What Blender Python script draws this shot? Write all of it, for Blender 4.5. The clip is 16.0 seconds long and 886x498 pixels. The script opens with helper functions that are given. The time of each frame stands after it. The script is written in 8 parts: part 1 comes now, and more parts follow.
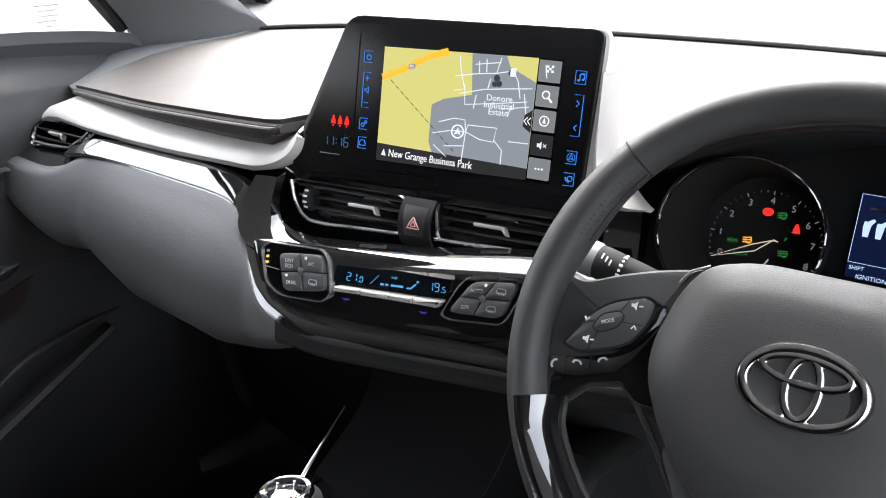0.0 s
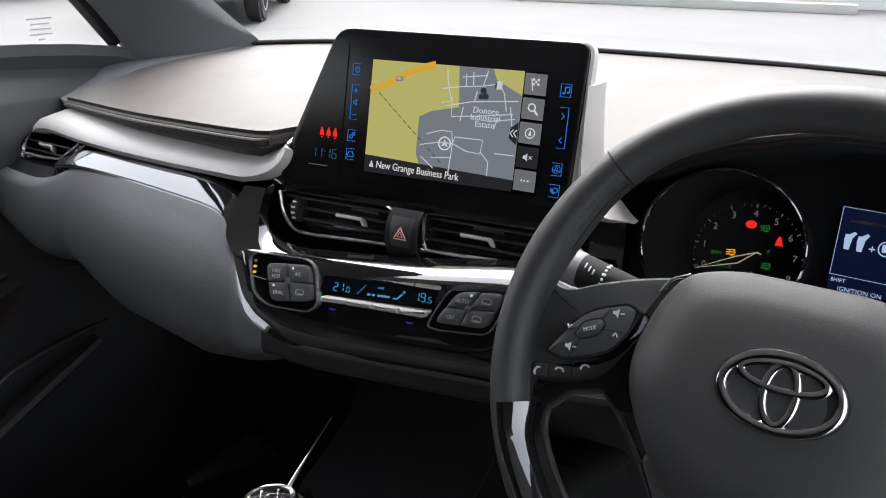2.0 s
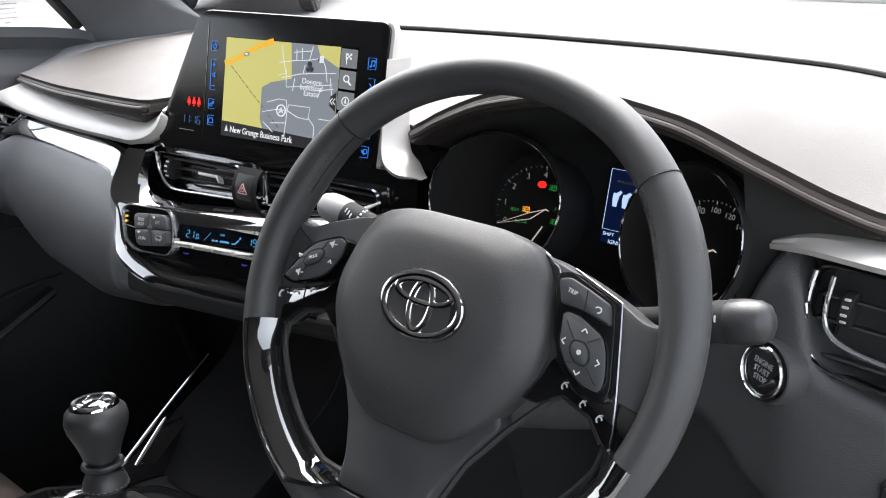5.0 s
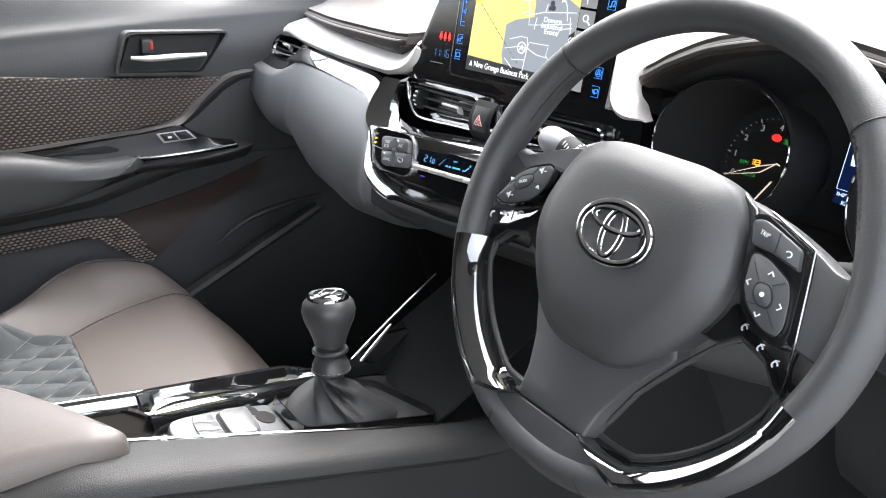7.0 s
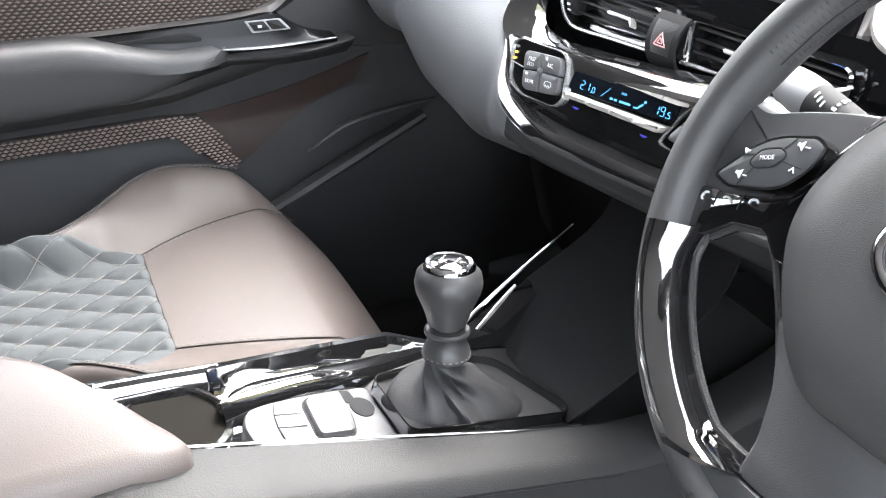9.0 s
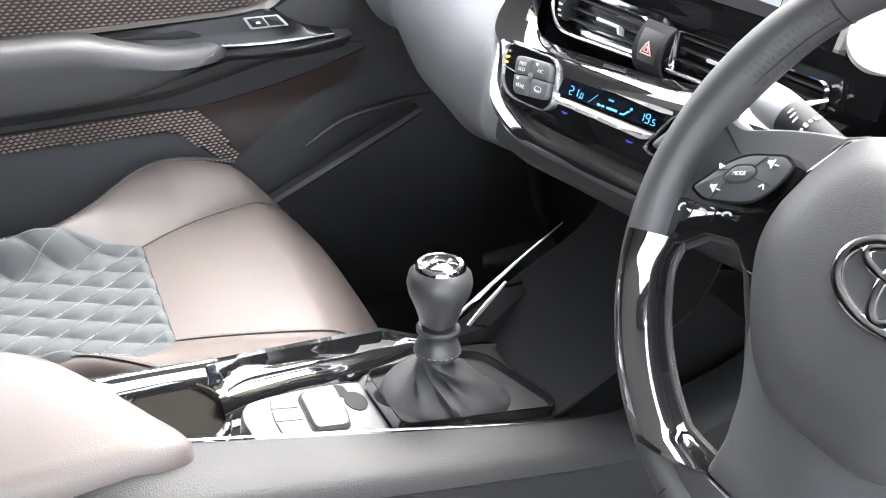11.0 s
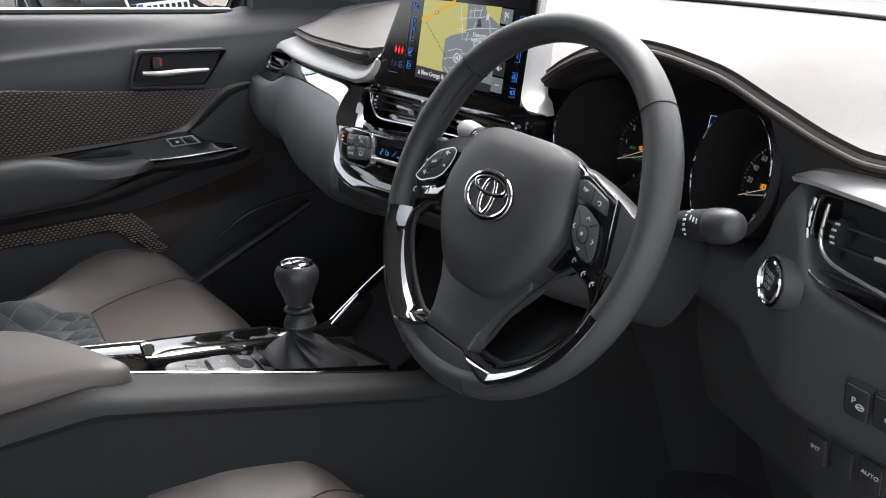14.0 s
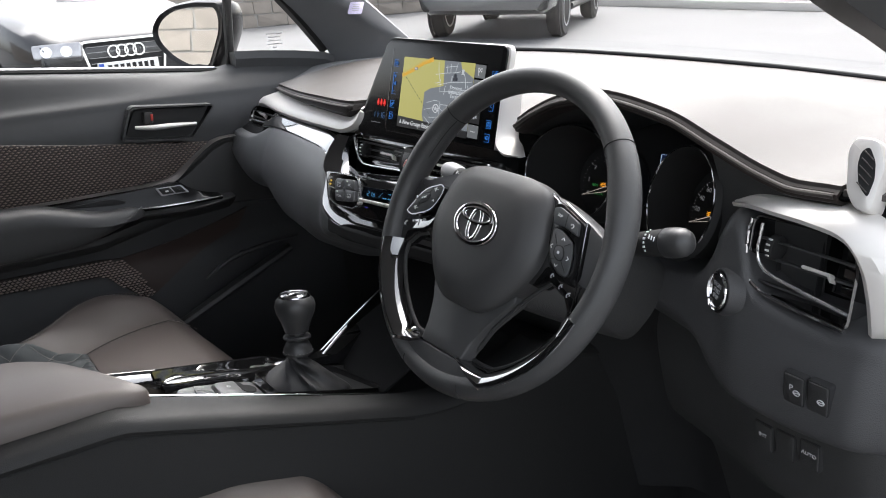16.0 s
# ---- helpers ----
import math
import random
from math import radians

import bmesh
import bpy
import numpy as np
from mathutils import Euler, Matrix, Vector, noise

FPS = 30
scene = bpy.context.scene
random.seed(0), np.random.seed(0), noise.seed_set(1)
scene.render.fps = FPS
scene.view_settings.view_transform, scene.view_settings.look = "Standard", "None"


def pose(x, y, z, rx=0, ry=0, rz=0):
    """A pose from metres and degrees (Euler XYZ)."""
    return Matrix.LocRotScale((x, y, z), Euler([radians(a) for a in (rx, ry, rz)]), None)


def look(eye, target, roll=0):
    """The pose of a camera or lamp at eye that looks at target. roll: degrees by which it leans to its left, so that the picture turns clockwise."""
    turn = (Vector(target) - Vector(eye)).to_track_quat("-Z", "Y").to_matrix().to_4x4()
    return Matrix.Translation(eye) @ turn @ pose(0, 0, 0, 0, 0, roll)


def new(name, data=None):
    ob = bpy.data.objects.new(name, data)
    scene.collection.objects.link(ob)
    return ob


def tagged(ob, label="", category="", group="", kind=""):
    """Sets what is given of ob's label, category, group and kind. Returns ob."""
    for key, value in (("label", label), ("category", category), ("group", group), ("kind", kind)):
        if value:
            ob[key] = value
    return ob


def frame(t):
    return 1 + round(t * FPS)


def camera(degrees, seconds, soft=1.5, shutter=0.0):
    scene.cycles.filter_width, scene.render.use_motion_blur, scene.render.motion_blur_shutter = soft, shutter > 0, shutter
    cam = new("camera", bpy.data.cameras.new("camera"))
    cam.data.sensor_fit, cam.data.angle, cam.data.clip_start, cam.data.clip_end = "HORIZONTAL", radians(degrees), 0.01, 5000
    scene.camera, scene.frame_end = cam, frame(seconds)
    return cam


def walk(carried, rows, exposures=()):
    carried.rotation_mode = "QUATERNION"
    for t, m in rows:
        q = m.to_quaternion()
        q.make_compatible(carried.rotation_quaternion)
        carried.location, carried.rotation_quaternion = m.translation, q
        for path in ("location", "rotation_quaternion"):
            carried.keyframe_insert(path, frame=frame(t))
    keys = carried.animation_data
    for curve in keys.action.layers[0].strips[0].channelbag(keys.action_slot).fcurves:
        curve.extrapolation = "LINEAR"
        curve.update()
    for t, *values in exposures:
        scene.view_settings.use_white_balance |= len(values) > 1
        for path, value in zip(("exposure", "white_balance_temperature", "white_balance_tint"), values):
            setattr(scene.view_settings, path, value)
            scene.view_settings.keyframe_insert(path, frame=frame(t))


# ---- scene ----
cam = camera(55.6, 16.0, soft=1.0)
METRES, EYE, TILT, LEAN, TURN = 1.29, 1.2, -20.0, -1.0, 34.0
PATH = [
    (0, (0.43, -0.431, 1.218), (-0.609, 1.097, 0.453), -0.1),
    (0.5, (0.432, -0.432, 1.222), (-0.605, 1.103, 0.466), -0.1),
    (1, (0.432, -0.433, 1.222), (-0.602, 1.108, 0.476), 0.0),
    (1.5, (0.435, -0.432, 1.216), (-0.599, 1.114, 0.481), 0.3),
    (2, (0.439, -0.434, 1.213), (-0.595, 1.117, 0.49), 0.4),
    (2.5, (0.444, -0.435, 1.212), (-0.595, 1.114, 0.489), 0.4),
    (3, (0.459, -0.432, 1.205), (-0.579, 1.119, 0.486), 0.7),
    (3.5, (0.518, -0.416, 1.206), (-0.538, 1.124, 0.488), 0.6),
    (4, (0.581, -0.389, 1.215), (-0.483, 1.143, 0.493), 0.4),
    (4.2, (0.601, -0.384, 1.218), (-0.468, 1.143, 0.493), 0.2),
    (6.3, (0.803, -0.396, 1.217), (-0.619, 0.761, 0.417), -2.6),
    (6.5, (0.798, -0.394, 1.221), (-0.666, 0.703, 0.412), -3.3),
    (7, (0.756, -0.386, 1.206), (-0.775, 0.6, 0.379), -0.9),
    (7.5, (0.667, -0.373, 1.18), (-0.901, 0.487, 0.285), -0.8),
    (8, (0.601, -0.35, 1.172), (-0.952, 0.438, 0.189), -0.6),
    (10.5, (0.525, -0.316, 1.192), (-0.962, 0.438, 0.088), 0.8),
    (11, (0.556, -0.325, 1.201), (-0.935, 0.424, 0.099), 0.6),
    (11.5, (0.621, -0.351, 1.212), (-0.878, 0.419, 0.135), 0.3),
    (12, (0.734, -0.379, 1.223), (-0.792, 0.474, 0.251), -0.5),
    (12.5, (0.819, -0.37, 1.232), (-0.723, 0.576, 0.379), -1.7),
    (13, (0.867, -0.36, 1.229), (-0.685, 0.573, 0.38), -2.5),
    (13.5, (0.905, -0.371, 1.229), (-0.658, 0.564, 0.405), -2.7),
    (14, (0.97, -0.406, 1.235), (-0.605, 0.536, 0.441), -2.2),
    (14.5, (1.02, -0.43, 1.239), (-0.554, 0.533, 0.467), -1.6),
    (15, (1.033, -0.45, 1.242), (-0.528, 0.553, 0.497), -0.9),
    (15.5, (1.035, -0.476, 1.246), (-0.513, 0.573, 0.538), -1.0),
    (16, (1.049, -0.5, 1.252), (-0.507, 0.556, 0.571), -2.3),
]
walk(cam, [(t, look(eye, target, roll)) for t, eye, target, roll in PATH],
     exposures=[(0.0, 2.90), (0.4, 2.15), (2.0, 2.12), (3.3, 2.65), (4.2, 2.62), (6.5, 2.98), (7.5, 4.00), (8.0, 4.12), (10.5, 4.30), (11.5, 4.33), (12.0, 4.20), (12.5, 2.87), (13.0, 2.10), (14.5, 2.24), (16.0, 2.14)])

# ---------------------------------------------------------------- light
world = bpy.data.worlds.new("overcast_sky")
scene.world = world
world.use_nodes = True
wn = world.node_tree.nodes
wl = world.node_tree.links
wn.clear()
sky = wn.new("ShaderNodeTexSky")
sky.sky_type = "NISHITA"
sky.sun_disc = False
sky.sun_elevation, sky.sun_rotation = radians(54), radians(-36)
sky.air_density, sky.dust_density, sky.ozone_density = 1.2, 4.0, 1.0
grey = wn.new("ShaderNodeHueSaturation")
grey.inputs["Saturation"].default_value = 0.30
back = wn.new("ShaderNodeBackground")
back.inputs["Strength"].default_value = 0.15
out = wn.new("ShaderNodeOutputWorld")
wl.new(sky.outputs[0], grey.inputs["Color"])
wl.new(grey.outputs[0], back.inputs["Color"])
wl.new(back.outputs[0], out.inputs["Surface"])
sun = new("sun", bpy.data.lights.new("sun", "SUN"))
sun.data.energy, sun.data.angle, sun.data.color = 0.65, radians(60), (0.985, 0.985, 1.0)
sun.matrix_world = look((0, 0, 8), (2.9, -4.0, 1.2))


# ---------------------------------------------------------------- materials
def mat(name, base, rough=0.5, metal=0.0, grain=0.0, grain_size=900.0, vary=0.12, vary_size=14.0, coat=0.0, spec=0.5,
        emit=None, strength=1.0, dark=None, voronoi=False):
    """A surface with a slow change of tone, a fine grain in relief, and a change of gloss."""
    m = bpy.data.materials.new(name)
    m.use_nodes = True
    n, l = m.node_tree.nodes, m.node_tree.links
    p = n["Principled BSDF"]
    p.inputs["Metallic"].default_value = metal
    p.inputs["Roughness"].default_value = rough
    p.inputs["Specular IOR Level"].default_value = spec
    p.inputs["Coat Weight"].default_value = coat
    p.inputs["Coat Roughness"].default_value = 0.03
    p.inputs["Base Color"].default_value = (*base, 1)
    if emit:
        p.inputs["Emission Color"].default_value = (*emit, 1)
        p.inputs["Emission Strength"].default_value = strength
    co = n.new("ShaderNodeTexCoord")
    if vary:
        slow = n.new("ShaderNodeTexNoise")
        slow.inputs["Scale"].default_value = vary_size
        slow.inputs["Detail"].default_value = 5
        l.new(co.outputs["Object"], slow.inputs["Vector"])
        mix = n.new("ShaderNodeMix")
        mix.data_type = "RGBA"
        low = dark or tuple(c * (1 - vary) for c in base)
        mix.inputs[6].default_value = (*low, 1)
        mix.inputs[7].default_value = (*(min(1, c * (1 + vary)) for c in base), 1)
        l.new(slow.outputs["Fac"], mix.inputs[0])
        l.new(mix.outputs[2], p.inputs["Base Color"])
        ramp = n.new("ShaderNodeMapRange")
        ramp.inputs["To Min"].default_value = max(0.02, rough * 0.88)
        ramp.inputs["To Max"].default_value = min(1, rough * 1.12)
        l.new(slow.outputs["Fac"], ramp.inputs["Value"])
        l.new(ramp.outputs[0], p.inputs["Roughness"])
    if grain:
        fine = n.new("ShaderNodeTexVoronoi" if voronoi else "ShaderNodeTexNoise")
        fine.inputs["Scale"].default_value = grain_size
        l.new(co.outputs["Object"], fine.inputs["Vector"])
        bump = n.new("ShaderNodeBump")
        bump.inputs["Strength"].default_value = grain
        bump.inputs["Distance"].default_value = 0.0006
        l.new(fine.outputs[0], bump.inputs["Height"])
        l.new(bump.outputs["Normal"], p.inputs["Normal"])
    return m


LIT = 0.19  # how bright the car's displays are beside daylight


def glow(name, color, strength):
    """A lit display element, or an unlit mark whose daylight is put in as glow."""
    return mat(name, tuple(c * 0.06 for c in color), 0.3, emit=color, strength=strength * LIT, vary=0)


def clear_glass(name, tint=(1, 1, 1), gloss=1.0):
    """A thin clear pane: what is behind it, and a mirror image by Fresnel."""
    m = bpy.data.materials.new(name)
    m.use_nodes = True
    n, l = m.node_tree.nodes, m.node_tree.links
    n.remove(n["Principled BSDF"])
    a, b, f, x = (n.new("ShaderNode" + k) for k in ("BsdfTransparent", "BsdfGlossy", "Fresnel", "MixShader"))
    a.inputs["Color"].default_value = (*tint, 1)
    b.inputs["Roughness"].default_value = 0.02
    b.inputs["Color"].default_value = (gloss, gloss, gloss, 1)
    f.inputs["IOR"].default_value = 1.35
    l.new(f.outputs[0], x.inputs[0])
    l.new(a.outputs[0], x.inputs[1])
    l.new(b.outputs[0], x.inputs[2])
    l.new(x.outputs[0], n["Material Output"].inputs["Surface"])
    return m


M_BROWN_PAD = mat("brown_soft_dash_leather", (0.056, 0.049, 0.0455), 0.52, spec=0.33, grain=0.25, grain_size=1100, vary=0.08, voronoi=True)
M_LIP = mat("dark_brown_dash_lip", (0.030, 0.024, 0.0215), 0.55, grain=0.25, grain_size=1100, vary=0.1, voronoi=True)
# Darker copy of the lip: shade under the hood edge, put in as colour.
M_LIP_SHADED = mat("brown_dash_lip_shaded", (0.021, 0.016, 0.014), 0.6, spec=0.3, grain=0.25, grain_size=1100, vary=0.1, voronoi=True)
M_BLACK = mat("black_grained_plastic", (0.032, 0.032, 0.0325), 0.5, grain=0.55, grain_size=750, vary=0.12, voronoi=True)
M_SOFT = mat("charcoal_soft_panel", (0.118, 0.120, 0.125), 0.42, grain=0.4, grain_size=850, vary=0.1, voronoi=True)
# Soft panel again, with the driver side's shade put into its colour.
M_SOFT_SHADED = mat("charcoal_soft_panel_shaded", (0.046, 0.046, 0.048), 0.5, grain=0.4, grain_size=850, vary=0.1, voronoi=True)
M_DARK = mat("matt_black_plastic", (0.020, 0.020, 0.0205), 0.75, grain=0.1, vary=0.15, spec=0.25)
M_PIT = mat("black_footwell_lining", (0.026, 0.026, 0.027), 0.85, grain=0.2, vary=0.2, spec=0.1)
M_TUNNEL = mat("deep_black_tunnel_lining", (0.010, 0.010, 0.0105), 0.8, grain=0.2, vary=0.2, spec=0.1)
M_GLOSS = mat("piano_black_trim", (0.007, 0.007, 0.0075), 0.05, coat=1.0, spec=1.0, vary=0.08)
M_GLOSS.node_tree.nodes["Principled BSDF"].inputs["Coat IOR"].default_value = 2.1
M_BEZEL = mat("black_display_surround", (0.008, 0.008, 0.0085), 0.22, spec=0.25, vary=0.06)
M_SATIN = mat("satin_silver_trim", (0.60, 0.575, 0.55), 0.42, metal=0.25, vary=0.05, vary_size=6)
M_CHROME = mat("bright_chrome", (0.82, 0.82, 0.83), 0.07, metal=1.0, vary=0.02)
M_BRIGHT = mat("brushed_bright_metal", (0.72, 0.72, 0.72), 0.22, metal=0.8, vary=0.04)
M_DCHROME = mat("dark_chrome", (0.25, 0.25, 0.26), 0.12, metal=1.0, vary=0.03)
M_LEATHER = mat("black_wheel_leather", (0.042, 0.042, 0.043), 0.46, grain=0.22, grain_size=1800, vary=0.12, voronoi=True)
M_SPOKE = mat("satin_charcoal_spoke", (0.075, 0.075, 0.077), 0.34, spec=0.6, grain=0.12, grain_size=1500, vary=0.08, voronoi=True)
M_HUB = mat("grey_black_airbag_cover", (0.044, 0.0435, 0.0445), 0.5, grain=0.22, grain_size=1500, vary=0.08, voronoi=True)
M_SEAT = mat("brown_seat_leather", (0.092, 0.077, 0.071), 0.48, grain=0.16, grain_size=900, vary=0.1, voronoi=True)
M_QUILT = mat("grey_quilted_cloth", (0.066, 0.073, 0.076), 0.8, grain=0.5, grain_size=1500, vary=0.12)
M_THREAD = mat("grey_stitching_thread", (0.20, 0.19, 0.18), 0.8, vary=0.1)
M_KNOB = mat("dark_satin_knob_leather", (0.030, 0.030, 0.031), 0.4, grain=0.15, vary=0.08)
M_BUTTON = mat("charcoal_rubber_button", (0.05, 0.052, 0.055), 0.55, grain=0.1, vary=0.08)
M_KEY = mat("grey_satin_key", (0.105, 0.105, 0.108), 0.36, spec=0.6, grain=0.08, vary=0.06)
M_SEAM_CUPSHADE = mat("dark_groove_and_cup_shade", (0.010, 0.009, 0.008), 0.9, spec=0.05, vary=0)
M_PRINT = mat("white_printed_marking", (0.62, 0.63, 0.64), 0.5, vary=0)
M_GREYPRINT = mat("grey_printed_marking", (0.3, 0.3, 0.31), 0.5, vary=0)
M_SCREEN = mat("black_display_glass", (0.004, 0.004, 0.005), 0.08, coat=0.3, vary=0)
M_GAITER = mat("black_soft_gaiter_leather", (0.020, 0.020, 0.021), 0.5, grain=0.4, grain_size=1200, vary=0.15, voronoi=True)
M_CONSOLE = mat("black_grained_console_side", (0.018, 0.018, 0.0185), 0.58, spec=0.3, grain=0.32, grain_size=750, vary=0.12, voronoi=True)
M_RED = mat("red_lock_mark", (0.45, 0.03, 0.02), 0.5, vary=0.05)
M_CARPET = mat("black_floor_carpet", (0.030, 0.030, 0.031), 0.95, grain=0.8, grain_size=400, vary=0.3)
M_RUBBER = mat("black_rubber", (0.012, 0.012, 0.012), 0.75, grain=0.2, vary=0.1)


# ---------------------------------------------------------------- shape tools
def finish(name, verts, faces, material, parent=None, label="", smooth=True):
    me = bpy.data.meshes.new(name)
    me.from_pydata([tuple(v) for v in verts], [], faces)
    bm = bmesh.new()
    bm.from_mesh(me)
    bmesh.ops.recalc_face_normals(bm, faces=bm.faces)
    bm.to_mesh(me)
    bm.free()
    return wrap(name, me, material, parent, label, smooth)


def wrap(name, me, material, parent=None, label="", smooth=True):
    me.materials.append(material)
    if smooth:
        me.shade_smooth()
        me.set_sharp_from_angle(angle=radians(38))
    ob = new(name, me)
    ob.parent = parent
    if label:
        tagged(ob, label)
    return ob


def part(name, bm, material, parent=None, label="", smooth=True):
    me = bpy.data.meshes.new(name)
    bm.to_mesh(me)
    bm.free()
    return wrap(name, me, material, parent, label, smooth)


def base_of(name, label, category, group="", kind=""):
    ob = new(name)
    ob.empty_display_size = 0.02
    return tagged(ob, label, category, group, kind)


def spline(points, n=8, closed=False):
    """A smooth line through the points."""
    pts = [Vector(p) for p in points]
    k = len(pts)
    res = []
    for i in range(k if closed else k - 1):
        if closed:
            a, b, c, d = (pts[(i + j) % k] for j in (-1, 0, 1, 2))
        else:
            b, c = pts[i], pts[i + 1]
            a = pts[i - 1] if i else 2 * b - c
            d = pts[i + 2] if i + 2 < k else 2 * c - b
        for j in range(n):
            t = j / n
            res.append(0.5 * (2 * b + (c - a) * t + (2 * a - 5 * b + 4 * c - d) * t * t + (3 * b - a - 3 * c + d) * t ** 3))
    if not closed:
        res.append(pts[-1])
    return res


def at_x(rows, x):
    """Values between rows of (x, a, b, ...), on a smooth curve through them."""
    if x <= rows[0][0]:
        return rows[0][1:]
    for k in range(len(rows) - 1):
        p, q = rows[k], rows[k + 1]
        if x <= q[0]:
            h = q[0] - p[0]
            t = (x - p[0]) / h
            o, r = rows[max(k - 1, 0)], rows[min(k + 2, len(rows) - 1)]
            res = []
            for n in range(1, len(p)):
                d = (q[n] - p[n]) / h
                d0 = (p[n] - o[n]) / (p[0] - o[0]) if k else d
                d1 = (r[n] - q[n]) / (r[0] - q[0]) if k + 2 < len(rows) else d
                m0 = 0 if d0 * d <= 0 else 2 * d0 * d / (d0 + d)
                m1 = 0 if d1 * d <= 0 else 2 * d1 * d / (d1 + d)
                res.append((2 * t ** 3 - 3 * t * t + 1) * p[n] + (t ** 3 - 2 * t * t + t) * h * m0 + (3 * t * t - 2 * t ** 3) * q[n] + (t ** 3 - t * t) * h * m1)
            return tuple(res)
    return rows[-1][1:]


def loft(name, rows, material, parent=None, label="", ring=False, caps=True, smooth=True):
    """A skin over rows of points; ring: each row is a closed loop, and caps close the ends."""
    n = len(rows[0])
    verts = [v for r in rows for v in r]
    faces = []
    for i in range(len(rows) - 1):
        for j in range(n if ring else n - 1):
            k = (j + 1) % n
            faces.append((i * n + j, i * n + k, (i + 1) * n + k, (i + 1) * n + j))
    if ring and caps:
        faces.append(tuple(range(n)))
        faces.append(tuple(range((len(rows) - 1) * n, len(rows) * n)))
    return finish(name, verts, faces, material, parent, label, smooth)


def shell(name, rows, thick, material, parent=None, label="", smooth=True):
    """A skin with thickness: the second side is set back along the normals."""
    a, b = len(rows), len(rows[0])
    inner = []
    for i in range(a):
        line = []
        for j in range(b):
            du = rows[min(i + 1, a - 1)][j] - rows[max(i - 1, 0)][j]
            dv = rows[i][min(j + 1, b - 1)] - rows[i][max(j - 1, 0)]
            nn = du.cross(dv)
            nn = nn.normalized() if nn.length > 1e-12 else Vector((0, 0, 1))
            line.append(rows[i][j] - nn * thick)
        inner.append(line)
    loops = [list(rows[i]) + list(reversed(inner[i])) for i in range(a)]
    return loft(name, loops, material, parent, label, ring=True, smooth=smooth)


def tube(name, path, radius, material, parent=None, label="", sides=8, closed=False, flat=1.0, up=(0, 0, 1)):
    """A round or flattened bar along a path; radius may be a function of 0..1."""
    pts = [Vector(p) for p in path]
    k = len(pts)
    rows = []
    for i, p in enumerate(pts):
        a = pts[(i - 1) % k] if closed or i else p
        b = pts[(i + 1) % k] if closed or i < k - 1 else p
        d = (b - a).normalized()
        s = d.cross(Vector(up))
        s = s.normalized() if s.length > 1e-6 else Vector((1, 0, 0))
        u = s.cross(d)
        r = radius(i / max(1, k - 1)) if callable(radius) else radius
        rows.append([p + s * (r * math.cos(2 * math.pi * j / sides)) + u * (r * flat * math.sin(2 * math.pi * j / sides)) for j in range(sides)])
    if closed:
        rows.append(rows[0])
    return loft(name, rows, material, parent, label, ring=True, caps=not closed)


def rounded(points, radius, n=4):
    """A polygon with its corners rounded; radius: one number or one for each corner."""
    pts = [Vector((p[0], p[1])) for p in points]
    k = len(pts)
    res = []
    for i, p in enumerate(pts):
        r = radius[i] if isinstance(radius, (list, tuple)) else radius
        a, b = pts[i - 1] - p, pts[(i + 1) % k] - p
        d = min(r, a.length * 0.49, b.length * 0.49)
        s, e = p + a.normalized() * d, p + b.normalized() * d
        for j in range(n + 1):
            t = j / n
            res.append((s * (1 - t) + p * t) * (1 - t) + (p * (1 - t) + e * t) * t)
    return res


def frame_at(origin, yaw=0.0, lean=0.0, roll=0.0):
    """A panel's frame: x to its right, y up along it, z out of it to the rear of the car. lean: its top lies forward."""
    return Matrix.Translation(origin) @ Matrix.Rotation(radians(yaw), 4, "Z") @ Matrix.Rotation(radians(90 - lean), 4, "X") @ Matrix.Rotation(radians(roll), 4, "Z")


def slab(name, outline, m, top, bottom, material, parent=None, label="", edge=0.0, crown=0.0, smooth=True):
    """A plate with the outline, between two heights of the frame m, with a rounded top edge."""
    pts = [Vector((p[0], p[1])) for p in outline]
    k = len(pts)
    c = sum(pts, Vector((0, 0))) / k
    area = sum(pts[i - 1].x * pts[i].y - pts[i].x * pts[i - 1].y for i in range(k))
    side = 1 if area > 0 else -1

    def inset(d):
        res = []
        for i in range(k):
            a, b = (pts[i] - pts[i - 1]), (pts[(i + 1) % k] - pts[i])
            na = Vector((-a.y, a.x)).normalized() * side if a.length > 1e-9 else Vector((0, 0))
            nb = Vector((-b.y, b.x)).normalized() * side if b.length > 1e-9 else na
            v = na + nb
            v = v.normalized() if v.length > 1e-6 else na
            res.append(pts[i] + v * d)
        return res

    rings = [(pts, bottom), (pts, top - edge)]
    if edge:
        rings += [(inset(edge * 0.3), top - edge * 0.3), (inset(edge), top)]
    rings = [[m @ Vector((p.x, p.y, h)) for p in r] for r, h in rings]
    verts = [v for r in rings for v in r]
    faces = [tuple(range(k))]
    for i in range(len(rings) - 1):
        for j in range(k):
            q = (j + 1) % k
            faces.append((i * k + j, i * k + q, (i + 1) * k + q, (i + 1) * k + j))
    last = (len(rings) - 1) * k
    if crown:
        inner = [m @ Vector((*(c + (p - c) * 0.55), top + crown)) for p in inset(edge)]
        verts += inner
        for j in range(k):
            q = (j + 1) % k
            faces.append((last + j, last + q, last + k + q, last + k + j))
        last += k
    faces.append(tuple(range(last, last + k)))
    return finish(name, verts, faces, material, parent, label, smooth)


def oval(rx, ry, n=32, cx=0.0, cy=0.0, a0=0.0, a1=360.0):
    full = abs(a1 - a0) >= 360
    k = n if full else n + 1
    return [Vector((cx + rx * math.cos(radians(a0 + (a1 - a0) * i / n)), cy + ry * math.sin(radians(a0 + (a1 - a0) * i / n)))) for i in range(k)]


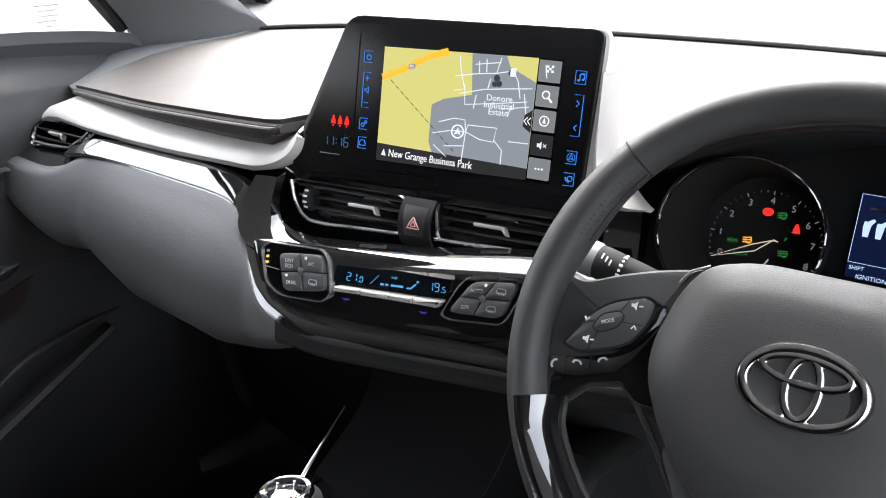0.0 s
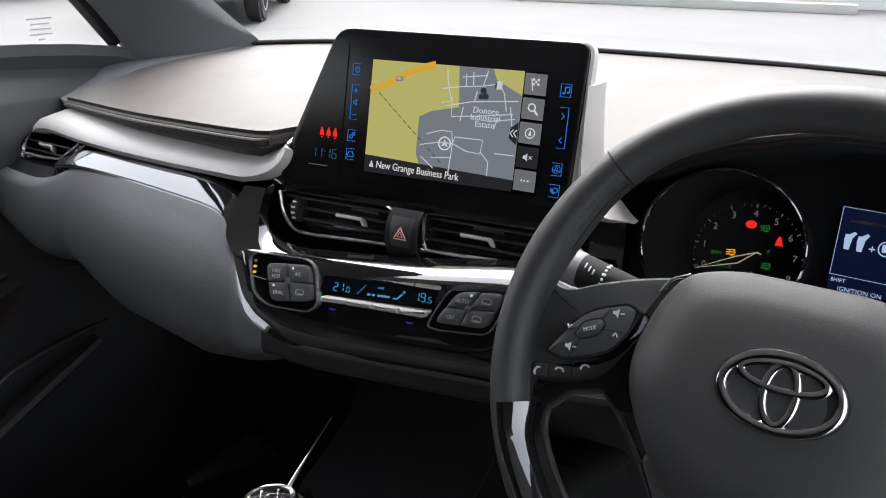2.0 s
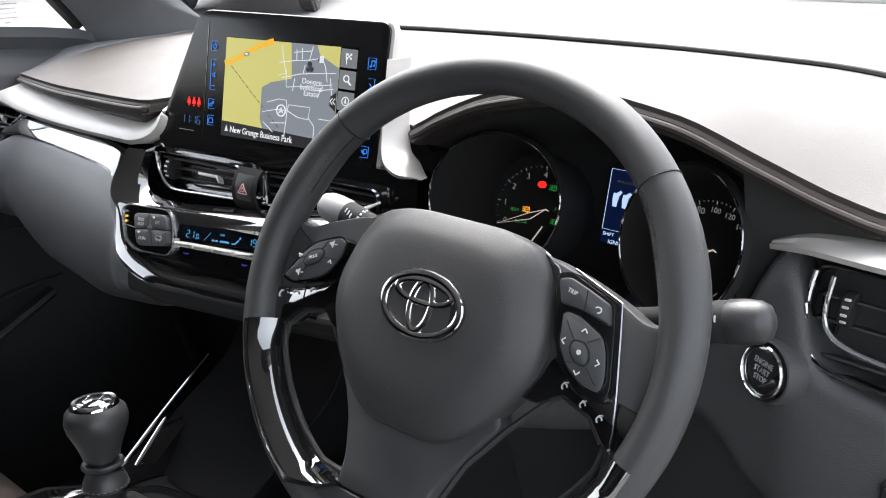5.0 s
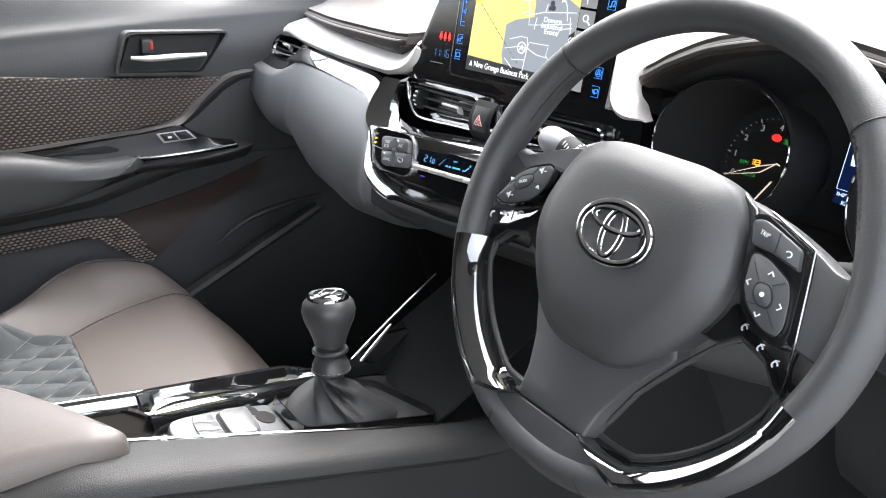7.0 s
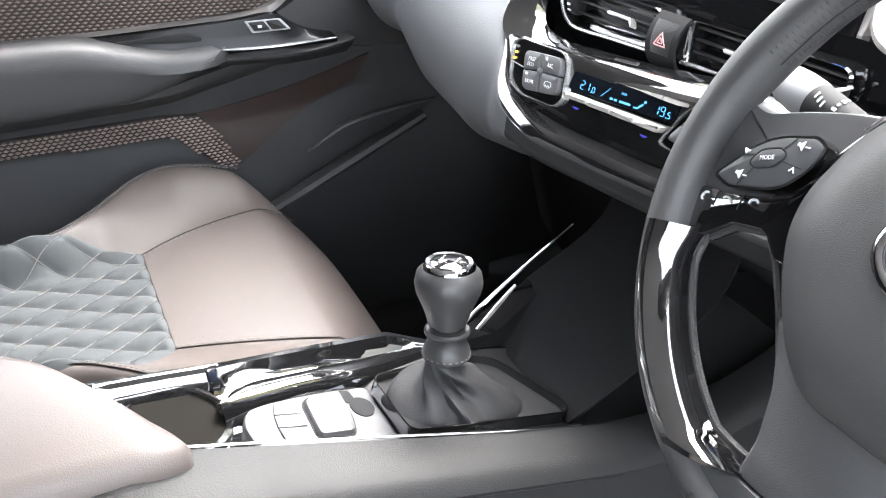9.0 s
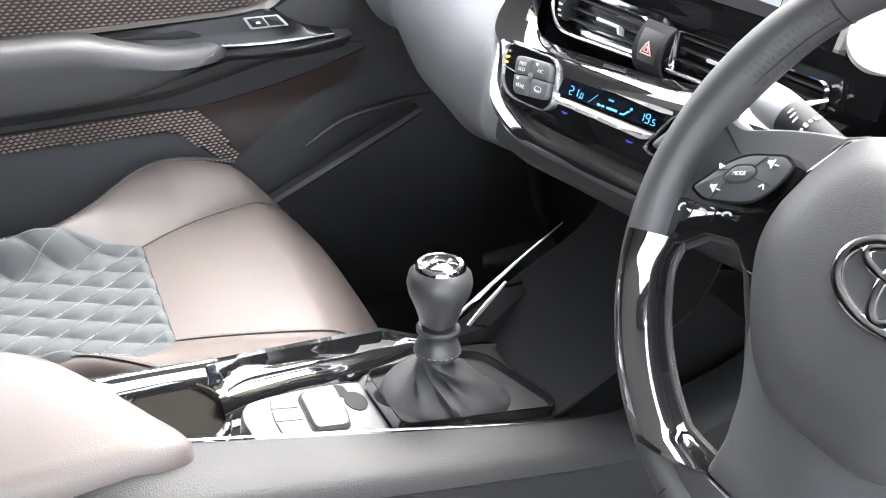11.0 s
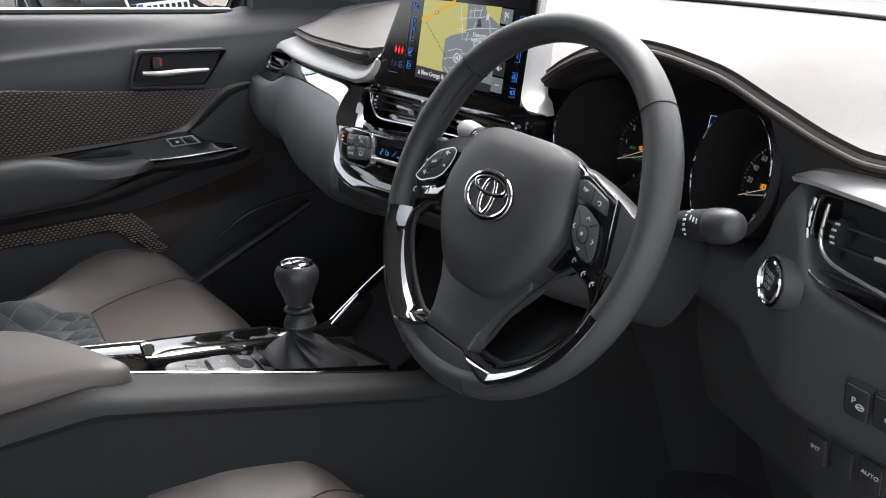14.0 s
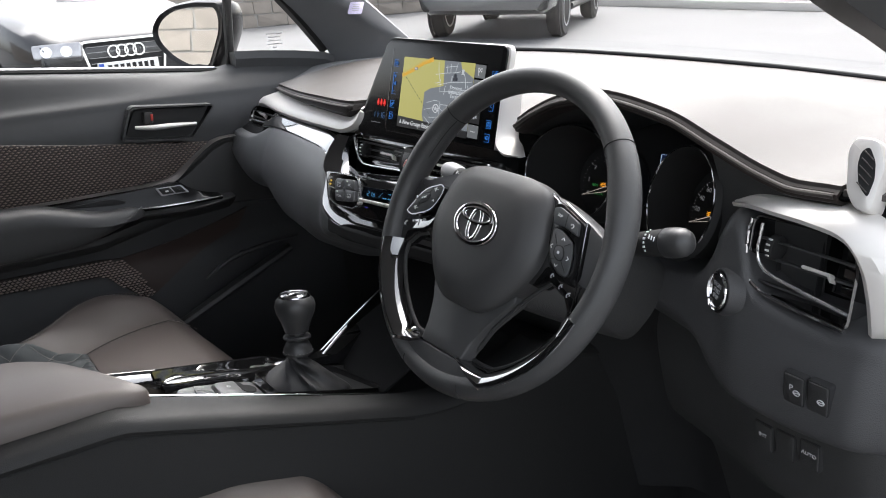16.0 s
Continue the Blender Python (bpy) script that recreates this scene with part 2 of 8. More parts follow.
def band(name, outline, width, m, top, bottom, material, parent=None, label="", closed=True):
    """A raised line of some width along an outline in the frame m."""
    pts = [Vector((p[0], p[1])) for p in outline]
    k = len(pts)
    rows = []
    for i, p in enumerate(pts):
        a = pts[i - 1] if closed or i else p
        b = pts[(i + 1) % k] if closed or i < k - 1 else p
        d = (b - a).normalized()
        s = Vector((-d.y, d.x)) * width / 2
        rows.append([m @ Vector((*(p + s), bottom)), m @ Vector((*(p + s), top)), m @ Vector((*(p - s), top)), m @ Vector((*(p - s), bottom))])
    if closed:
        rows.append(rows[0])
    return loft(name, rows, material, parent, label, ring=True, caps=not closed, smooth=False)


def lettering(name, text, size, m, material, parent=None, label="", depth=0.0002, align="CENTER", squash=1.0):
    """Words in the built-in font, as a mesh in the frame m."""
    cu = bpy.data.curves.new(name, "FONT")
    cu.body, cu.size, cu.extrude, cu.align_x, cu.align_y = text, size, depth, align, "CENTER"
    cu.resolution_u = 3
    tmp = bpy.data.objects.new(name, cu)
    me = bpy.data.meshes.new_from_object(tmp)
    me.name = name
    bpy.data.objects.remove(tmp)
    me.transform(m @ Matrix.Diagonal((squash, 1, 1, 1)))
    me.materials.clear()
    return wrap(name, me, material, parent, label, smooth=False)


def rounded_box(name, size, m, material, parent=None, label="", edge=0.004, seg=2):
    bm = bmesh.new()
    bmesh.ops.create_cube(bm, size=1, matrix=Matrix.Diagonal((*size, 1)))
    bmesh.ops.bevel(bm, geom=bm.edges[:], offset=min(edge, min(size) * 0.45), segments=seg, profile=0.6, affect="EDGES")
    bmesh.ops.transform(bm, matrix=m, verts=bm.verts)
    return part(name, bm, material, parent, label)


def lathe(name, profile, m, material, parent=None, label="", n=28):
    """A turned body: profile of (radius, height) along the frame's z."""
    rows = [[m @ Vector((r * math.cos(2 * math.pi * j / n), r * math.sin(2 * math.pi * j / n), h)) for j in range(n)] for r, h in profile]
    return loft(name, rows, material, parent, label, ring=True)

# ---------------------------------------------------------------- dashboard
# Lines along the car's width: x, then y and z.
LIP = [(-0.76, 0.30, 0.972), (-0.66, 0.250, 0.977), (-0.60, 0.225, 0.985), (-0.34, 0.168, 1.002), (-0.175, 0.158, 1.010), (-0.150, 0.205, 1.012), (-0.05, 0.235, 1.012), (0.10, 0.255, 1.012),
       (0.160, 0.245, 1.014), (0.20, 0.205, 1.028), (0.235, 0.200, 1.047), (0.29, 0.198, 1.070), (0.365, 0.196, 1.084), (0.45, 0.198, 1.0745), (0.52, 0.200, 1.0515), (0.577, 0.200, 1.0335),
       (0.61, 0.200, 1.0275), (0.655, 0.200, 1.030), (0.76, 0.30, 1.02)]
COWL = [(-0.80, 0.46, 0.985), (-0.72, 0.53, 1.0), (-0.60, 0.60, 1.018), (-0.40, 0.68, 1.026), (-0.2, 0.735, 1.03), (0.0, 0.77, 1.03), (0.2, 0.785, 1.03), (0.4, 0.77, 1.03), (0.6, 0.67, 1.026), (0.72, 0.55, 1.01), (0.80, 0.46, 1.0)]

dash = base_of("dashboard", "charcoal and brown leather-trimmed dashboard with satin silver shelf", "dashboard")


def pad_point(x, t):
    y0, z0 = at_x(LIP, x)
    y1, z1 = at_x(COWL, x)
    swell = 0.010 * math.sin(math.pi * min(1, t * 1.2))
    if z0 > 1.035:
        k = min(1, t / 0.75)
        return Vector((x, y0 + (y1 - y0) * t, z1 + (z0 - z1) * (1 - k * k * (3 - 2 * k)) + swell))
    return Vector((x, y0 + (y1 - y0) * t, z0 + (z1 - z0) * t + swell))


def pad_row(x, n=14):
    return [pad_point(x, i / n) for i in range(n + 1)]


xs = [-0.625 + 1.28 * i / 90 for i in range(91)]
shell("top_pad", [pad_row(x) for x in xs], -0.006, M_BROWN_PAD, dash, "brown leather-grained dash top pad")
xs2 = [-0.76 + 0.132 * i / 10 for i in range(11)]
M_PILLAR = mat("grey_pillar_trim", (0.13, 0.132, 0.136), 0.65, grain=0.3, grain_size=900, vary=0.08, voronoi=True)
shell("end_pad", [[p + Vector((0, 0, -0.006 + 0.009 * max(0.0, min(1.0, (p.y - 0.28) / 0.10)))) for p in pad_row(x, 30)] for x in xs2], -0.006, M_PILLAR, dash, "grey dash end cap")
xs3 = [0.657 + 0.10 * i / 10 for i in range(11)]
shell("end_pad", [[p - Vector((0, 0, 0.003)) for p in pad_row(x)] for x in xs3], -0.006, M_BROWN_PAD, dash, "brown dash end cap")
def lip_depth(x):
    return 0.008 + 0.014 * max(0.0, min(1.0, (x + 0.60) / 0.40))


rows = []
for x in xs:
    y0, z0 = at_x(LIP, x)
    deep = 0.010 if -0.17 < x < 0.15 else (lip_depth(x) if x < 0 else 0.012)
    rows.append([Vector((x, y0 + 0.020, z0 - deep)), Vector((x, y0 + 0.006, z0 - deep * 0.85)), Vector((x, y0 - 0.003, z0 - deep * 0.5)), Vector((x, y0 - 0.003, z0 - 0.004)), Vector((x, y0 + 0.001, z0 - 0.001))])
split = next(i for i, x in enumerate(xs) if x > 0.0)
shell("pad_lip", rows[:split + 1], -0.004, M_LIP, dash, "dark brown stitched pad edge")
# Same lip on the driver side, shaded by its darker material.
shell("pad_lip", rows[split:], -0.004, M_LIP_SHADED, dash, "brown stitched hood edge with shade put into its colour")


def lip_line(x0, x1, dy, dz, n=60):
    return [Vector((x, at_x(LIP, x)[0] + dy, at_x(LIP, x)[1] + dz)) for x in (x0 + (x1 - x0) * i / n for i in range(n + 1))]


for a, b in ((-0.622, -0.165), (0.172, 0.652)):
    roll = []
    for k in range(61):
        x = a + (b - a) * k / 60
        y, z = at_x(LIP, x)
        roll.append([Vector((x, y + dy, z + dz)) for dy, dz in ((0.004, -0.0006), (0.0005, 0.0005), (-0.0030, 0.0004), (-0.0040, -0.0008), (-0.0048, -0.0006), (-0.0078, -0.0009), (-0.0090, -0.0024), (-0.0080, -0.0052), (-0.002, -0.0080))])
    shell("piping", roll, -0.001, M_BROWN_PAD, dash, "rolled double leather edge")
    for dy in (0.0050,):
        tube("seam", [pad_point(x, dy / (at_x(COWL, x)[0] - at_x(LIP, x)[0])) for x in (a + (b - a) * i / 60 for i in range(61))], 0.0006, M_SEAM_CUPSHADE, dash)
    tube("seam", lip_line(a, b, -0.0042, -0.0004), 0.0005, M_SEAM_CUPSHADE, dash)
    for k in range(int((b - a) / 0.0055)):
        x = a + 0.0055 * k
        tube("stitch", lip_line(x, x + 0.0036, -0.0036, -0.0098, 1), 0.0005, M_THREAD, dash, sides=4)
# the embossed mark at the corner of the passenger pad
for k in range(3):
    rounded_box("embossed_bar", (0.011, 0.0035, 0.0008), pose(-0.575 + 0.016 * k, 0.262, 0.9965, 2, -3, -20), M_LIP, dash, edge=0.0003, seg=1)
# long crease of the windscreen vent
for a, b in (((0.03, 0.672), (0.335, 0.672)), ((-0.33, 0.62), (-0.02, 0.682))):
    p, q = Vector((*a, 0)), Vector((*b, 0))
    pts = []
    for i in range(25):
        v = p + (q - p) * i / 24
        y0, y1 = at_x(LIP, v.x)[0], at_x(COWL, v.x)[0]
        pts.append(pad_point(v.x, (v.y - y0) / (y1 - y0)) + Vector((0, 0, 0.0006)))
    tube("vent_crease", pts, lambda s: 0.0007 + 0.0010 * math.sin(math.pi * s), M_SEAM_CUPSHADE, dash, sides=6, flat=0.8)
# shadowed gap along the foot of the windscreen, put in as a black bar
tube("screen_gap_shade", [Vector((x, at_x(COWL, x)[0] - 0.010, at_x(COWL, x)[1] + 0.008)) for x in (-0.72 + 1.44 * i / 48 for i in range(49))], 0.0058, M_PIT, dash, "shade of the windscreen foot gap, put in as a black bar", sides=8, flat=0.7)

# Satin silver shelf below the passenger pad, sweeping up beside the display.
SHELF = [(-0.72, 0.240, 0.895), (-0.695, 0.218, 0.922), (-0.665, 0.202, 0.943), (-0.635, 0.192, 0.953), (-0.60, 0.186, 0.958), (-0.5, 0.168, 0.96), (-0.356, 0.153, 0.964), (-0.2, 0.145, 0.970)]
rows = []
for i in range(41):
    x = -0.72 + 0.52 * i / 40
    yl, zl = at_x(LIP, x)
    yf, zf = at_x(SHELF, x)
    dn = min(0.0, zf - 0.956)
    rows.append([Vector((x, yl + 0.024, zl - lip_depth(x) + 0.006 + dn)), Vector((x, yl + 0.010, zl - lip_depth(x) - 0.001 + dn)), Vector((x, yf + 0.009, zf + 0.008)), Vector((x, yf + 0.002, zf + 0.003)), Vector((x, yf, zf - 0.001)), Vector((x, yf + 0.004, zf - 0.006)), Vector((x, yf + 0.02, zf - 0.008))])
for i in range(1, 15):
    t = i / 14
    q = t ** 1.7
    x = -0.2 + 0.050 * math.sin(t * math.pi / 2)
    f = 1 - 0.75 * t
    yb, zb = 0.145 + 0.016 * t, 0.970 + 0.034 * q
    rows.append([Vector((x + 0.010 * q - 0.004, yb + 0.033 * f + 0.002, zb + 0.024 * f)), Vector((x + 0.010 * q - 0.004, yb + 0.019 * f + 0.001, zb + 0.017 * f)), Vector((x + 0.006 * q - 0.002, yb + 0.009 * f, zb + 0.008 * f)),
                 Vector((x + 0.002 * q, yb + 0.002, zb + 0.003)), Vector((x + 0.002, yb, zb - 0.001)), Vector((x + 0.006, yb + 0.004, zb - 0.004)), Vector((x + 0.010, yb + 0.02, zb - 0.006))])
shell("silver_shelf", rows, 0.003, M_SATIN, dash, "satin silver shelf trim")

# Padded panel over the glovebox, running on below the climate panel.
GLOVE = [(-0.705, 0.886), (-0.683, 0.8926), (-0.655, 0.8925), (-0.61, 0.8925), (-0.585, 0.8935), (-0.565, 0.8965), (-0.54, 0.9067), (-0.522, 0.9170), (-0.508, 0.9215), (-0.485, 0.9245), (-0.40, 0.931), (-0.30, 0.933), (-0.235, 0.9335), (-0.207, 0.930),
         (-0.190, 0.919), (-0.175, 0.905), (-0.160, 0.892), (-0.135, 0.872), (-0.111, 0.860), (-0.06, 0.850), (0.02, 0.849), (0.15, 0.851), (0.25, 0.852)]
FACE = [(-0.72, 0.176), (-0.683, 0.1755), (-0.62, 0.169), (-0.57, 0.1665), (-0.51, 0.1725), (-0.47, 0.165), (-0.40, 0.1515), (-0.30, 0.138), (-0.207, 0.1265), (-0.16, 0.1245), (-0.135, 0.1152), (-0.111, 0.1085), (-0.06, 0.1085), (0.02, 0.1255), (0.15, 0.1545), (0.25, 0.1825)]


def face_y(x, z):
    """The panel's one smooth face, leaning towards the seats on its way down."""
    d = 0.933 - z
    return at_x(FACE, x)[0] - 0.90 * d + 4.6 * d * d


rows = []
for i in range(100):
    x = -0.700 + 0.95 * i / 99
    z = at_x(GLOVE, x)[0]
    y = face_y(x, z)
    k = max(0.0, min(1.0, (-0.07 - x) / 0.17))
    k = k * k * (3 - 2 * k)
    slant = max(0.0, min(1.0, (x + 0.705) / 0.32))
    d = 0.018 + 0.122 * k * (0.10 + 0.90 * (1 - (1 - slant) ** 1.2))
    yb = face_y(x, z - 0.75 * d)
    sec = [Vector((x, y + 0.016, z + 0.003)), Vector((x, y + 0.0035, z + 0.0012)), Vector((x, y + 0.001, z - 0.0006))]
    sec += spline([(x, face_y(x, z - f * d) - 0.0012, z - f * d) for f in (0.03, 0.25, 0.5, 0.75)] + [(x, yb + 0.004, z - 0.94 * d), (x, yb + 0.018, z - 1.10 * d), (x, yb + 0.045, z - 1.24 * d), (x, yb + 0.12, z - 1.45 * d - 0.01), (x, yb + 0.26, z - 1.6 * d - 0.02)], 5)
    rows.append(sec)
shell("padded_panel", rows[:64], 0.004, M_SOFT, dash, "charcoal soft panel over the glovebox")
# The same panel runs on here; its shade is put in as black.
shell("shaded_panel_run", rows[63:], 0.004, M_DARK, dash, "soft panel run under the climate panel, its shade put in as black")
# gloss black cheek between the passenger vent and the panel's edge
VENT_FOOT = [(-0.705, 0.192, 0.900), (-0.664, 0.180, 0.9105), (-0.62, 0.176, 0.9105), (-0.574, 0.1735, 0.9105), (-0.550, 0.180, 0.917), (-0.530, 0.192, 0.931), (-0.512, 0.194, 0.937)]
rows = []
for i in range(31):
    x = -0.70 + 0.188 * i / 30
    yv, zv = at_x(VENT_FOOT, x)
    z = at_x(GLOVE, x)[0]
    y = face_y(x, z)
    rows.append([Vector((x, yv + 0.02, zv + 0.004)), Vector((x, yv, zv)), Vector((x, 0.45 * yv + 0.55 * y, 0.35 * zv + 0.65 * z)), Vector((x, y + 0.004, z + 0.0005)), Vector((x, y + 0.006, z - 0.012))])
shell("vent_cheek", rows, 0.002, M_GLOSS, dash, "piano black cheek under the passenger vent")

# Black core behind shelf, vents and stack.
BACKS = [(-0.76, 0.29), (-0.60, 0.25), (-0.30, 0.215), (-0.15, 0.215), (0.0, 0.225), (0.15, 0.26), (0.24, 0.345), (0.50, 0.345), (0.60, 0.30), (0.76, 0.30)]
rows = []
for i in range(49):
    x = -0.76 + 1.52 * i / 48
    y = at_x(BACKS, x)[0]
    yl, zl = at_x(LIP, x)
    rows.append([Vector((x, yl + 0.02, zl - 0.014)), Vector((x, max(y, yl + 0.03), zl - 0.03)), Vector((x, y, 0.93)), Vector((x, y - 0.01, 0.87)), Vector((x, y + 0.02, 0.80)), Vector((x, y + 0.10, 0.72)), Vector((x, y + 0.20, 0.50)), Vector((x, y + 0.25, 0.30))])
shell("dash_core", rows, -0.01, M_PIT, dash, "matt black dash core")

# Piano-black sweep from the passenger vent round the climate panel.
OUT = spline([(-0.556, 0.158, 0.918), (-0.50, 0.156, 0.926), (-0.40, 0.146, 0.931), (-0.30, 0.135, 0.933), (-0.235, 0.127, 0.9335), (-0.206, 0.122, 0.930), (-0.189, 0.114, 0.919), (-0.174, 0.104, 0.905), (-0.159, 0.094, 0.892), (-0.134, 0.075, 0.872), (-0.110, 0.065, 0.860), (-0.06, 0.063, 0.850), (0.02, 0.081, 0.849), (0.15, 0.110, 0.851)], 7)
IN = spline([(-0.546, 0.172, 0.931), (-0.50, 0.172, 0.943), (-0.40, 0.164, 0.950), (-0.30, 0.154, 0.952), (-0.240, 0.147, 0.951), (-0.200, 0.138, 0.945), (-0.180, 0.126, 0.929), (-0.164, 0.113, 0.912), (-0.150, 0.102, 0.898), (-0.128, 0.082, 0.879), (-0.106, 0.070, 0.868), (-0.06, 0.068, 0.860), (0.02, 0.085, 0.859), (0.15, 0.114, 0.861)], 7)
rows = []
for a, b in zip(IN, OUT):
    d = b - a
    mid, low = a + d * 0.5 + Vector((0, -0.0008, 0.0008)), a + d * 0.93 + Vector((0, -0.0006, 0.0004))
    rows.append([a + Vector((0, 0.02, -0.002)), a, mid, low, b, b + Vector((0, 0.015, -0.001))])
shell("gloss_sweep", rows, 0.002, M_GLOSS, dash, "piano black sweeping trim")
tube("bright_line", [p + Vector((0, -0.001, 0.0005)) for p in OUT], 0.0011, M_DCHROME, dash, "thin dark chrome line", sides=6)

# The second sweep: from below the shelf, round the left vent and over the climate display.
def on_stack(x, z):
    return Vector((x, 0.114 + 0.66 * (z - 0.91) + 0.12 * (x + 0.1), z + 0.007))


UP = spline([on_stack(*p) for p in ((-0.166, 0.957), (-0.162, 0.934), (-0.152, 0.918), (-0.136, 0.910), (-0.112, 0.907), (-0.085, 0.908), (0.018, 0.917), (0.11, 0.929), (0.19, 0.936))], 8)
LOW = spline([on_stack(*p) for p in ((-0.181, 0.956), (-0.186, 0.930), (-0.180, 0.909), (-0.160, 0.898), (-0.125, 0.895), (-0.09, 0.896), (0.016, 0.903), (0.11, 0.914), (0.19, 0.920))], 8)
rows = []
for a, b in zip(UP, LOW):
    back = a + Vector((0, 0.009, -0.0036))
    rows.append([back + Vector((0, 0.012, 0.002)), back, b + (back - b) * 0.6 + Vector((0, -0.0003, 0.0005)), b + (back - b) * 0.25 + Vector((0, -0.0003, 0.0004)), b, b + Vector((0, 0.0005, -0.003)), b + Vector((0, 0.02, -0.006))])
shell("gloss_wave", rows, 0.002, M_GLOSS, dash, "piano black wave trim above the climate panel")
# Stack face between display, vents and climate panel.
ST = frame_at((0.0, 0.178, 0.945), 7, 6)
slab("stack_face", rounded([(-0.17, 0.038), (0.20, 0.038), (0.20, -0.055), (-0.165, -0.055)], 0.01), ST, 0.0, -0.03, M_GLOSS, dash, "piano black stack face")
# Satin trim from the display's far edge round below the cluster.
path = spline([(0.1465, 0.236, 1.085), (0.1485, 0.228, 1.050), (0.153, 0.218, 1.015), (0.164, 0.206, 0.994), (0.184, 0.201, 0.985), (0.206, 0.206, 0.981)], 7)
rows = []
for i, p in enumerate(path):
    t = i / (len(path) - 1)
    d = (path[min(i + 1, len(path) - 1)] - path[max(i - 1, 0)]).normalized()
    s = d.cross(Vector((0, -1, 0.2))).normalized()
    w = 0.0014 + 0.0066 * math.sin(math.pi * min(1, t * 1.05) ** 1.5)
    e = 1 - 0.92 * max(0.0, (t - 0.78) / 0.22) ** 1.5
    w *= e
    rows.append([p - s * w + Vector((0, -0.002, 0)), p + Vector((0, -0.012 * e, 0.001)), p + s * w + Vector((0, -0.004, 0)), p + s * w * (1.6 - 0.9 * t) + Vector((0, 0.006, 0)), p - s * w + Vector((0, 0.02 * e + 0.003, 0))])
loft("silver_hook", rows, M_SATIN, dash, "satin silver trim hook", ring=True)

# ---------------------------------------------------------------- display
SCR = frame_at((0.0245, 0.2005, 1.041), 9, 13)
display = base_of("infotainment_display", "black glossy tablet-like touchscreen showing a navigation map", "display")
bez = rounded([(-0.128, 0.081), (0.121, 0.081), (0.117, -0.072), (-0.192, -0.078)], [0.016, 0.012, 0.006, 0.03])
slab("bezel", bez, SCR, 0.0, -0.018, M_BEZEL, display, edge=0.003)
slab("rear_housing", rounded([(-0.121, 0.079), (0.1250, 0.0830), (0.1225, -0.070), (-0.15, -0.070)], 0.014), SCR, -0.003, -0.013, M_SATIN, display, "satin silver housing rim", edge=0.004)
slab("rear_box", rounded([(-0.10, 0.010), (0.070, 0.010), (0.070, -0.070), (-0.12, -0.070)], 0.014), SCR, -0.012, -0.034, M_DARK, display, "dark display back")
E_MAPY = glow("map_fields_yellow", (0.52, 0.49, 0.16), 1.0)
E_MAPG = glow("map_estate_grey", (0.20, 0.22, 0.25), 1.0)
E_MAPW = glow("map_roads_white", (0.62, 0.66, 0.70), 1.0)
E_MAPO = glow("map_motorway_orange", (0.75, 0.42, 0.03), 1.0)
E_KEY = glow("map_key_grey", (0.16, 0.17, 0.18), 1.0)
E_KEYD = glow("map_key_dark", (0.02, 0.02, 0.022), 1.0)
E_BLUE = glow("blue_touch_key", (0.03, 0.18, 0.62), 1.1)
E_WHITE = glow("white_screen_text", (0.75, 0.77, 0.8), 1.0)
E_RED = glow("red_warning_light", (0.85, 0.02, 0.015), 1.2)
E_CLOCK = glow("dim_blue_clock", (0.04, 0.10, 0.22), 1.0)
E_TEXTD = glow("map_text_dark", (0.03, 0.035, 0.05), 1.0)
screen = slab("screen", [Vector(p) for p in ((-0.087, 0.0535), (0.087, 0.0535), (0.087, -0.0535), (-0.087, -0.0535))], SCR, 0.0006, -0.002, M_SCREEN, display, "lit navigation screen")


def on_map(name, pts, h, material, label=""):
    return slab(name, [Vector(p) for p in pts], SCR, h, h - 0.0003, material, screen, label, smooth=False)


def road(pts, w, h, material, name="map_road"):
    return band(name, pts, w, SCR, h, h - 0.0002, material, screen, closed=False)


MX, MY, MW, MH = -0.0865, 0.053, 0.173, 0.106


def mp(u, v):
    """A place on the map by parts of its width and height from the top left."""
    return (MX + MW * u, MY - MH * v)


on_map("map_field", [mp(0, 0), mp(0.875, 0), mp(0.875, 0.905), mp(0, 0.845)], 0.0010, E_MAPY, "yellow-green map fields")
on_map("map_estate", [mp(0.515, 0), mp(0.705, 0), mp(0.73, 0.09), mp(0.875, 0.20), mp(0.875, 0.905), mp(0.335, 0.872), mp(0.31, 0.78), mp(0.31, 0.46), mp(0.38, 0.40), mp(0.535, 0.345)], 0.0013, E_MAPG, "grey map built-up area")
road([mp(0, 0.265), mp(0.13, 0.175), mp(0.26, 0.06), mp(0.38, -0.0)], 0.0062, 0.0016, E_MAPO, "map_motorway")
road([mp(0, 0.245), mp(0.13, 0.155), mp(0.26, 0.04), mp(0.33, -0.0)], 0.0009, 0.0019, E_MAPY, "map_motorway_line")
on_map("road_shield", rounded([mp(0.155, 0.135), mp(0.195, 0.128), mp(0.195, 0.168), mp(0.155, 0.175)], 0.001), 0.0019, E_MAPG)
lettering("road_number", "M1", 0.0036, SCR @ Matrix.Translation((*mp(0.175, 0.152), 0.0021)), E_WHITE, screen)
for k in range(13):
    a = k / 13
    p, q = mp(0.055 + 0.42 * a, 0.285 + 0.57 * a), mp(0.055 + 0.42 * (a + 0.045), 0.285 + 0.57 * (a + 0.045))
    road([p, q], 0.0007, 0.0017, E_TEXTD, "railway_dash")
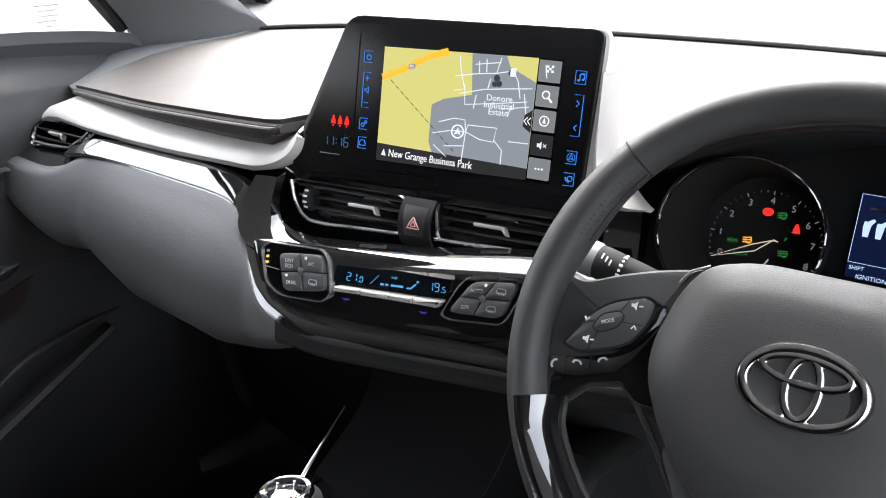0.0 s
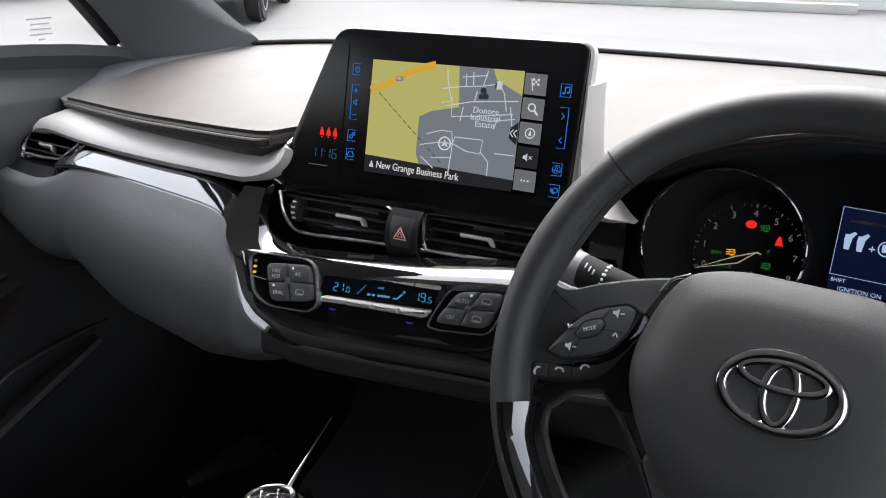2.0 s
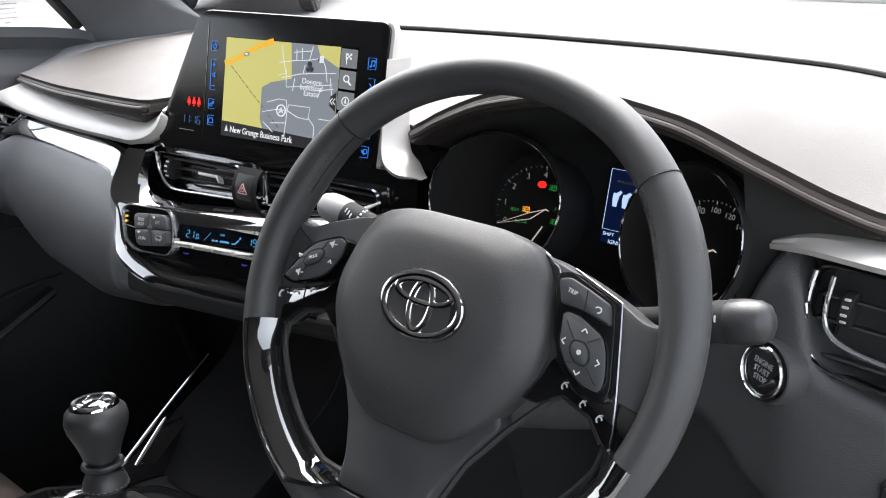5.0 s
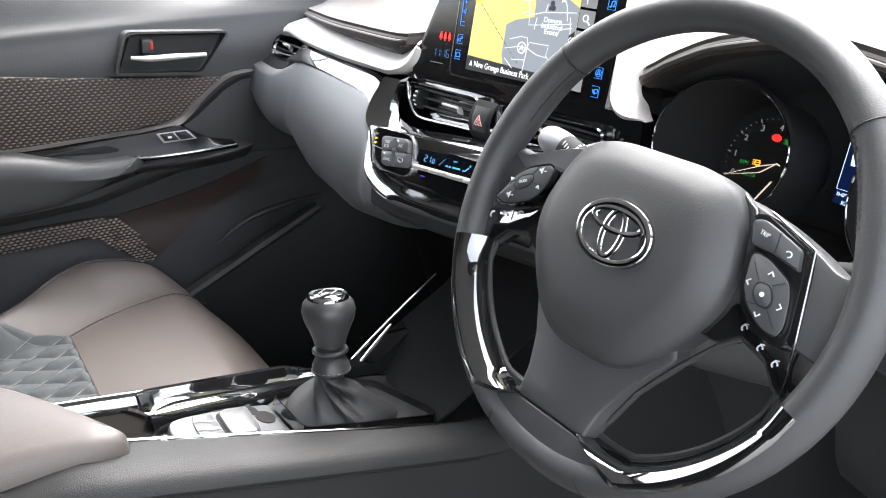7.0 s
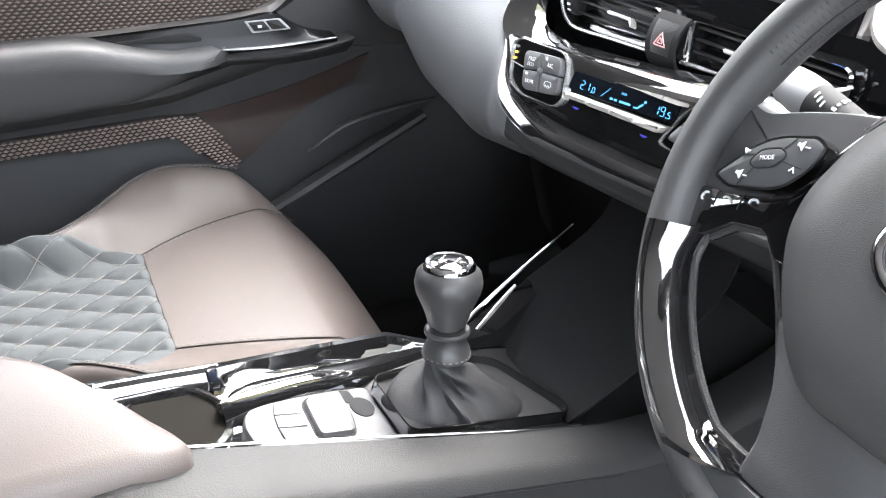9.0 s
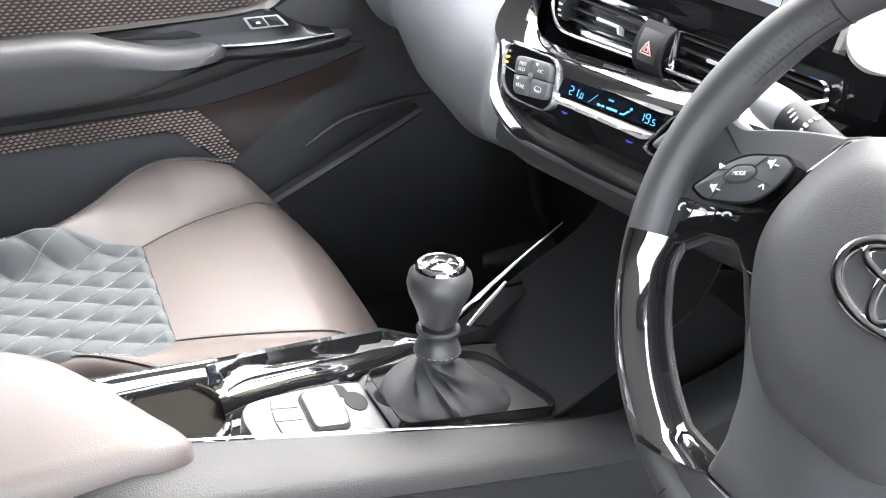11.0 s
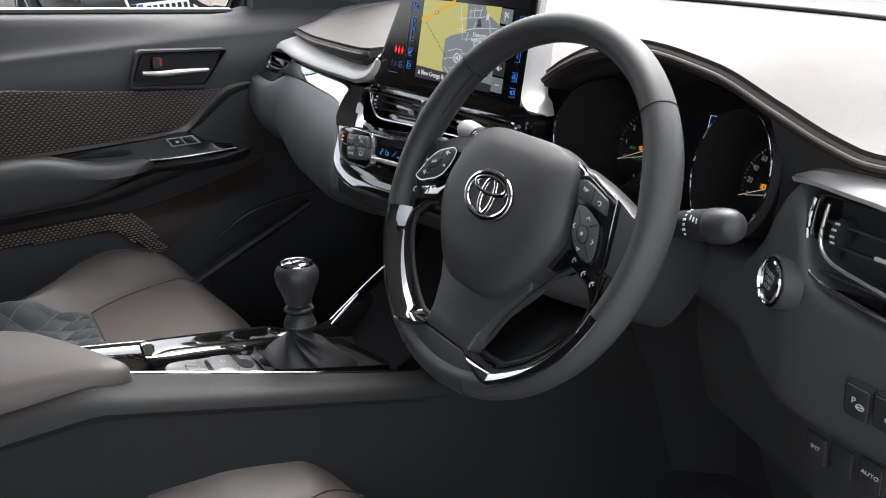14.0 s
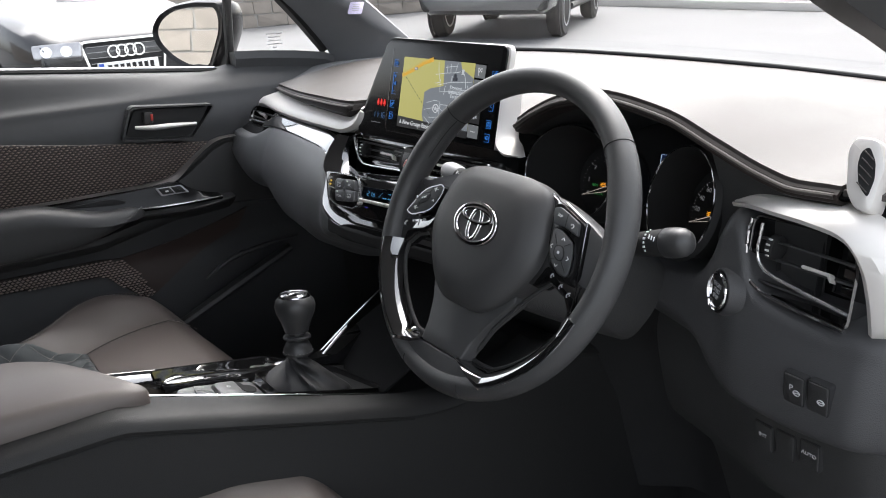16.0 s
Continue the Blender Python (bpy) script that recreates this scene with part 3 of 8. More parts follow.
for line in ([(0.45, 0.03), (0.46, 0.14), (0.49, 0.30), (0.43, 0.32)], [(0.43, 0.20), (0.54, 0.17), (0.66, 0.15), (0.68, 0.02)], [(0.66, 0.15), (0.75, 0.12), (0.78, 0.20), (0.80, 0.34)],
             [(0.46, 0.345), (0.60, 0.29), (0.72, 0.27), (0.86, 0.25)], [(0.49, 0.26), (0.50, 0.43), (0.66, 0.40), (0.84, 0.36)], [(0.36, 0.60), (0.45, 0.555), (0.51, 0.56), (0.52, 0.66), (0.51, 0.92)],
             [(0.52, 0.66), (0.60, 0.71), (0.68, 0.72), (0.69, 0.60), (0.53, 0.60), (0.52, 0.66)], [(0.68, 0.70), (0.73, 0.78), (0.73, 0.90)], [(0.33, 0.70), (0.44, 0.66), (0.52, 0.66)], [(0.34, 0.80), (0.42, 0.89)], [(0.52, 0.78), (0.40, 0.80)],
             [(0.76, 0.70), (0.87, 0.70)], [(0.56, 0.06), (0.565, 0.16)], [(0.60, 0.04), (0.605, 0.15)], [(0.54, 0.09), (0.68, 0.06)], [(0.70, 0.44), (0.85, 0.40)], [(0.74, 0.50), (0.76, 0.40)], [(0.55, 0.46), (0.56, 0.34)], [(0.82, 0.30), (0.84, 0.46)], [(0.62, 0.28), (0.63, 0.20)]):
    road([mp(*p) for p in line], 0.00085, 0.0018, E_MAPW)
for line in ("Donore", "Industrial", "Estate"):
    v = {"Donore": 0.355, "Industrial": 0.415, "Estate": 0.47}[line]
    lettering("place_name", line, 0.0078, SCR @ Matrix.Translation((*mp(0.69, v), 0.0021)), E_MAPW, screen)
on_map("caption_bar", [mp(0, 0.845), mp(0.875, 0.905), mp(0.875, 1.0), mp(0, 1.0)], 0.0014, E_KEYD, "dark caption bar")
cap = SCR @ Matrix.Translation((*mp(0.075, 0.925), 0.0018)) @ Matrix.Rotation(radians(-1.2), 4, "Z")
lettering("caption", "New Grange Business Park", 0.0098, cap, E_WHITE, screen, align="LEFT", squash=0.80)
on_map("caption_mark", [mp(0.03, 0.95), mp(0.045, 0.89), mp(0.06, 0.95)], 0.0018, E_MAPW)
band("position_ring", oval(0.0058, 0.0058, 24, *mp(0.475, 0.665)), 0.0011, SCR, 0.0023, 0.0018, E_WHITE, screen)
on_map("position_arrow", [mp(0.455, 0.695), mp(0.475, 0.63), mp(0.495, 0.695), mp(0.475, 0.68)], 0.0021, E_MAPW)
for u, v, r in ((0.665, 0.19, 0.003), (0.68, 0.235, 0.0028), (0.655, 0.24, 0.0025), (0.745, 0.14, 0.0036)):
    on_map("map_symbol", oval(r, r, 14, *mp(u, v)), 0.0020, E_TEXTD)
on_map("fuel_symbol", [mp(0.735, 0.17), mp(0.735, 0.10), mp(0.765, 0.095), mp(0.765, 0.165)], 0.0023, E_MAPW)
on_map("side_tab", [mp(0.875, 0.42), mp(0.835, 0.47), mp(0.83, 0.56), mp(0.875, 0.61)], 0.0020, E_KEYD)
for s in (0, 0.018):
    road([mp(0.862 + s - 0.01, 0.485), mp(0.845 + s - 0.01, 0.515), mp(0.862 + s - 0.01, 0.545)], 0.0009, 0.0023, E_WHITE, "tab_arrow")
for k, (v, m) in enumerate(((0.015, E_KEY), (0.215, E_KEY), (0.415, E_KEY), (0.615, E_KEYD), (0.81, E_KEY))):
    on_map("map_key", rounded([mp(0.882, v + 0.17), mp(0.998, v + 0.175), mp(0.998, v), mp(0.882, v - 0.005)], 0.001), 0.0015, m, "grey touch key")
    c = mp(0.94, v + 0.085)
    if k == 0:
        for i in range(3):
            for j in range(3):
                if (i + j) % 2 == 0:
                    on_map("flag_check", [(c[0] - 0.003 + 0.0022 * i, c[1] + 0.002 * j - 0.001), (c[0] - 0.001 + 0.0022 * i, c[1] + 0.002 * j - 0.001), (c[0] - 0.001 + 0.0022 * i, c[1] + 0.002 * j + 0.001), (c[0] - 0.003 + 0.0022 * i, c[1] + 0.002 * j + 0.001)], 0.0018, E_WHITE)
        road([(c[0] - 0.004, c[1] + 0.005), (c[0] - 0.002, c[1] - 0.006)], 0.0008, 0.0018, E_WHITE, "flag_pole")
    elif k == 1:
        band("magnifier", oval(0.0032, 0.0032, 18, c[0] - 0.001, c[1] + 0.0012), 0.0011, SCR, 0.0018, 0.0014, E_WHITE, screen)
        road([(c[0] + 0.001, c[1] - 0.001), (c[0] + 0.005, c[1] - 0.005)], 0.0017, 0.0018, E_WHITE, "magnifier_grip")
    elif k == 2:
        band("compass_ring", oval(0.0042, 0.0042, 18, *c), 0.0009, SCR, 0.0018, 0.0014, E_WHITE, screen)
        on_map("compass_arrow", [(c[0] - 0.0015, c[1] - 0.002), (c[0], c[1] + 0.003), (c[0] + 0.0015, c[1] - 0.002)], 0.0018, E_WHITE)
    elif k == 3:
        on_map("mute_mark", [(c[0] - 0.004, c[1] - 0.0015), (c[0] - 0.002, c[1] - 0.0015), (c[0], c[1] - 0.0035), (c[0], c[1] + 0.0035), (c[0] - 0.002, c[1] + 0.0015), (c[0] - 0.004, c[1] + 0.0015)], 0.0018, E_MAPW)
        for s in (-1, 1):
            road([(c[0] + 0.0015, c[1] - 0.0015 * s), (c[0] + 0.0045, c[1] + 0.0015 * s)], 0.0006, 0.0018, E_MAPW, "mute_cross")
    else:
        for i in (-1, 0, 1):
            on_map("more_dot", oval(0.0009, 0.0009, 10, c[0] + 0.003 * i, c[1]), 0.0018, E_WHITE)


def touch_frame(u, v, w=0.0085, h=0.0105):
    """An open blue frame round a touch key."""
    return band("touch_key", [(u + w / 2, v + h / 2), (u - w / 2, v + h / 2), (u - w / 2, v - h / 2), (u + w / 2, v - h / 2)], 0.0006, SCR, 0.0008, 0.0002, E_BLUE, display, "blue outlined touch key", closed=False)


def blue(pts, w=0.0007, closed=False):
    return band("key_mark", pts, w, SCR, 0.0009, 0.0002, E_BLUE, display, closed=closed)


LX, RX = -0.1035, 0.1035
touch_frame(LX, 0.0425)
blue(oval(0.0024, 0.0024, 12, LX + 0.0008, 0.0422, 130, 410))
blue([(LX + 0.0008, 0.0456), (LX + 0.0008, 0.0428)])
band("touch_key", [(LX + 0.004, 0.028), (LX - 0.0035, 0.028), (LX - 0.0035, -0.005), (LX + 0.004, -0.005)], 0.0006, SCR, 0.0008, 0.0002, E_BLUE, display, closed=False)
blue([(LX - 0.0015, 0.0225), (LX + 0.003, 0.0225)])
blue([(LX + 0.0008, 0.0248), (LX + 0.0008, 0.0202)])
blue([(LX - 0.001, 0.0125), (LX + 0.0005, 0.0125), (LX + 0.0025, 0.0145), (LX + 0.0025, 0.0085), (LX + 0.0005, 0.0105), (LX - 0.001, 0.0105)], closed=True)
blue([(LX - 0.0015, -0.0005), (LX + 0.003, -0.0005)])
touch_frame(LX, -0.0205)
blue(oval(0.0017, 0.0017, 10, LX - 0.0008, -0.0215), closed=True)
blue(oval(0.0012, 0.0012, 8, LX + 0.0022, -0.0187), closed=True)
touch_frame(LX, -0.0385)
blue([(LX - 0.003, -0.041), (LX - 0.003, -0.0385), (LX - 0.0012, -0.036), (LX + 0.002, -0.036), (LX + 0.0035, -0.0385), (LX + 0.0035, -0.041)], closed=True)
for v in (0.0395, -0.0285, -0.0475):
    band("touch_key", [(RX - 0.0045, v + 0.0055), (RX + 0.0048, v + 0.0055), (RX + 0.0048, v - 0.0055), (RX - 0.0045, v - 0.0055)], 0.0006, SCR, 0.0008, 0.0002, E_BLUE, display, closed=v > 0)
for p in ((-0.0016, 0.037), (0.0022, 0.0378)):
    slab("note_head", oval(0.0012, 0.001, 10, RX + p[0], p[1]), SCR, 0.0010, 0.0002, E_BLUE, display)
    blue([(RX + p[0] + 0.001, p[1]), (RX + p[0] + 0.001, p[1] + 0.005)])
blue([(RX - 0.0006, 0.042), (RX + 0.0032, 0.0428)], 0.0012)
band("touch_key", [(RX - 0.003, 0.025), (RX + 0.0048, 0.025), (RX + 0.0048, -0.010), (RX - 0.003, -0.010)], 0.0006, SCR, 0.0008, 0.0002, E_BLUE, display, closed=False)
blue([(RX - 0.001, 0.020), (RX + 0.0015, 0.0175), (RX - 0.001, 0.015)])
blue([(RX + 0.0015, -0.0005), (RX - 0.001, -0.003), (RX + 0.0015, -0.0055)])
blue([(RX - 0.002, -0.0305), (RX, -0.0255), (RX + 0.002, -0.0305), (RX, -0.0293)], closed=True)
blue(oval(0.0036, 0.0036, 14, RX, -0.0285), 0.0004, closed=True)
blue(oval(0.0022, 0.0022, 12, RX + 0.0012, -0.0468), closed=True)
blue([(RX - 0.003, -0.0455), (RX - 0.002, -0.0485), (RX + 0.0005, -0.0500)], 0.0011)
# belt warning lamps and clock in the wing of the bezel
for k in range(3):
    u, v = -0.1335 + 0.0075 * k - 0.0035, -0.0195
    slab("belt_lamp", [Vector((u + x, v + y)) for x, y in ((-0.0024, -0.004), (0.0024, -0.004), (0.0018, 0.001), (0.0007, 0.0018), (0.0010, 0.004), (-0.0010, 0.004), (-0.0007, 0.0018), (-0.0018, 0.001))], SCR, 0.0009, 0.0002, E_RED, display, "red seat belt warning lamp")
    slab("belt_lamp_dot", oval(0.0008, 0.0008, 8, u, v - 0.0056), SCR, 0.0009, 0.0002, E_RED, display)
SEG = {"1": "cf", "6": "abdefg"[0:0] + "acdefg", "0": "abcdef", "2": "abged", "9": "abcdfg", "5": "acdfg"}


def digits(text, x, y, h, m, material, parent, w=0.0005, label=""):
    """Seven-segment figures."""
    wd = h * 0.52
    for ch in text:
        if ch in ":.":
            for yy in ((0.3, 0.7) if ch == ":" else (0.02,)):
                slab("clock_dot", oval(w * 0.8, w * 0.8, 6, x + 0.1 * wd, y - h / 2 + h * yy), m, 0.0009, 0.0002, material, parent)
            x += wd * 0.45
            continue
        seg = {"a": ((0, h), (wd, h)), "b": ((wd, h), (wd, h / 2)), "c": ((wd, h / 2), (wd, 0)), "d": ((0, 0), (wd, 0)), "e": ((0, h / 2), (0, 0)), "f": ((0, h), (0, h / 2)), "g": ((0, h / 2), (wd, h / 2))}
        for s in ("bc" if ch == "1" else SEG[ch]):
            p, q = (Vector(v) * 1 for v in seg[s])
            d = (q - p).normalized() * w * 0.7
            band("segment", [p + d + Vector((x, y - h / 2)), q - d + Vector((x, y - h / 2))], w, m, 0.0009, 0.0002, material, parent, closed=False)
        x += wd * 1.55


digits("11:16", -0.147, -0.0405, 0.0088, SCR, E_CLOCK, display, 0.0006)
slab("clock_line", rounded([(-0.150, -0.0525), (-0.128, -0.0525), (-0.128, -0.0532), (-0.150, -0.0532)], 0.0002), SCR, 0.0008, 0.0001, M_GREYPRINT, display)
band("inner_frame_line", [(-0.114, 0.066), (-0.114, -0.058), (-0.110, -0.063), (0.112, -0.063)], 0.0006, SCR, 0.0005, 0.0001, M_DCHROME, display, "fine frame line", closed=False)

# ---------------------------------------------------------------- centre air vents
VT = frame_at((0.0, 0.166, 0.946), 7, 5)


def air_vent(name, m, outline, vanes, label, tab, chrome, wheel_at=None, uprights=6, depth=0.045):
    """An air outlet: a dark box, vanes, uprights behind them, a silver tab and a bright frame line."""
    v = base_of(name, label, "air vent", "dashboard air vents")
    xs_, ys_ = [p[0] for p in outline], [p[1] for p in outline]
    x0, x1, y0, y1 = min(xs_), max(xs_), min(ys_), max(ys_)
    ring = rounded(outline, 0.010, 4)
    rows_ = [[m @ Vector((p.x * k + (1 - k) * (x0 + x1) / 2, p.y * k + (1 - k) * (y0 + y1) / 2, h)) for p in ring] for k, h in ((1.03, 0.001), (1.0, 0.003), (0.97, 0.001), (0.95, -0.006), (0.90, -depth))]
    n = len(ring)
    verts = [q for r in rows_ for q in r]
    faces = [(i * n + j, i * n + (j + 1) % n, (i + 1) * n + (j + 1) % n, (i + 1) * n + j) for i in range(4) for j in range(n)] + [tuple(range(4 * n, 5 * n))]
    finish("vent_box", verts, faces, M_GLOSS, v)
    for y in vanes:
        rounded_box("vane", (x1 - x0 - 0.010, 0.0024, 0.016), m @ pose((x0 + x1) / 2, y, -0.010, -12), M_BLACK, v, edge=0.0006, seg=1)
    for k in range(uprights):
        x = x0 + 0.012 + (x1 - x0 - 0.022) * k / (uprights - 1)
        rounded_box("upright", (0.0012, y1 - y0 - 0.008, 0.010), m @ pose(x, (y0 + y1) / 2, -0.034), M_PIT, v, edge=0.0004, seg=1)
    tx, ty = tab
    slab("tab", rounded([(-0.0175, 0.0010), (-0.016, 0.0026), (0.013, 0.0026), (0.0175, -0.0050), (0.0150, -0.0054), (0.0110, -0.0006), (-0.016, -0.0010)], 0.0006, 2), m @ pose(tx, ty, 0.0, -20), 0.004, -0.004, M_SATIN, v, "silver adjusting tab", edge=0.0008)
    if chrome:
        tube("bright_frame", [m @ Vector((x, y, 0.004)) for x, y in chrome], 0.0018, M_BRIGHT, v, "chrome frame line", sides=8)
    if wheel_at:
        wx, wy = wheel_at
        lathe("thumb_wheel", [(0.001, -0.0045), (0.0125, -0.004), (0.0135, 0), (0.0125, 0.004), (0.001, 0.0045)], m @ Matrix.Translation((wx, wy, -0.006)) @ Matrix.Rotation(radians(90), 4, "Y"), M_DARK, v, n=20)
        for k in range(4):
            rounded_box("wheel_notch", (0.0045, 0.0020, 0.0016), m @ Matrix.Translation((wx, wy, -0.006)) @ Matrix.Rotation(radians(-42 + 24 * k), 4, "X") @ Matrix.Translation((0, 0, 0.0138)), M_PRINT if k == 0 else M_SATIN, v, edge=0.0005, seg=1)
    return v


chl = spline([(-0.146, 0.016, 0), (-0.1445, 0.008, 0), (-0.141, -0.006, 0), (-0.1313, -0.019, 0), (-0.1145, -0.0235, 0), (-0.07, -0.0215, 0), (-0.018, -0.0190, 0)], 6)
air_vent("air_vent", VT, [(-0.147, 0.0165), (-0.016, 0.0175), (-0.016, -0.0195), (-0.115, -0.0240), (-0.132, -0.0195), (-0.143, -0.005)], (0.009, -0.0012, -0.012), "piano black centre air vent with silver tab", (-0.063, -0.0012), [(p.x, p.y) for p in chl], (-0.1275, -0.002))
air_vent("air_vent", VT, [(0.016, 0.0175), (0.165, 0.020), (0.165, -0.012), (0.016, -0.0185)], (0.011, 0.001, -0.009), "piano black centre air vent beside the hazard switch", (0.0715, 0.0012), [(0.016, -0.0180), (0.06, -0.0162), (0.165, -0.0112)])
hazard = base_of("hazard_switch", "black hazard warning switch with red triangle outline", "switch")
HZ = VT @ pose(0.0, -0.004, 0.006, -4)
rows = []
for i in range(15):
    a = radians(-62 + 124 * i / 14)
    rows.append([HZ @ Vector((x, 0.0235 * math.sin(a) - 0.001, 0.022 * math.cos(a) - 0.015)) for x in (-0.0165, -0.0155, 0.0155, 0.0165)])
shell("housing", rows, 0.003, M_DARK, hazard)
rows = []
for i in range(11):
    a = radians(-38 + 76 * i / 10)
    rows.append([HZ @ Vector((x, 0.0245 * math.sin(a), 0.0235 * math.cos(a) - 0.015 - (0.0008 if abs(x) > 0.0105 else 0))) for x in (-0.0112, -0.0100, 0.0100, 0.0112)])
shell("rocker", rows, 0.002, M_BLACK, hazard)
E_HAZ = mat("pale_red_marking", (0.90, 0.50, 0.46), 0.5, vary=0)
for k, (tag, thick) in enumerate((("pale red triangle outline", 0.0007), ("", 0.0005))):
    run = []
    for a, b in (((-0.0064, -0.0040), (0.0064, -0.0040)), ((0.0064, -0.0040), (0.0, 0.0068)), ((0.0, 0.0068), (-0.0064, -0.0040))):
        run += [((a[0] + (b[0] - a[0]) * n / 6) * (1 - 0.55 * k), (a[1] + (b[1] - a[1]) * n / 6) * (1 - 0.55 * k)) for n in range(6)]
    tube("triangle", [HZ @ Vector((x, 0.0258 * math.sin(y / 0.0258), 0.0258 * math.cos(y / 0.0258) - 0.0150)) for x, y in run], thick, E_HAZ, hazard, tag, sides=5, closed=True)

# ---------------------------------------------------------------- climate panel
CL = frame_at((0.0, 0.1135, 0.897), 13, 20)
climate = base_of("climate_panel", "piano black climate control panel with blue digital display", "control panel")
slab("face", rounded([(-0.150, 0.022), (0.140, 0.027), (0.125, -0.020), (0.1141, -0.0333), (0.0644, -0.0466), (-0.0167, -0.0538), (-0.0956, -0.0555), (-0.1218, -0.0423), (-0.1383, -0.0097)], 0.008), CL, -0.002, -0.03, M_GLOSS, climate, edge=0.003)
E_LCD = glow("blue_climate_figures", (0.08, 0.34, 0.62), 0.8)
M_LCD = mat("dark_lcd_glass", (0.006, 0.008, 0.012), 0.12, vary=0)
E_AMBER = glow("amber_heater_lamp", (0.85, 0.55, 0.08), 1.0)
E_PALE = glow("pale_indicator", (0.75, 0.80, 0.70), 0.9)


def button_cluster(rim, corners, cross, words, lamps):
    """Four keys round a pin, in a bright frame. corners: outer corners, top left first and clockwise."""
    band("cluster_rim", rounded(rim, 0.008, 5), 0.0011, CL, 0.0036, -0.006, M_BRIGHT, climate, "chrome cluster rim")
    slab("cluster_well", rounded(rim, 0.008, 5), CL, 0.0012, -0.006, M_GLOSS, climate)
    k = [Vector(c) for c in corners]
    o = Vector(cross)
    mids = [(k[i] + k[(i + 1) % 4]) / 2 for i in range(4)]
    for i in range(4):
        a, b, c = mids[i - 1], k[i], mids[i]
        q = [o, a, b, c]
        g = sum(q, Vector((0, 0))) / 4
        q = [g + (v - g) * 0.955 for v in q]
        b_ = slab("button", rounded(q, [0.0030, 0.0012, 0.0075, 0.0012], 4), CL, 0.0085, -0.004, M_KEY, climate, "charcoal climate button", edge=0.0012, crown=0.0005)
        if words[i]:
            ls = words[i].split("|")
            for r, word in enumerate(ls):
                lettering("button_text", word, 0.0050, CL @ Matrix.Translation((g.x, g.y - 0.001 + 0.0024 * (len(ls) - 1) - 0.0050 * r, 0.0092)) @ Matrix.Rotation(radians(3), 4, "Z"), M_PRINT, b_, squash=0.85)
        else:
            band("button_mark", rounded([(g.x - 0.0044, g.y - 0.002), (g.x + 0.0044, g.y - 0.002), (g.x + 0.0036, g.y + 0.0022), (g.x - 0.0036, g.y + 0.0022)], 0.0012, 2), 0.0005, CL, 0.0095, 0.0082, M_PRINT, b_)
            for e in (-1, 0, 1):
                band("button_mark", [(g.x + 0.0022 * e, g.y - 0.0035), (g.x + 0.0022 * e, g.y - 0.0008)], 0.0005, CL, 0.0095, 0.0082, M_PRINT, b_, closed=False)
        if i in lamps:
            slab("indicator", oval(0.0012, 0.0012, 10, g.x + lamps[i][0], g.y + lamps[i][1]), CL, 0.0097, 0.008, E_PALE, b_, "lit indicator")
    slab("centre_pin", oval(0.0036, 0.0036, 8, o.x, o.y), CL, 0.0095, -0.002, M_KEY, climate, edge=0.001)


button_cluster([(-0.1342, 0.0148), (-0.127, 0.0218), (-0.0705, 0.0222), (-0.062, 0.0148), (-0.0560, -0.0183), (-0.064, -0.0268), (-0.109, -0.0268), (-0.1256, -0.017)], [(-0.1125, 0.0140), (-0.0660, 0.0175), (-0.0590, -0.0160), (-0.1030, -0.0218)], (-0.086, -0.0003), ["FAST|ECO", "A/C", "", "DUAL"], {1: (-0.006, 0.0040), 3: (-0.006, 0.0052)})
button_cluster([(0.0535, -0.0196), (0.0680, 0.010), (0.0770, 0.0195), (0.122, 0.0235), (0.1260, 0.0150), (0.1187, -0.003), (0.1110, -0.019), (0.0626, -0.022)], [(0.0810, 0.0155), (0.1225, 0.0200), (0.1105, -0.0135), (0.0610, -0.0150)], (0.0922, 0.0016), ["AUTO", "", "", "OFF"], {0: (0.0075, 0.0050)})
for k in range(3):
    slab("heater_lamp", oval(0.0013, 0.0013, 10, -0.127, 0.0136 - 0.0055 * k), CL, 0.0030, 0.001, E_AMBER if k else M_GREYPRINT, climate, "amber seat heater lamp")
band("well_line", [(-0.129, -0.0012), (-0.1135, -0.0030)], 0.0008, CL, 0.0022, 0.001, M_GREYPRINT, climate, closed=False)
lcd = slab("display", rounded([(-0.0535, 0.0098), (0.0603, 0.0148), (0.0585, -0.0022), (-0.0562, -0.0058)], 0.001), CL, 0.0, -0.006, M_LCD, climate, "dark digital climate display")
LC = CL @ Matrix.Rotation(radians(2.0), 4, "Z")
digits("21", -0.0420, 0.0026, 0.0074, LC, E_LCD, lcd, 0.0007)
digits(".0", -0.0298, 0.0012, 0.0050, LC, E_LCD, lcd, 0.0006)
digits("19", 0.0390, 0.0026, 0.0074, LC, E_LCD, lcd, 0.0007)
digits(".5", 0.0512, 0.0012, 0.0050, LC, E_LCD, lcd, 0.0006)
for k in range(7):
    rounded_box("display_dot", (0.0009, 0.0009, 0.0004), LC @ pose(-0.0177 + 0.0012 * k, -0.0012 + 0.0013 * k, 0.0004), E_LCD, lcd, edge=0.0001, seg=1)
for k, w in enumerate((0.0036, 0.0030, 0.0120)):
    rounded_box("display_bar", (w, 0.0020, 0.0004), LC @ pose((-0.0062, -0.0016, 0.0085)[k], -0.0008, 0.0004), E_LCD, lcd, edge=0.0001, seg=1)
band("airflow_figure", [(0.0180, -0.0016), (0.0220, -0.0014), (0.0245, 0.0012), (0.0268, 0.0030)], 0.0015, LC, 0.0006, 0, E_LCD, lcd, closed=False)
slab("airflow_head", oval(0.0012, 0.0012, 10, 0.0282, 0.0052), LC, 0.0006, 0, E_LCD, lcd)
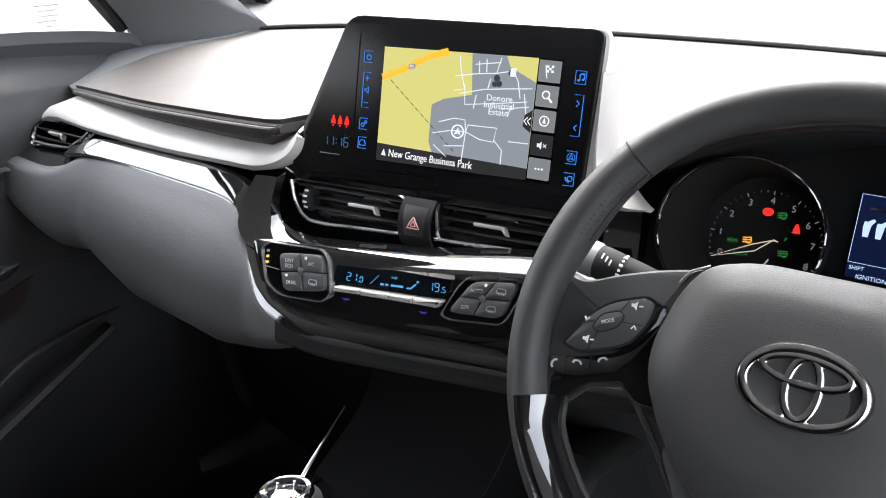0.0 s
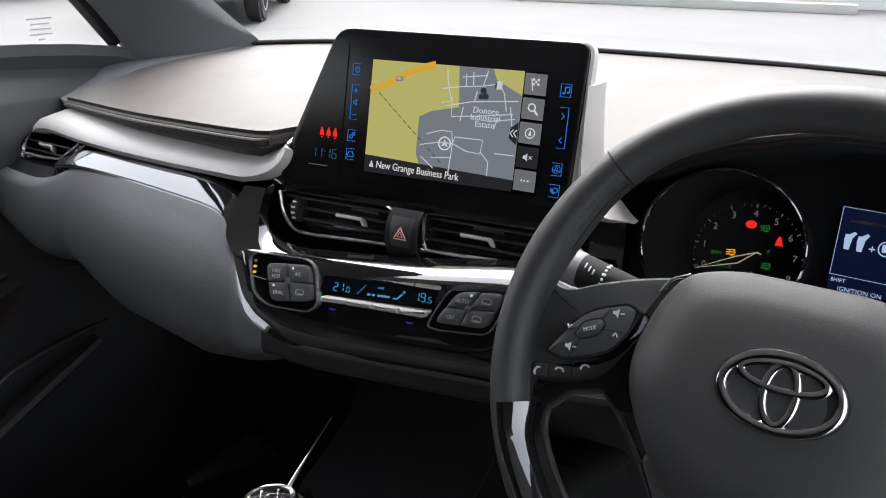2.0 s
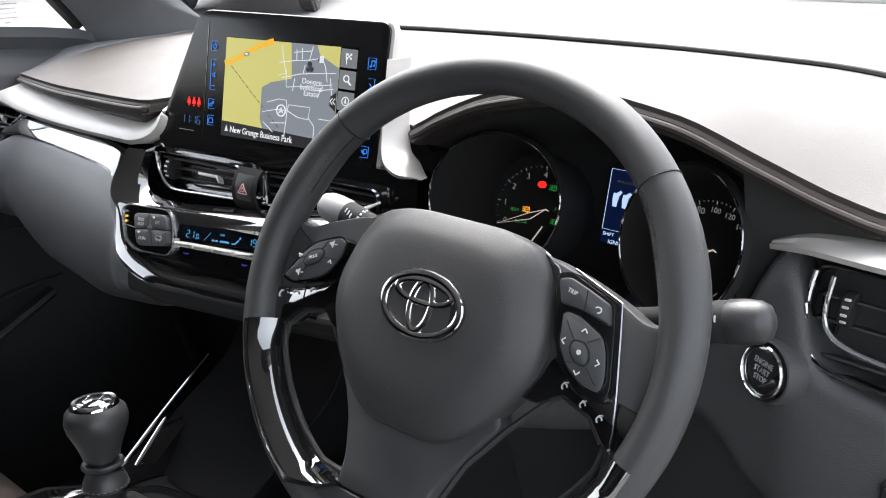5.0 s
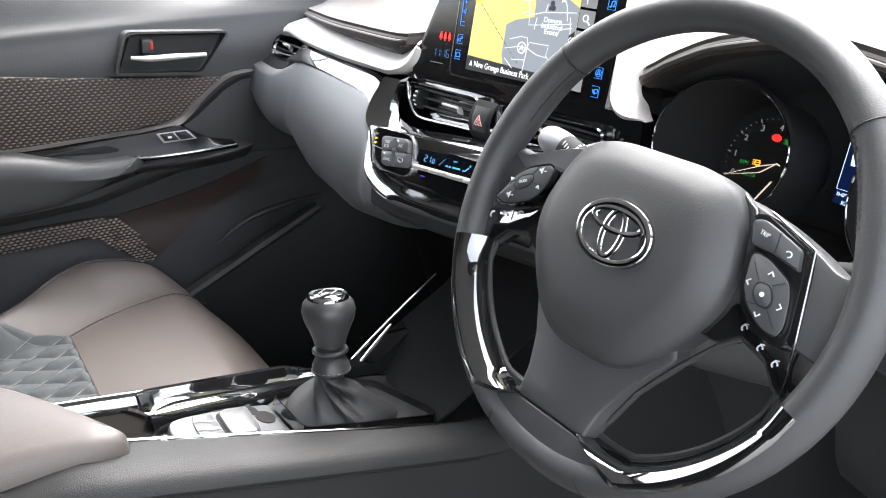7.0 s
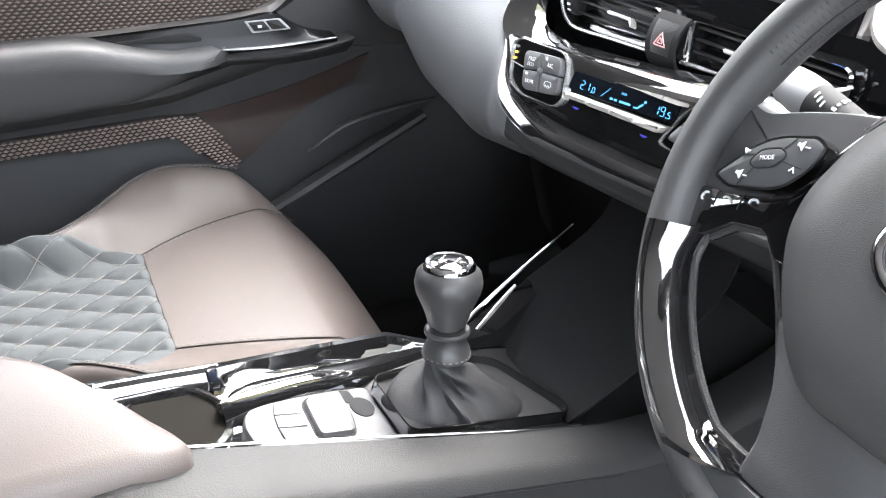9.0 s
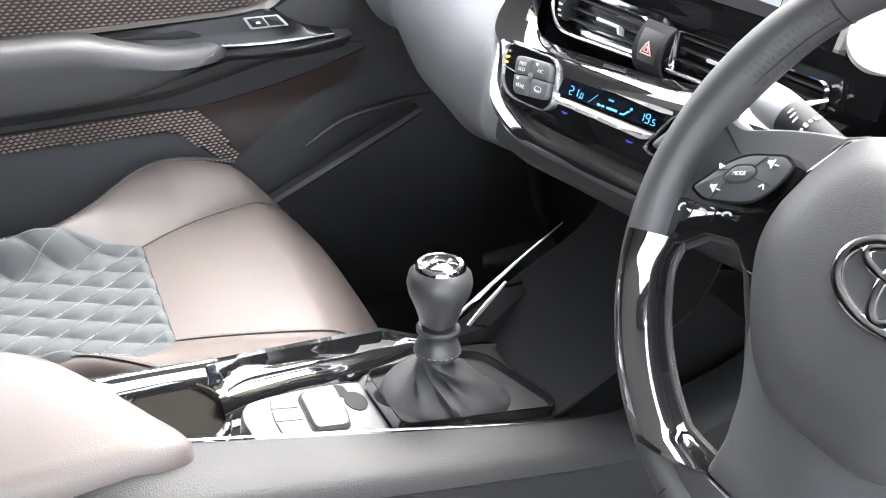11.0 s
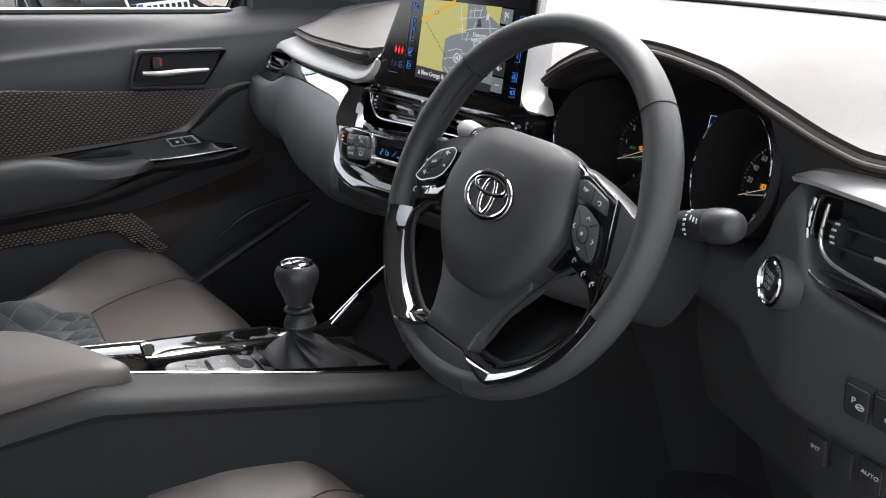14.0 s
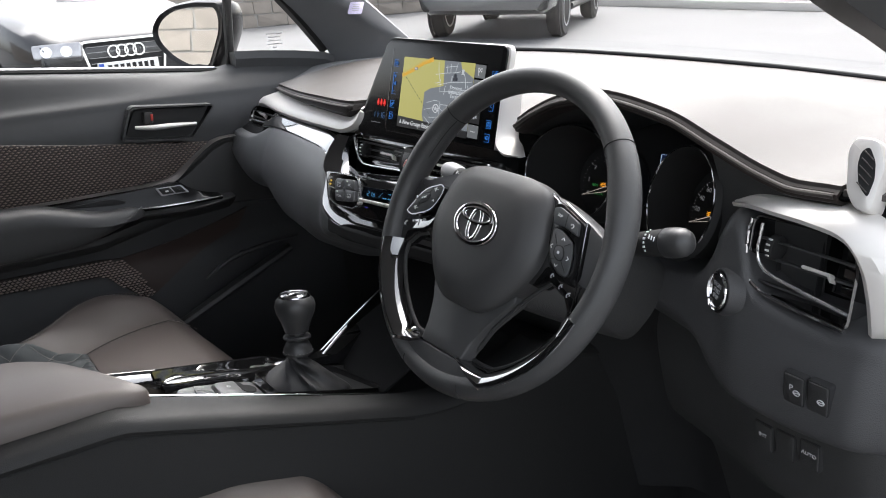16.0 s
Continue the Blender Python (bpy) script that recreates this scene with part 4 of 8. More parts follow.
lettering("fan_mode", "FAST", 0.0028, LC @ Matrix.Translation((0.0055, 0.0062, 0.0004)), E_LCD, lcd)
for k in range(4):
    a, b = -0.0500 + 0.0262 * k, -0.0500 + 0.0262 * (k + 1) - 0.0007
    slab("lever_bar", rounded([(a, -0.0085 + 0.0004 * k), (b + (0.0015 if k == 3 else 0), -0.0081 + 0.0004 * k), (b - (0.003 if k == 3 else 0), -0.0128), (a, -0.0136 + 0.0003 * k)], 0.0012, 3), CL, 0.010, -0.002, M_SATIN, climate, "silver rocker key", edge=0.0022)
E_CARET = glow("blue_lower_mark", (0.03, 0.03, 0.35), 0.8)
for x in (-0.0415, 0.0359):
    slab("temperature_mark", [Vector((x - 0.004, -0.0200)), Vector((x + 0.004, -0.0200)), Vector((x + 0.001, -0.0215)), Vector((x - 0.001, -0.0215))], CL, -0.0010, -0.003, E_CARET, climate, "dim blue mark")

# ---------------------------------------------------------------- passenger side vent
LV = frame_at((-0.598, 0.183, 0.930), 0, 22)
air_vent("side_air_vent", LV, [(-0.066, 0.004), (-0.048, 0.016), (0.074, 0.020), (0.034, -0.016), (-0.066, -0.020)], (0.004, -0.008), "black passenger side air vent with silver tab", (-0.010, 0.001), [(-0.056, -0.014), (-0.015, -0.014), (0.026, -0.011), (0.060, 0.014)], None, 5)
for k in range(5):
    rounded_box("vent_notch", (0.003, 0.005, 0.002), LV @ pose(0.040 + 0.0055 * k, -0.010 + 0.0050 * k, 0.003, 0, 0, -40), M_SATIN, bpy.data.objects["side_air_vent"], edge=0.0006, seg=1)

# ---------------------------------------------------------------- instrument cluster
cluster = base_of("instrument_cluster", "black instrument cluster with two round dials and a colour screen", "instrument cluster")
CM = frame_at((0.365, 0.318, 0.965), 0, 12)
slab("face", rounded([(-0.16, 0.085), (0.16, 0.085), (0.17, -0.075), (-0.17, -0.075)], 0.03), CM, -0.004, -0.02, M_DARK, cluster)
# hood lining: from the pad's edge down and forward to the dials
rows = []
for i in range(45):
    x = 0.175 + 0.40 * i / 44
    y0, z0 = at_x(LIP, x)
    u = (x - 0.365) / 0.20
    rows.append([Vector((x, y0 + 0.012, z0 - 0.0135)), Vector((x, y0 + 0.05, z0 - 0.026)), Vector((0.365 + (x - 0.365) * 0.95, y0 + 0.10, max(0.93, z0 - 0.040 - 0.02 * u * u))), Vector((0.365 + (x - 0.365) * 0.92, y0 + 0.125, z0 - 0.05 - 0.05 * u * u))])
shell("hood_lining", rows, -0.003, M_BLACK, cluster, "black hood lining")
# The dial print is unlit: a faint glow stands in for daylight on it.
E_GAUGE = glow("gauge_print_daylight_glow", (0.144, 0.144, 0.15), 0.9)
E_GREEN = glow("green_telltale", (0.02, 0.22, 0.04), 0.6)
E_ORANGE = glow("orange_telltale", (0.85, 0.33, 0.02), 1.1)
# The needles are unlit too; their daylight is put in as glow.
M_NEEDLE = glow("pale_needle_daylight_glow", (0.42, 0.36, 0.31), 1.0)


def dial(ring_m, face_m, name, label, numbers, start, step, tells, RX=0.0652):
    d = base_of(name, label, "gauge")
    d.parent = None
    rows_ = []
    for i in range(49):
        a = 2 * math.pi * i / 48
        c, s = math.cos(a), math.sin(a)
        p0, p1 = ring_m @ Vector((RX * c, 0.0645 * s, 0.0)), ring_m @ Vector(((RX - 0.002) * c, 0.0625 * s, 0.003))
        p2 = face_m @ Vector((0.054 * c, 0.054 * s + 0.006, 0.0))
        rows_.append([ring_m @ Vector(((RX + 0.002) * c, 0.0665 * s, -0.006)), p0, p1, p1 + (p2 - p1) * 0.1, p2])
    loft("tube", rows_, M_DARK, d, "black dial tube")
    tube("dial_rim", [ring_m @ Vector(((RX - 0.001) * math.cos(a), 0.0635 * math.sin(a), 0.003)) for a in (2 * math.pi * i / 48 for i in range(48))], 0.0011, M_DCHROME, d, "thin metal dial rim", sides=6, closed=True)
    slab("dial_face", oval(0.055, 0.055, 40, 0, 0.006), face_m, 0.0, -0.006, M_DARK, d)
    for k, n in enumerate(numbers):
        a = radians(start - step * k)
        if n:
            lettering("dial_number", n, 0.0085 if len(n) < 3 else 0.007, face_m @ Matrix.Translation((0.0390 * math.cos(a), 0.0390 * math.sin(a), 0.0006)), E_GAUGE, d)
        band("dial_tick", [(0.0445 * math.cos(a), 0.0445 * math.sin(a)), (0.0480 * math.cos(a), 0.0480 * math.sin(a))], 0.0007, face_m, 0.0008, 0.0002, E_GAUGE, d, closed=False)
        for q in (0.25, 0.5, 0.75):
            b = radians(start - step * (k + q))
            if k < len(numbers) - 1:
                band("dial_tick", [(0.0462 * math.cos(b), 0.0462 * math.sin(b)), (0.0476 * math.cos(b), 0.0476 * math.sin(b))], 0.0004, face_m, 0.0008, 0.0002, E_GAUGE, d, closed=False)
    a = radians(start + 2)
    nd = [(0.0465 * math.cos(a), 0.0465 * math.sin(a)), (0.010 * math.cos(a + 0.35), 0.010 * math.sin(a + 0.35)), (-0.010 * math.cos(a) - 0.002, -0.010 * math.sin(a) + 0.002), (-0.0115 * math.cos(a), -0.0115 * math.sin(a)), (-0.008 * math.cos(a + 0.3), -0.008 * math.sin(a + 0.3)), (0.010 * math.cos(a - 0.28), 0.010 * math.sin(a - 0.28))]
    band("needle", nd, 0.0009, face_m, 0.006, 0.0045, M_NEEDLE, d, "pale looped needle")
    for kind, x, y, m, word in tells:
        if kind == "text":
            lettering("telltale", word, 0.0052, face_m @ Matrix.Translation((x, y, 0.0006)), m, d)
        elif kind == "round":
            slab("telltale", oval(0.0048, 0.0036, 16, x, y), face_m, 0.0008, 0, m, d, "lit warning lamp")
        elif kind == "bell":
            slab("telltale", [Vector((x + u, y + v)) for u, v in ((-0.0034, -0.004), (0.0034, -0.004), (0.002, 0.0015), (0.001, 0.0042), (-0.001, 0.0042), (-0.002, 0.0015))], face_m, 0.0008, 0, m, d, "lit belt lamp")
        else:
            for e in (-1, 0, 1):
                band("telltale", [(x - 0.004, y + 0.002 * e), (x + 0.0035, y + 0.0022 * e + 0.0006)], 0.0008, face_m, 0.0008, 0, m, d, closed=False)
            band("telltale", oval(0.0028, 0.0028, 10, x + 0.001, y), 0.0007, face_m, 0.0008, 0, m, d)
    return d


TR, TF = frame_at((0.272, 0.228, 0.967), 16, 14), frame_at((0.277, 0.305, 0.944), 10, 14) @ pose(0, -0.009, 0)
SR, SF = frame_at((0.455, 0.228, 0.970), -16, 14), frame_at((0.453, 0.305, 0.944), -10, 14) @ pose(0, -0.009, 0)
dial(TR, TF, "tachometer", "unlit black tachometer with warning lamps", ["0", "1", "2", "3", "4", "5", "6", "7", "8"], 199, 27.7,
     [("round", -0.0014, 0.0290, E_RED, ""), ("bell", 0.0239, 0.0172, E_RED, ""), ("text", -0.0275, -0.0004, E_GREEN, "BSM"), ("text", -0.0191, -0.0115, E_GREEN, "RCTA"), ("lamp", -0.0150, 0.0016, E_ORANGE, ""), ("text", 0.0165, 0.0064, E_GREEN, "P"), ("lamp", 0.0160, -0.0064, E_GREEN, ""), ("lamp", 0.0106, 0.0270, E_GREEN, "")])
dial(SR, SF, "speedometer", "unlit black speedometer with pale figures", ["0", "20", "40", "60", "80", "100", "120", "140", "160", "180", "200"], 200, 21.4, [("lamp", -0.0177, -0.0006, E_ORANGE, "")], 0.0600)
for c, m, lab in ((TF, "temperature_gauge", "small temperature gauge"), (SF, "fuel_gauge", "small fuel gauge")):
    g = base_of(m, lab + " with pale needle in the dial", "gauge")
    band("needle", [(-0.0105, -0.0400), (0.005, -0.0130)], 0.0011, c, 0.003, 0.001, M_NEEDLE, g, closed=False)
    band("scale", oval(0.020, 0.015, 12, 0.0, -0.026, 200, 340), 0.0006, c, 0.0018, 0.0006, E_GAUGE, g, closed=False)
E_INFO = glow("deep_blue_info_screen", (0.003, 0.009, 0.045), 0.6)
E_INFOL = glow("pale_blue_info_figure", (0.45, 0.60, 0.85), 1.0)
info = base_of("info_screen", "blue driver information screen between the dials", "display")
IM = frame_at((0.3690, 0.3135, 0.960), 0, 12)
slab("screen", [Vector(p) for p in ((-0.024, 0.032), (0.024, 0.032), (0.024, -0.040), (-0.024, -0.040))], IM, 0.0, -0.004, E_INFO, info, "deep blue lit screen")
band("screen_frame", [(-0.0235, 0.0315), (0.0235, 0.0315), (0.0235, -0.027), (-0.0235, -0.027)], 0.0005, IM, 0.0006, 0.0, E_INFOL, info)
lettering("message", "SHIFT", 0.0048, IM @ Matrix.Translation((-0.016, -0.0315, 0.0003)), E_INFOL, info)
lettering("message", "IGNITION ON", 0.0055, IM @ Matrix.Translation((0.002, -0.0385, 0.0003)), E_INFOL, info)
rounded_box("message_bar", (0.036, 0.0024, 0.0004), IM @ pose(0.002, 0.0205, 0.0004), M_GREYPRINT, info, "grey line of small writing", edge=0.0001, seg=1)
rounded_box("message_mark", (0.004, 0.001, 0.0004), IM @ pose(0.019, 0.027, 0.0004), E_INFOL, info, edge=0.0001, seg=1)
for x in (-0.014, -0.004):
    slab("figure_mark", [Vector((x + u, 0.004 + v)) for u, v in ((-0.003, -0.008), (0.001, -0.008), (0.0022, 0.002), (0.005, 0.0065), (0.003, 0.008), (-0.001, 0.005), (-0.0035, 0.005), (-0.004, 0.0))], IM, 0.0006, 0.0, E_INFOL, info)
band("figure_mark", oval(0.0055, 0.006, 16, 0.0145, 0.002), 0.001, IM, 0.0006, 0.0, E_INFOL, info)
slab("figure_mark", [Vector((0.0145 + u, 0.002 + v)) for u, v in ((-0.0025, -0.003), (0.0025, -0.003), (0.003, 0.002), (0.008, 0.009), (0.006, 0.010), (0.0, 0.004), (-0.003, 0.003))], IM, 0.0006, 0.0, E_INFOL, info)
band("figure_mark", [(0.002, 0.0), (0.007, 0.0)], 0.0009, IM, 0.0006, 0, E_INFOL, info, closed=False)
band("figure_mark", [(0.0045, -0.0025), (0.0045, 0.0025)], 0.0009, IM, 0.0006, 0, E_INFOL, info, closed=False)

# ---------------------------------------------------------------- driver side of the dash
# Satin trim: from a point below the hood, over the side vent, and down its outer side.
TOPS = [(0.528, 0.222, 0.986, 0.004, 0.003), (0.56, 0.205, 0.994, 0.010, 0.010), (0.60, 0.188, 0.999, 0.012, 0.018), (0.64, 0.178, 1.001, 0.014, 0.026), (0.675, 0.176, 0.996, 0.020, 0.030), (0.692, 0.180, 0.975, 0.026, 0.034), (0.698, 0.188, 0.945, 0.028, 0.034), (0.700, 0.196, 0.915, 0.028, 0.030), (0.700, 0.199, 0.905, 0.020, 0.028)]
cen = spline([t[:3] for t in TOPS], 6)
wid = spline([(t[3], t[4], 0) for t in TOPS], 6)
rows = []
for i, p in enumerate(cen):
    d = (cen[min(i + 1, len(cen) - 1)] - cen[max(i - 1, 0)]).normalized()
    s = Vector((0, 0, 1)) if d.z > -0.35 else Vector((1, 0, 0))
    k = min(1, max(0, (-d.z - 0.05) / 0.75))
    s = Vector((k, 0, 1 - k)).normalized()
    w, q = wid[i].x, wid[i].y
    rows.append([p - s * 0.002 + Vector((0, 0.012, 0)), p - s * 0.002, p + s * 0.003 + Vector((0, -0.003, 0)), p + s * w * 0.6 + Vector((0, 0.002, 0)), p + s * w + Vector((0, q * 0.5, 0)), p + s * w * 1.05 + Vector((0, q + 0.01, 0.0))])
shell("silver_wing", rows, 0.003, M_SATIN, dash, "satin silver trim round the driver side vent")
# shell below: start button, knee bolster
BOL = [(0.40, 0.240, 0.885), (0.46, 0.226, 0.887), (0.495, 0.217, 0.897), (0.520, 0.211, 0.930), (0.535, 0.207, 0.968), (0.546, 0.204, 0.982), (0.560, 0.199, 0.968), (0.570, 0.195, 0.935), (0.580, 0.192, 0.915), (0.600, 0.190, 0.905), (0.64, 0.189, 0.900), (0.70, 0.190, 0.900), (0.735, 0.205, 0.905)]
rows = []
for i in range(68):
    x = 0.40 + 0.335 * i / 67
    y, z = at_x(BOL, x)
    low = at_x([(0.40, 0.838), (0.50, 0.838), (0.52, 0.830), (0.545, 0.810), (0.575, 0.799), (0.65, 0.795), (0.735, 0.802)], x)[0]
    rows.append(spline([(x, y + 0.05, z + 0.01), (x, y + 0.004, z), (x, y - 0.006, z - 0.2 * (z - low)), (x, y - 0.014, 0.5 * (z + low)), (x, y - 0.018, low + 0.015), (x, y - 0.010, low), (x, y + 0.03, low - 0.006)], 4))
shell("knee_bolster", rows, 0.004, M_SOFT_SHADED, dash, "charcoal soft driver side panel")
rows = []
for i in range(22):
    x = 0.42 + 0.315 * i / 21
    y = at_x(BOL, x)[0]
    rows.append(spline([(x, y + 0.02, 0.835), (x, y + 0.010, 0.80), (x, y + 0.022, 0.74), (x, y + 0.05, 0.67), (x, y + 0.13, 0.60), (x, y + 0.20, 0.45)], 4))
shell("lower_panel", rows, 0.004, M_BLACK, dash, "black lower dash panel with switches")
RV = frame_at((0.628, 0.196, 0.945), -4, 6)
chr_ = spline([(-0.048, 0.038, 0), (-0.049, 0.010, 0), (-0.043, -0.004, 0), (-0.028, -0.011, 0), (0.0, -0.015, 0), (0.056, -0.022, 0)], 6)
rvent = air_vent("side_air_vent", RV, [(-0.060, 0.043), (0.046, 0.046), (0.056, 0.020), (0.056, -0.038), (0.0, -0.036), (-0.045, -0.034), (-0.060, -0.005)], (0.020, 0.002, -0.024), "piano black driver side air vent with chrome edge", (0.018, 0.006), [(p.x, p.y) for p in chr_], (-0.036, 0.015), 3, 0.05)
edge_ = spline([(-0.060, 0.040, 0), (-0.062, 0.010, 0), (-0.057, -0.016, 0), (-0.044, -0.028, 0), (-0.015, -0.033, 0), (0.056, -0.038, 0)], 6)
tube("outer_frame", [RV @ Vector((p.x, p.y, 0.005)) for p in edge_], 0.0022, M_CHROME, rvent, "chrome outer edge", sides=8)
# windscreen side outlet in the dash corner
outlet = base_of("demister_outlet", "small slatted demister outlet in a pale surround", "air vent")
DV = frame_at((0.674, 0.205, 1.050), 10, 20)
rim_o = rounded([(-0.021, 0.020), (-0.016, 0.031), (0.004, 0.031), (0.014, 0.008), (0.012, -0.020), (0.0115, -0.0345), (-0.003, -0.0325), (-0.014, -0.018)], 0.007, 4)
slab("surround", rim_o, DV, 0.004, -0.03, M_SATIN, outlet, edge=0.004)
hole = rounded([(-0.0085, 0.0180), (-0.0026, 0.0235), (0.0052, 0.0110), (0.0080, -0.0040), (0.0058, -0.0210), (-0.0036, -0.0115), (-0.0087, 0.0055)], 0.004, 4)
slab("grille", hole, DV, 0.0046, -0.01, M_PIT, outlet, "black outlet grille")
for k in range(5):
    y_ = -0.0125 + 0.0070 * k
    rounded_box("slat", (0.0150 - 0.0012 * abs(k - 2), 0.0009, 0.003), DV @ pose(-0.0008, y_, 0.0050, 0, 0, -38), M_BROWN_PAD, outlet, edge=0.0003, seg=1)
for n, x in enumerate((0.624, 0.636, 0.6455)):
    run = [p + Vector((0, 0, 0.0008)) for p in pad_row(x, 70)[1:13 - n]]
    run += [run[-1] + Vector((0.004, 0.004, 0.0004)), run[-1] + Vector((0.012, 0.007, 0.0006))]
    tube("pad_seam", run, 0.0011, M_SEAM_CUPSHADE, dash, sides=6)
for k in range(16):
    a, b = pad_row(0.6205, 140)[2 * k:2 * k + 2]
    tube("stitch", [a + Vector((0, 0, 0.0008)), b + Vector((0, 0, 0.0008))], 0.0006, M_THREAD, dash, sides=4)
# charcoal cheek between the pad's edge and the dials
rows = []
for i in range(20):
    x = 0.505 + 0.125 * i / 19
    yl, zl = at_x(LIP, x)
    zb = 0.955 - 0.02 * (x - 0.505) / 0.125
    rows.append([Vector((x, yl + 0.006, zl - 0.012)), Vector((x, yl + 0.012, zl - 0.020)), Vector((x, yl + 0.026, 0.6 * zl + 0.4 * zb - 0.008)), Vector((x, yl + 0.032, zb)), Vector((x, yl + 0.034, 0.90))])
shell("cluster_cheek", rows, -0.004, M_LEATHER, dash, "charcoal panel beside the dials")
# start button
start = base_of("start_button", "round engine start button with chrome ring", "button")
SB = frame_at((0.549, 0.182, 0.905), -30, 8)
lathe("housing", [(0.0262, -0.016), (0.0252, -0.004), (0.0240, 0.0005), (0.0226, 0.0012), (0.0212, -0.003)], SB, M_SOFT_SHADED, start, n=32)
lathe("ring", [(0.0208, -0.004), (0.0206, 0.0040), (0.0196, 0.0050), (0.0186, 0.0032), (0.0184, -0.004)], SB, M_CHROME, start, "chrome ring", n=32)
lathe("cap", [(0.001, -0.004), (0.0184, -0.004), (0.0182, 0.002), (0.0160, 0.0030), (0.001, 0.0028)], SB, M_GLOSS, start, "gloss black button", n=32)
for k, word in enumerate(("ENGINE", "START", "STOP")):
    lettering("button_text", word, 0.0062, SB @ Matrix.Translation((0, 0.0065 - 0.0062 * k, 0.0034)), M_GREYPRINT, start, squash=0.85)


def dash_switch(place, yaw, word, w=0.0235, h=0.033):
    s = base_of("dash_switch", "small black dash switch with pale symbol", "switch", "driver side dash switches")
    m = frame_at(place, yaw, -6)
    slab("frame", rounded([(-w / 2, h / 2), (w / 2, h / 2), (w / 2, -h / 2), (-w / 2, -h / 2)], 0.003), m, 0.0006, -0.02, M_PIT, s, edge=0.001)
    slab("rocker", rounded([(-w / 2 + 0.0015, h / 2 - 0.0015), (w / 2 - 0.0015, h / 2 - 0.0015), (w / 2 - 0.0015, -h / 2 + 0.0015), (-w / 2 + 0.0015, -h / 2 + 0.0015)], 0.002), m, 0.0018, -0.01, M_BLACK, s, edge=0.0008)
    if word:
        lettering("symbol", word, 0.0085 if len(word) < 2 else 0.0062, m @ Matrix.Translation((-0.002 if len(word) < 2 else 0, 0.002, 0.0022)), M_PRINT, s)
    if word in ("P", ""):
        band("symbol_ring", oval(0.0035, 0.0026, 10, 0.004, -0.002), 0.0008, m, 0.0026, 0.001, M_PRINT, s)
        band("symbol_bar", [(0.0, -0.0025), (0.008, -0.0015)], 0.0008, m, 0.0026, 0.001, M_PRINT, s, closed=False)
    return s


dash_switch((0.652, 0.1672, 0.841), -2, "P")
dash_switch((0.677, 0.1672, 0.842), -2, "")
dash_switch((0.604, 0.2015, 0.752), -4, "IMT")
dash_switch((0.630, 0.2005, 0.754), -4, None)
dash_switch((0.658, 0.1995, 0.757), -4, "AUTO")
dash_switch((0.626, 0.222, 0.708), -4, "", 0.024, 0.022)

# ---------------------------------------------------------------- column and stalks
column = base_of("steering_column", "black plastic steering column shroud", "steering column")
AX = frame_at((0.374, 0.035, 0.955), 0, 26)
rows = []
for h, s in ((0.0, 0.75), (-0.03, 0.95), (-0.07, 1.0), (-0.13, 1.05), (-0.20, 1.08)):
    rows.append([AX @ Vector((p.x * s, p.y * s - 0.012, h)) for p in rounded([(-0.062, 0.040), (0.062, 0.040), (0.070, -0.010), (0.050, -0.060), (-0.050, -0.060), (-0.070, -0.010)], 0.02, 4)])
loft("shroud", rows, M_BLACK, column, ring=True)


def stalk(name, label, a, b, r0, r1, tip):
    s = base_of(name, label, "stalk")
    a, b = Vector(a), Vector(b)
    d = (b - a).normalized()
    m = Matrix.Translation(a) @ d.to_track_quat("Z", "Y").to_matrix().to_4x4()
    L = (b - a).length
    lathe("boot", [(r0 * 1.5, -0.01), (r0 * 1.45, 0.008), (r0 * 1.0, 0.014)], m, M_DARK, s, n=20)
    lathe("arm", [(r0, 0.0), (r0 * 1.05, L * 0.30), (r1 * 0.80, L * 0.42), (r1 * 0.90, L * 0.58), (r1, L * 0.74), (r1 * 0.98, L * 0.76)], m, M_DARK, s, n=24)
    lathe("end_knob", [(r1 * 0.97, L * 0.755), (r1 * 1.04, L * 0.77), (r1 * 1.05, L * 0.86), (r1 * 0.98, L * 0.94), (r1 * 0.78, L * 0.99), (r1 * 0.4, L * 1.015), (0.0005, L * 1.02)], m, tip, s, "grey twist end", n=24)
    face = m.to_3x3().inverted() @ Vector((0.35, -0.70, 0.60))
    turn = math.atan2(face.y, face.x)
    for k in range(7):
        rounded_box("mark", (0.0012, 0.0022, 0.0030 if k % 2 else 0.0018), m @ Matrix.Rotation(turn + radians(-54 + 18 * k), 4, "Z") @ Matrix.Translation((r1 * 0.93, 0, L * 0.60)), M_PRINT, s, edge=0.0003, seg=1)
    for dz, dt in ((0.0, 0.0), (0.0035, 6.0), (-0.0035, -6.0)):
        rounded_box("symbol", (0.0012, 0.0045, 0.0012), m @ Matrix.Rotation(turn + radians(dt), 4, "Z") @ Matrix.Translation((r1 * 0.985, 0, L * 0.69 + dz)), M_PRINT, s, edge=0.0003, seg=1)
    return s, m, L


M_STALK = mat("pale_grey_stalk_end", (0.28, 0.28, 0.285), 0.4, vary=0.05)
st_r, m, L = stalk("wiper_stalk", "black wiper stalk with grey rounded end", (0.462, 0.100, 0.952), (0.569, 0.104, 0.982), 0.0090, 0.0142, M_KNOB)
stalk("light_stalk", "dark grey light stalk with printed symbols", (0.300, 0.100, 0.958), (0.176, 0.103, 0.978), 0.0095, 0.0130, M_STALK)
# paddle-like satin lever visible behind the rim
fin = base_of("trim_fin", "satin silver trim fin beside the cluster", "trim")
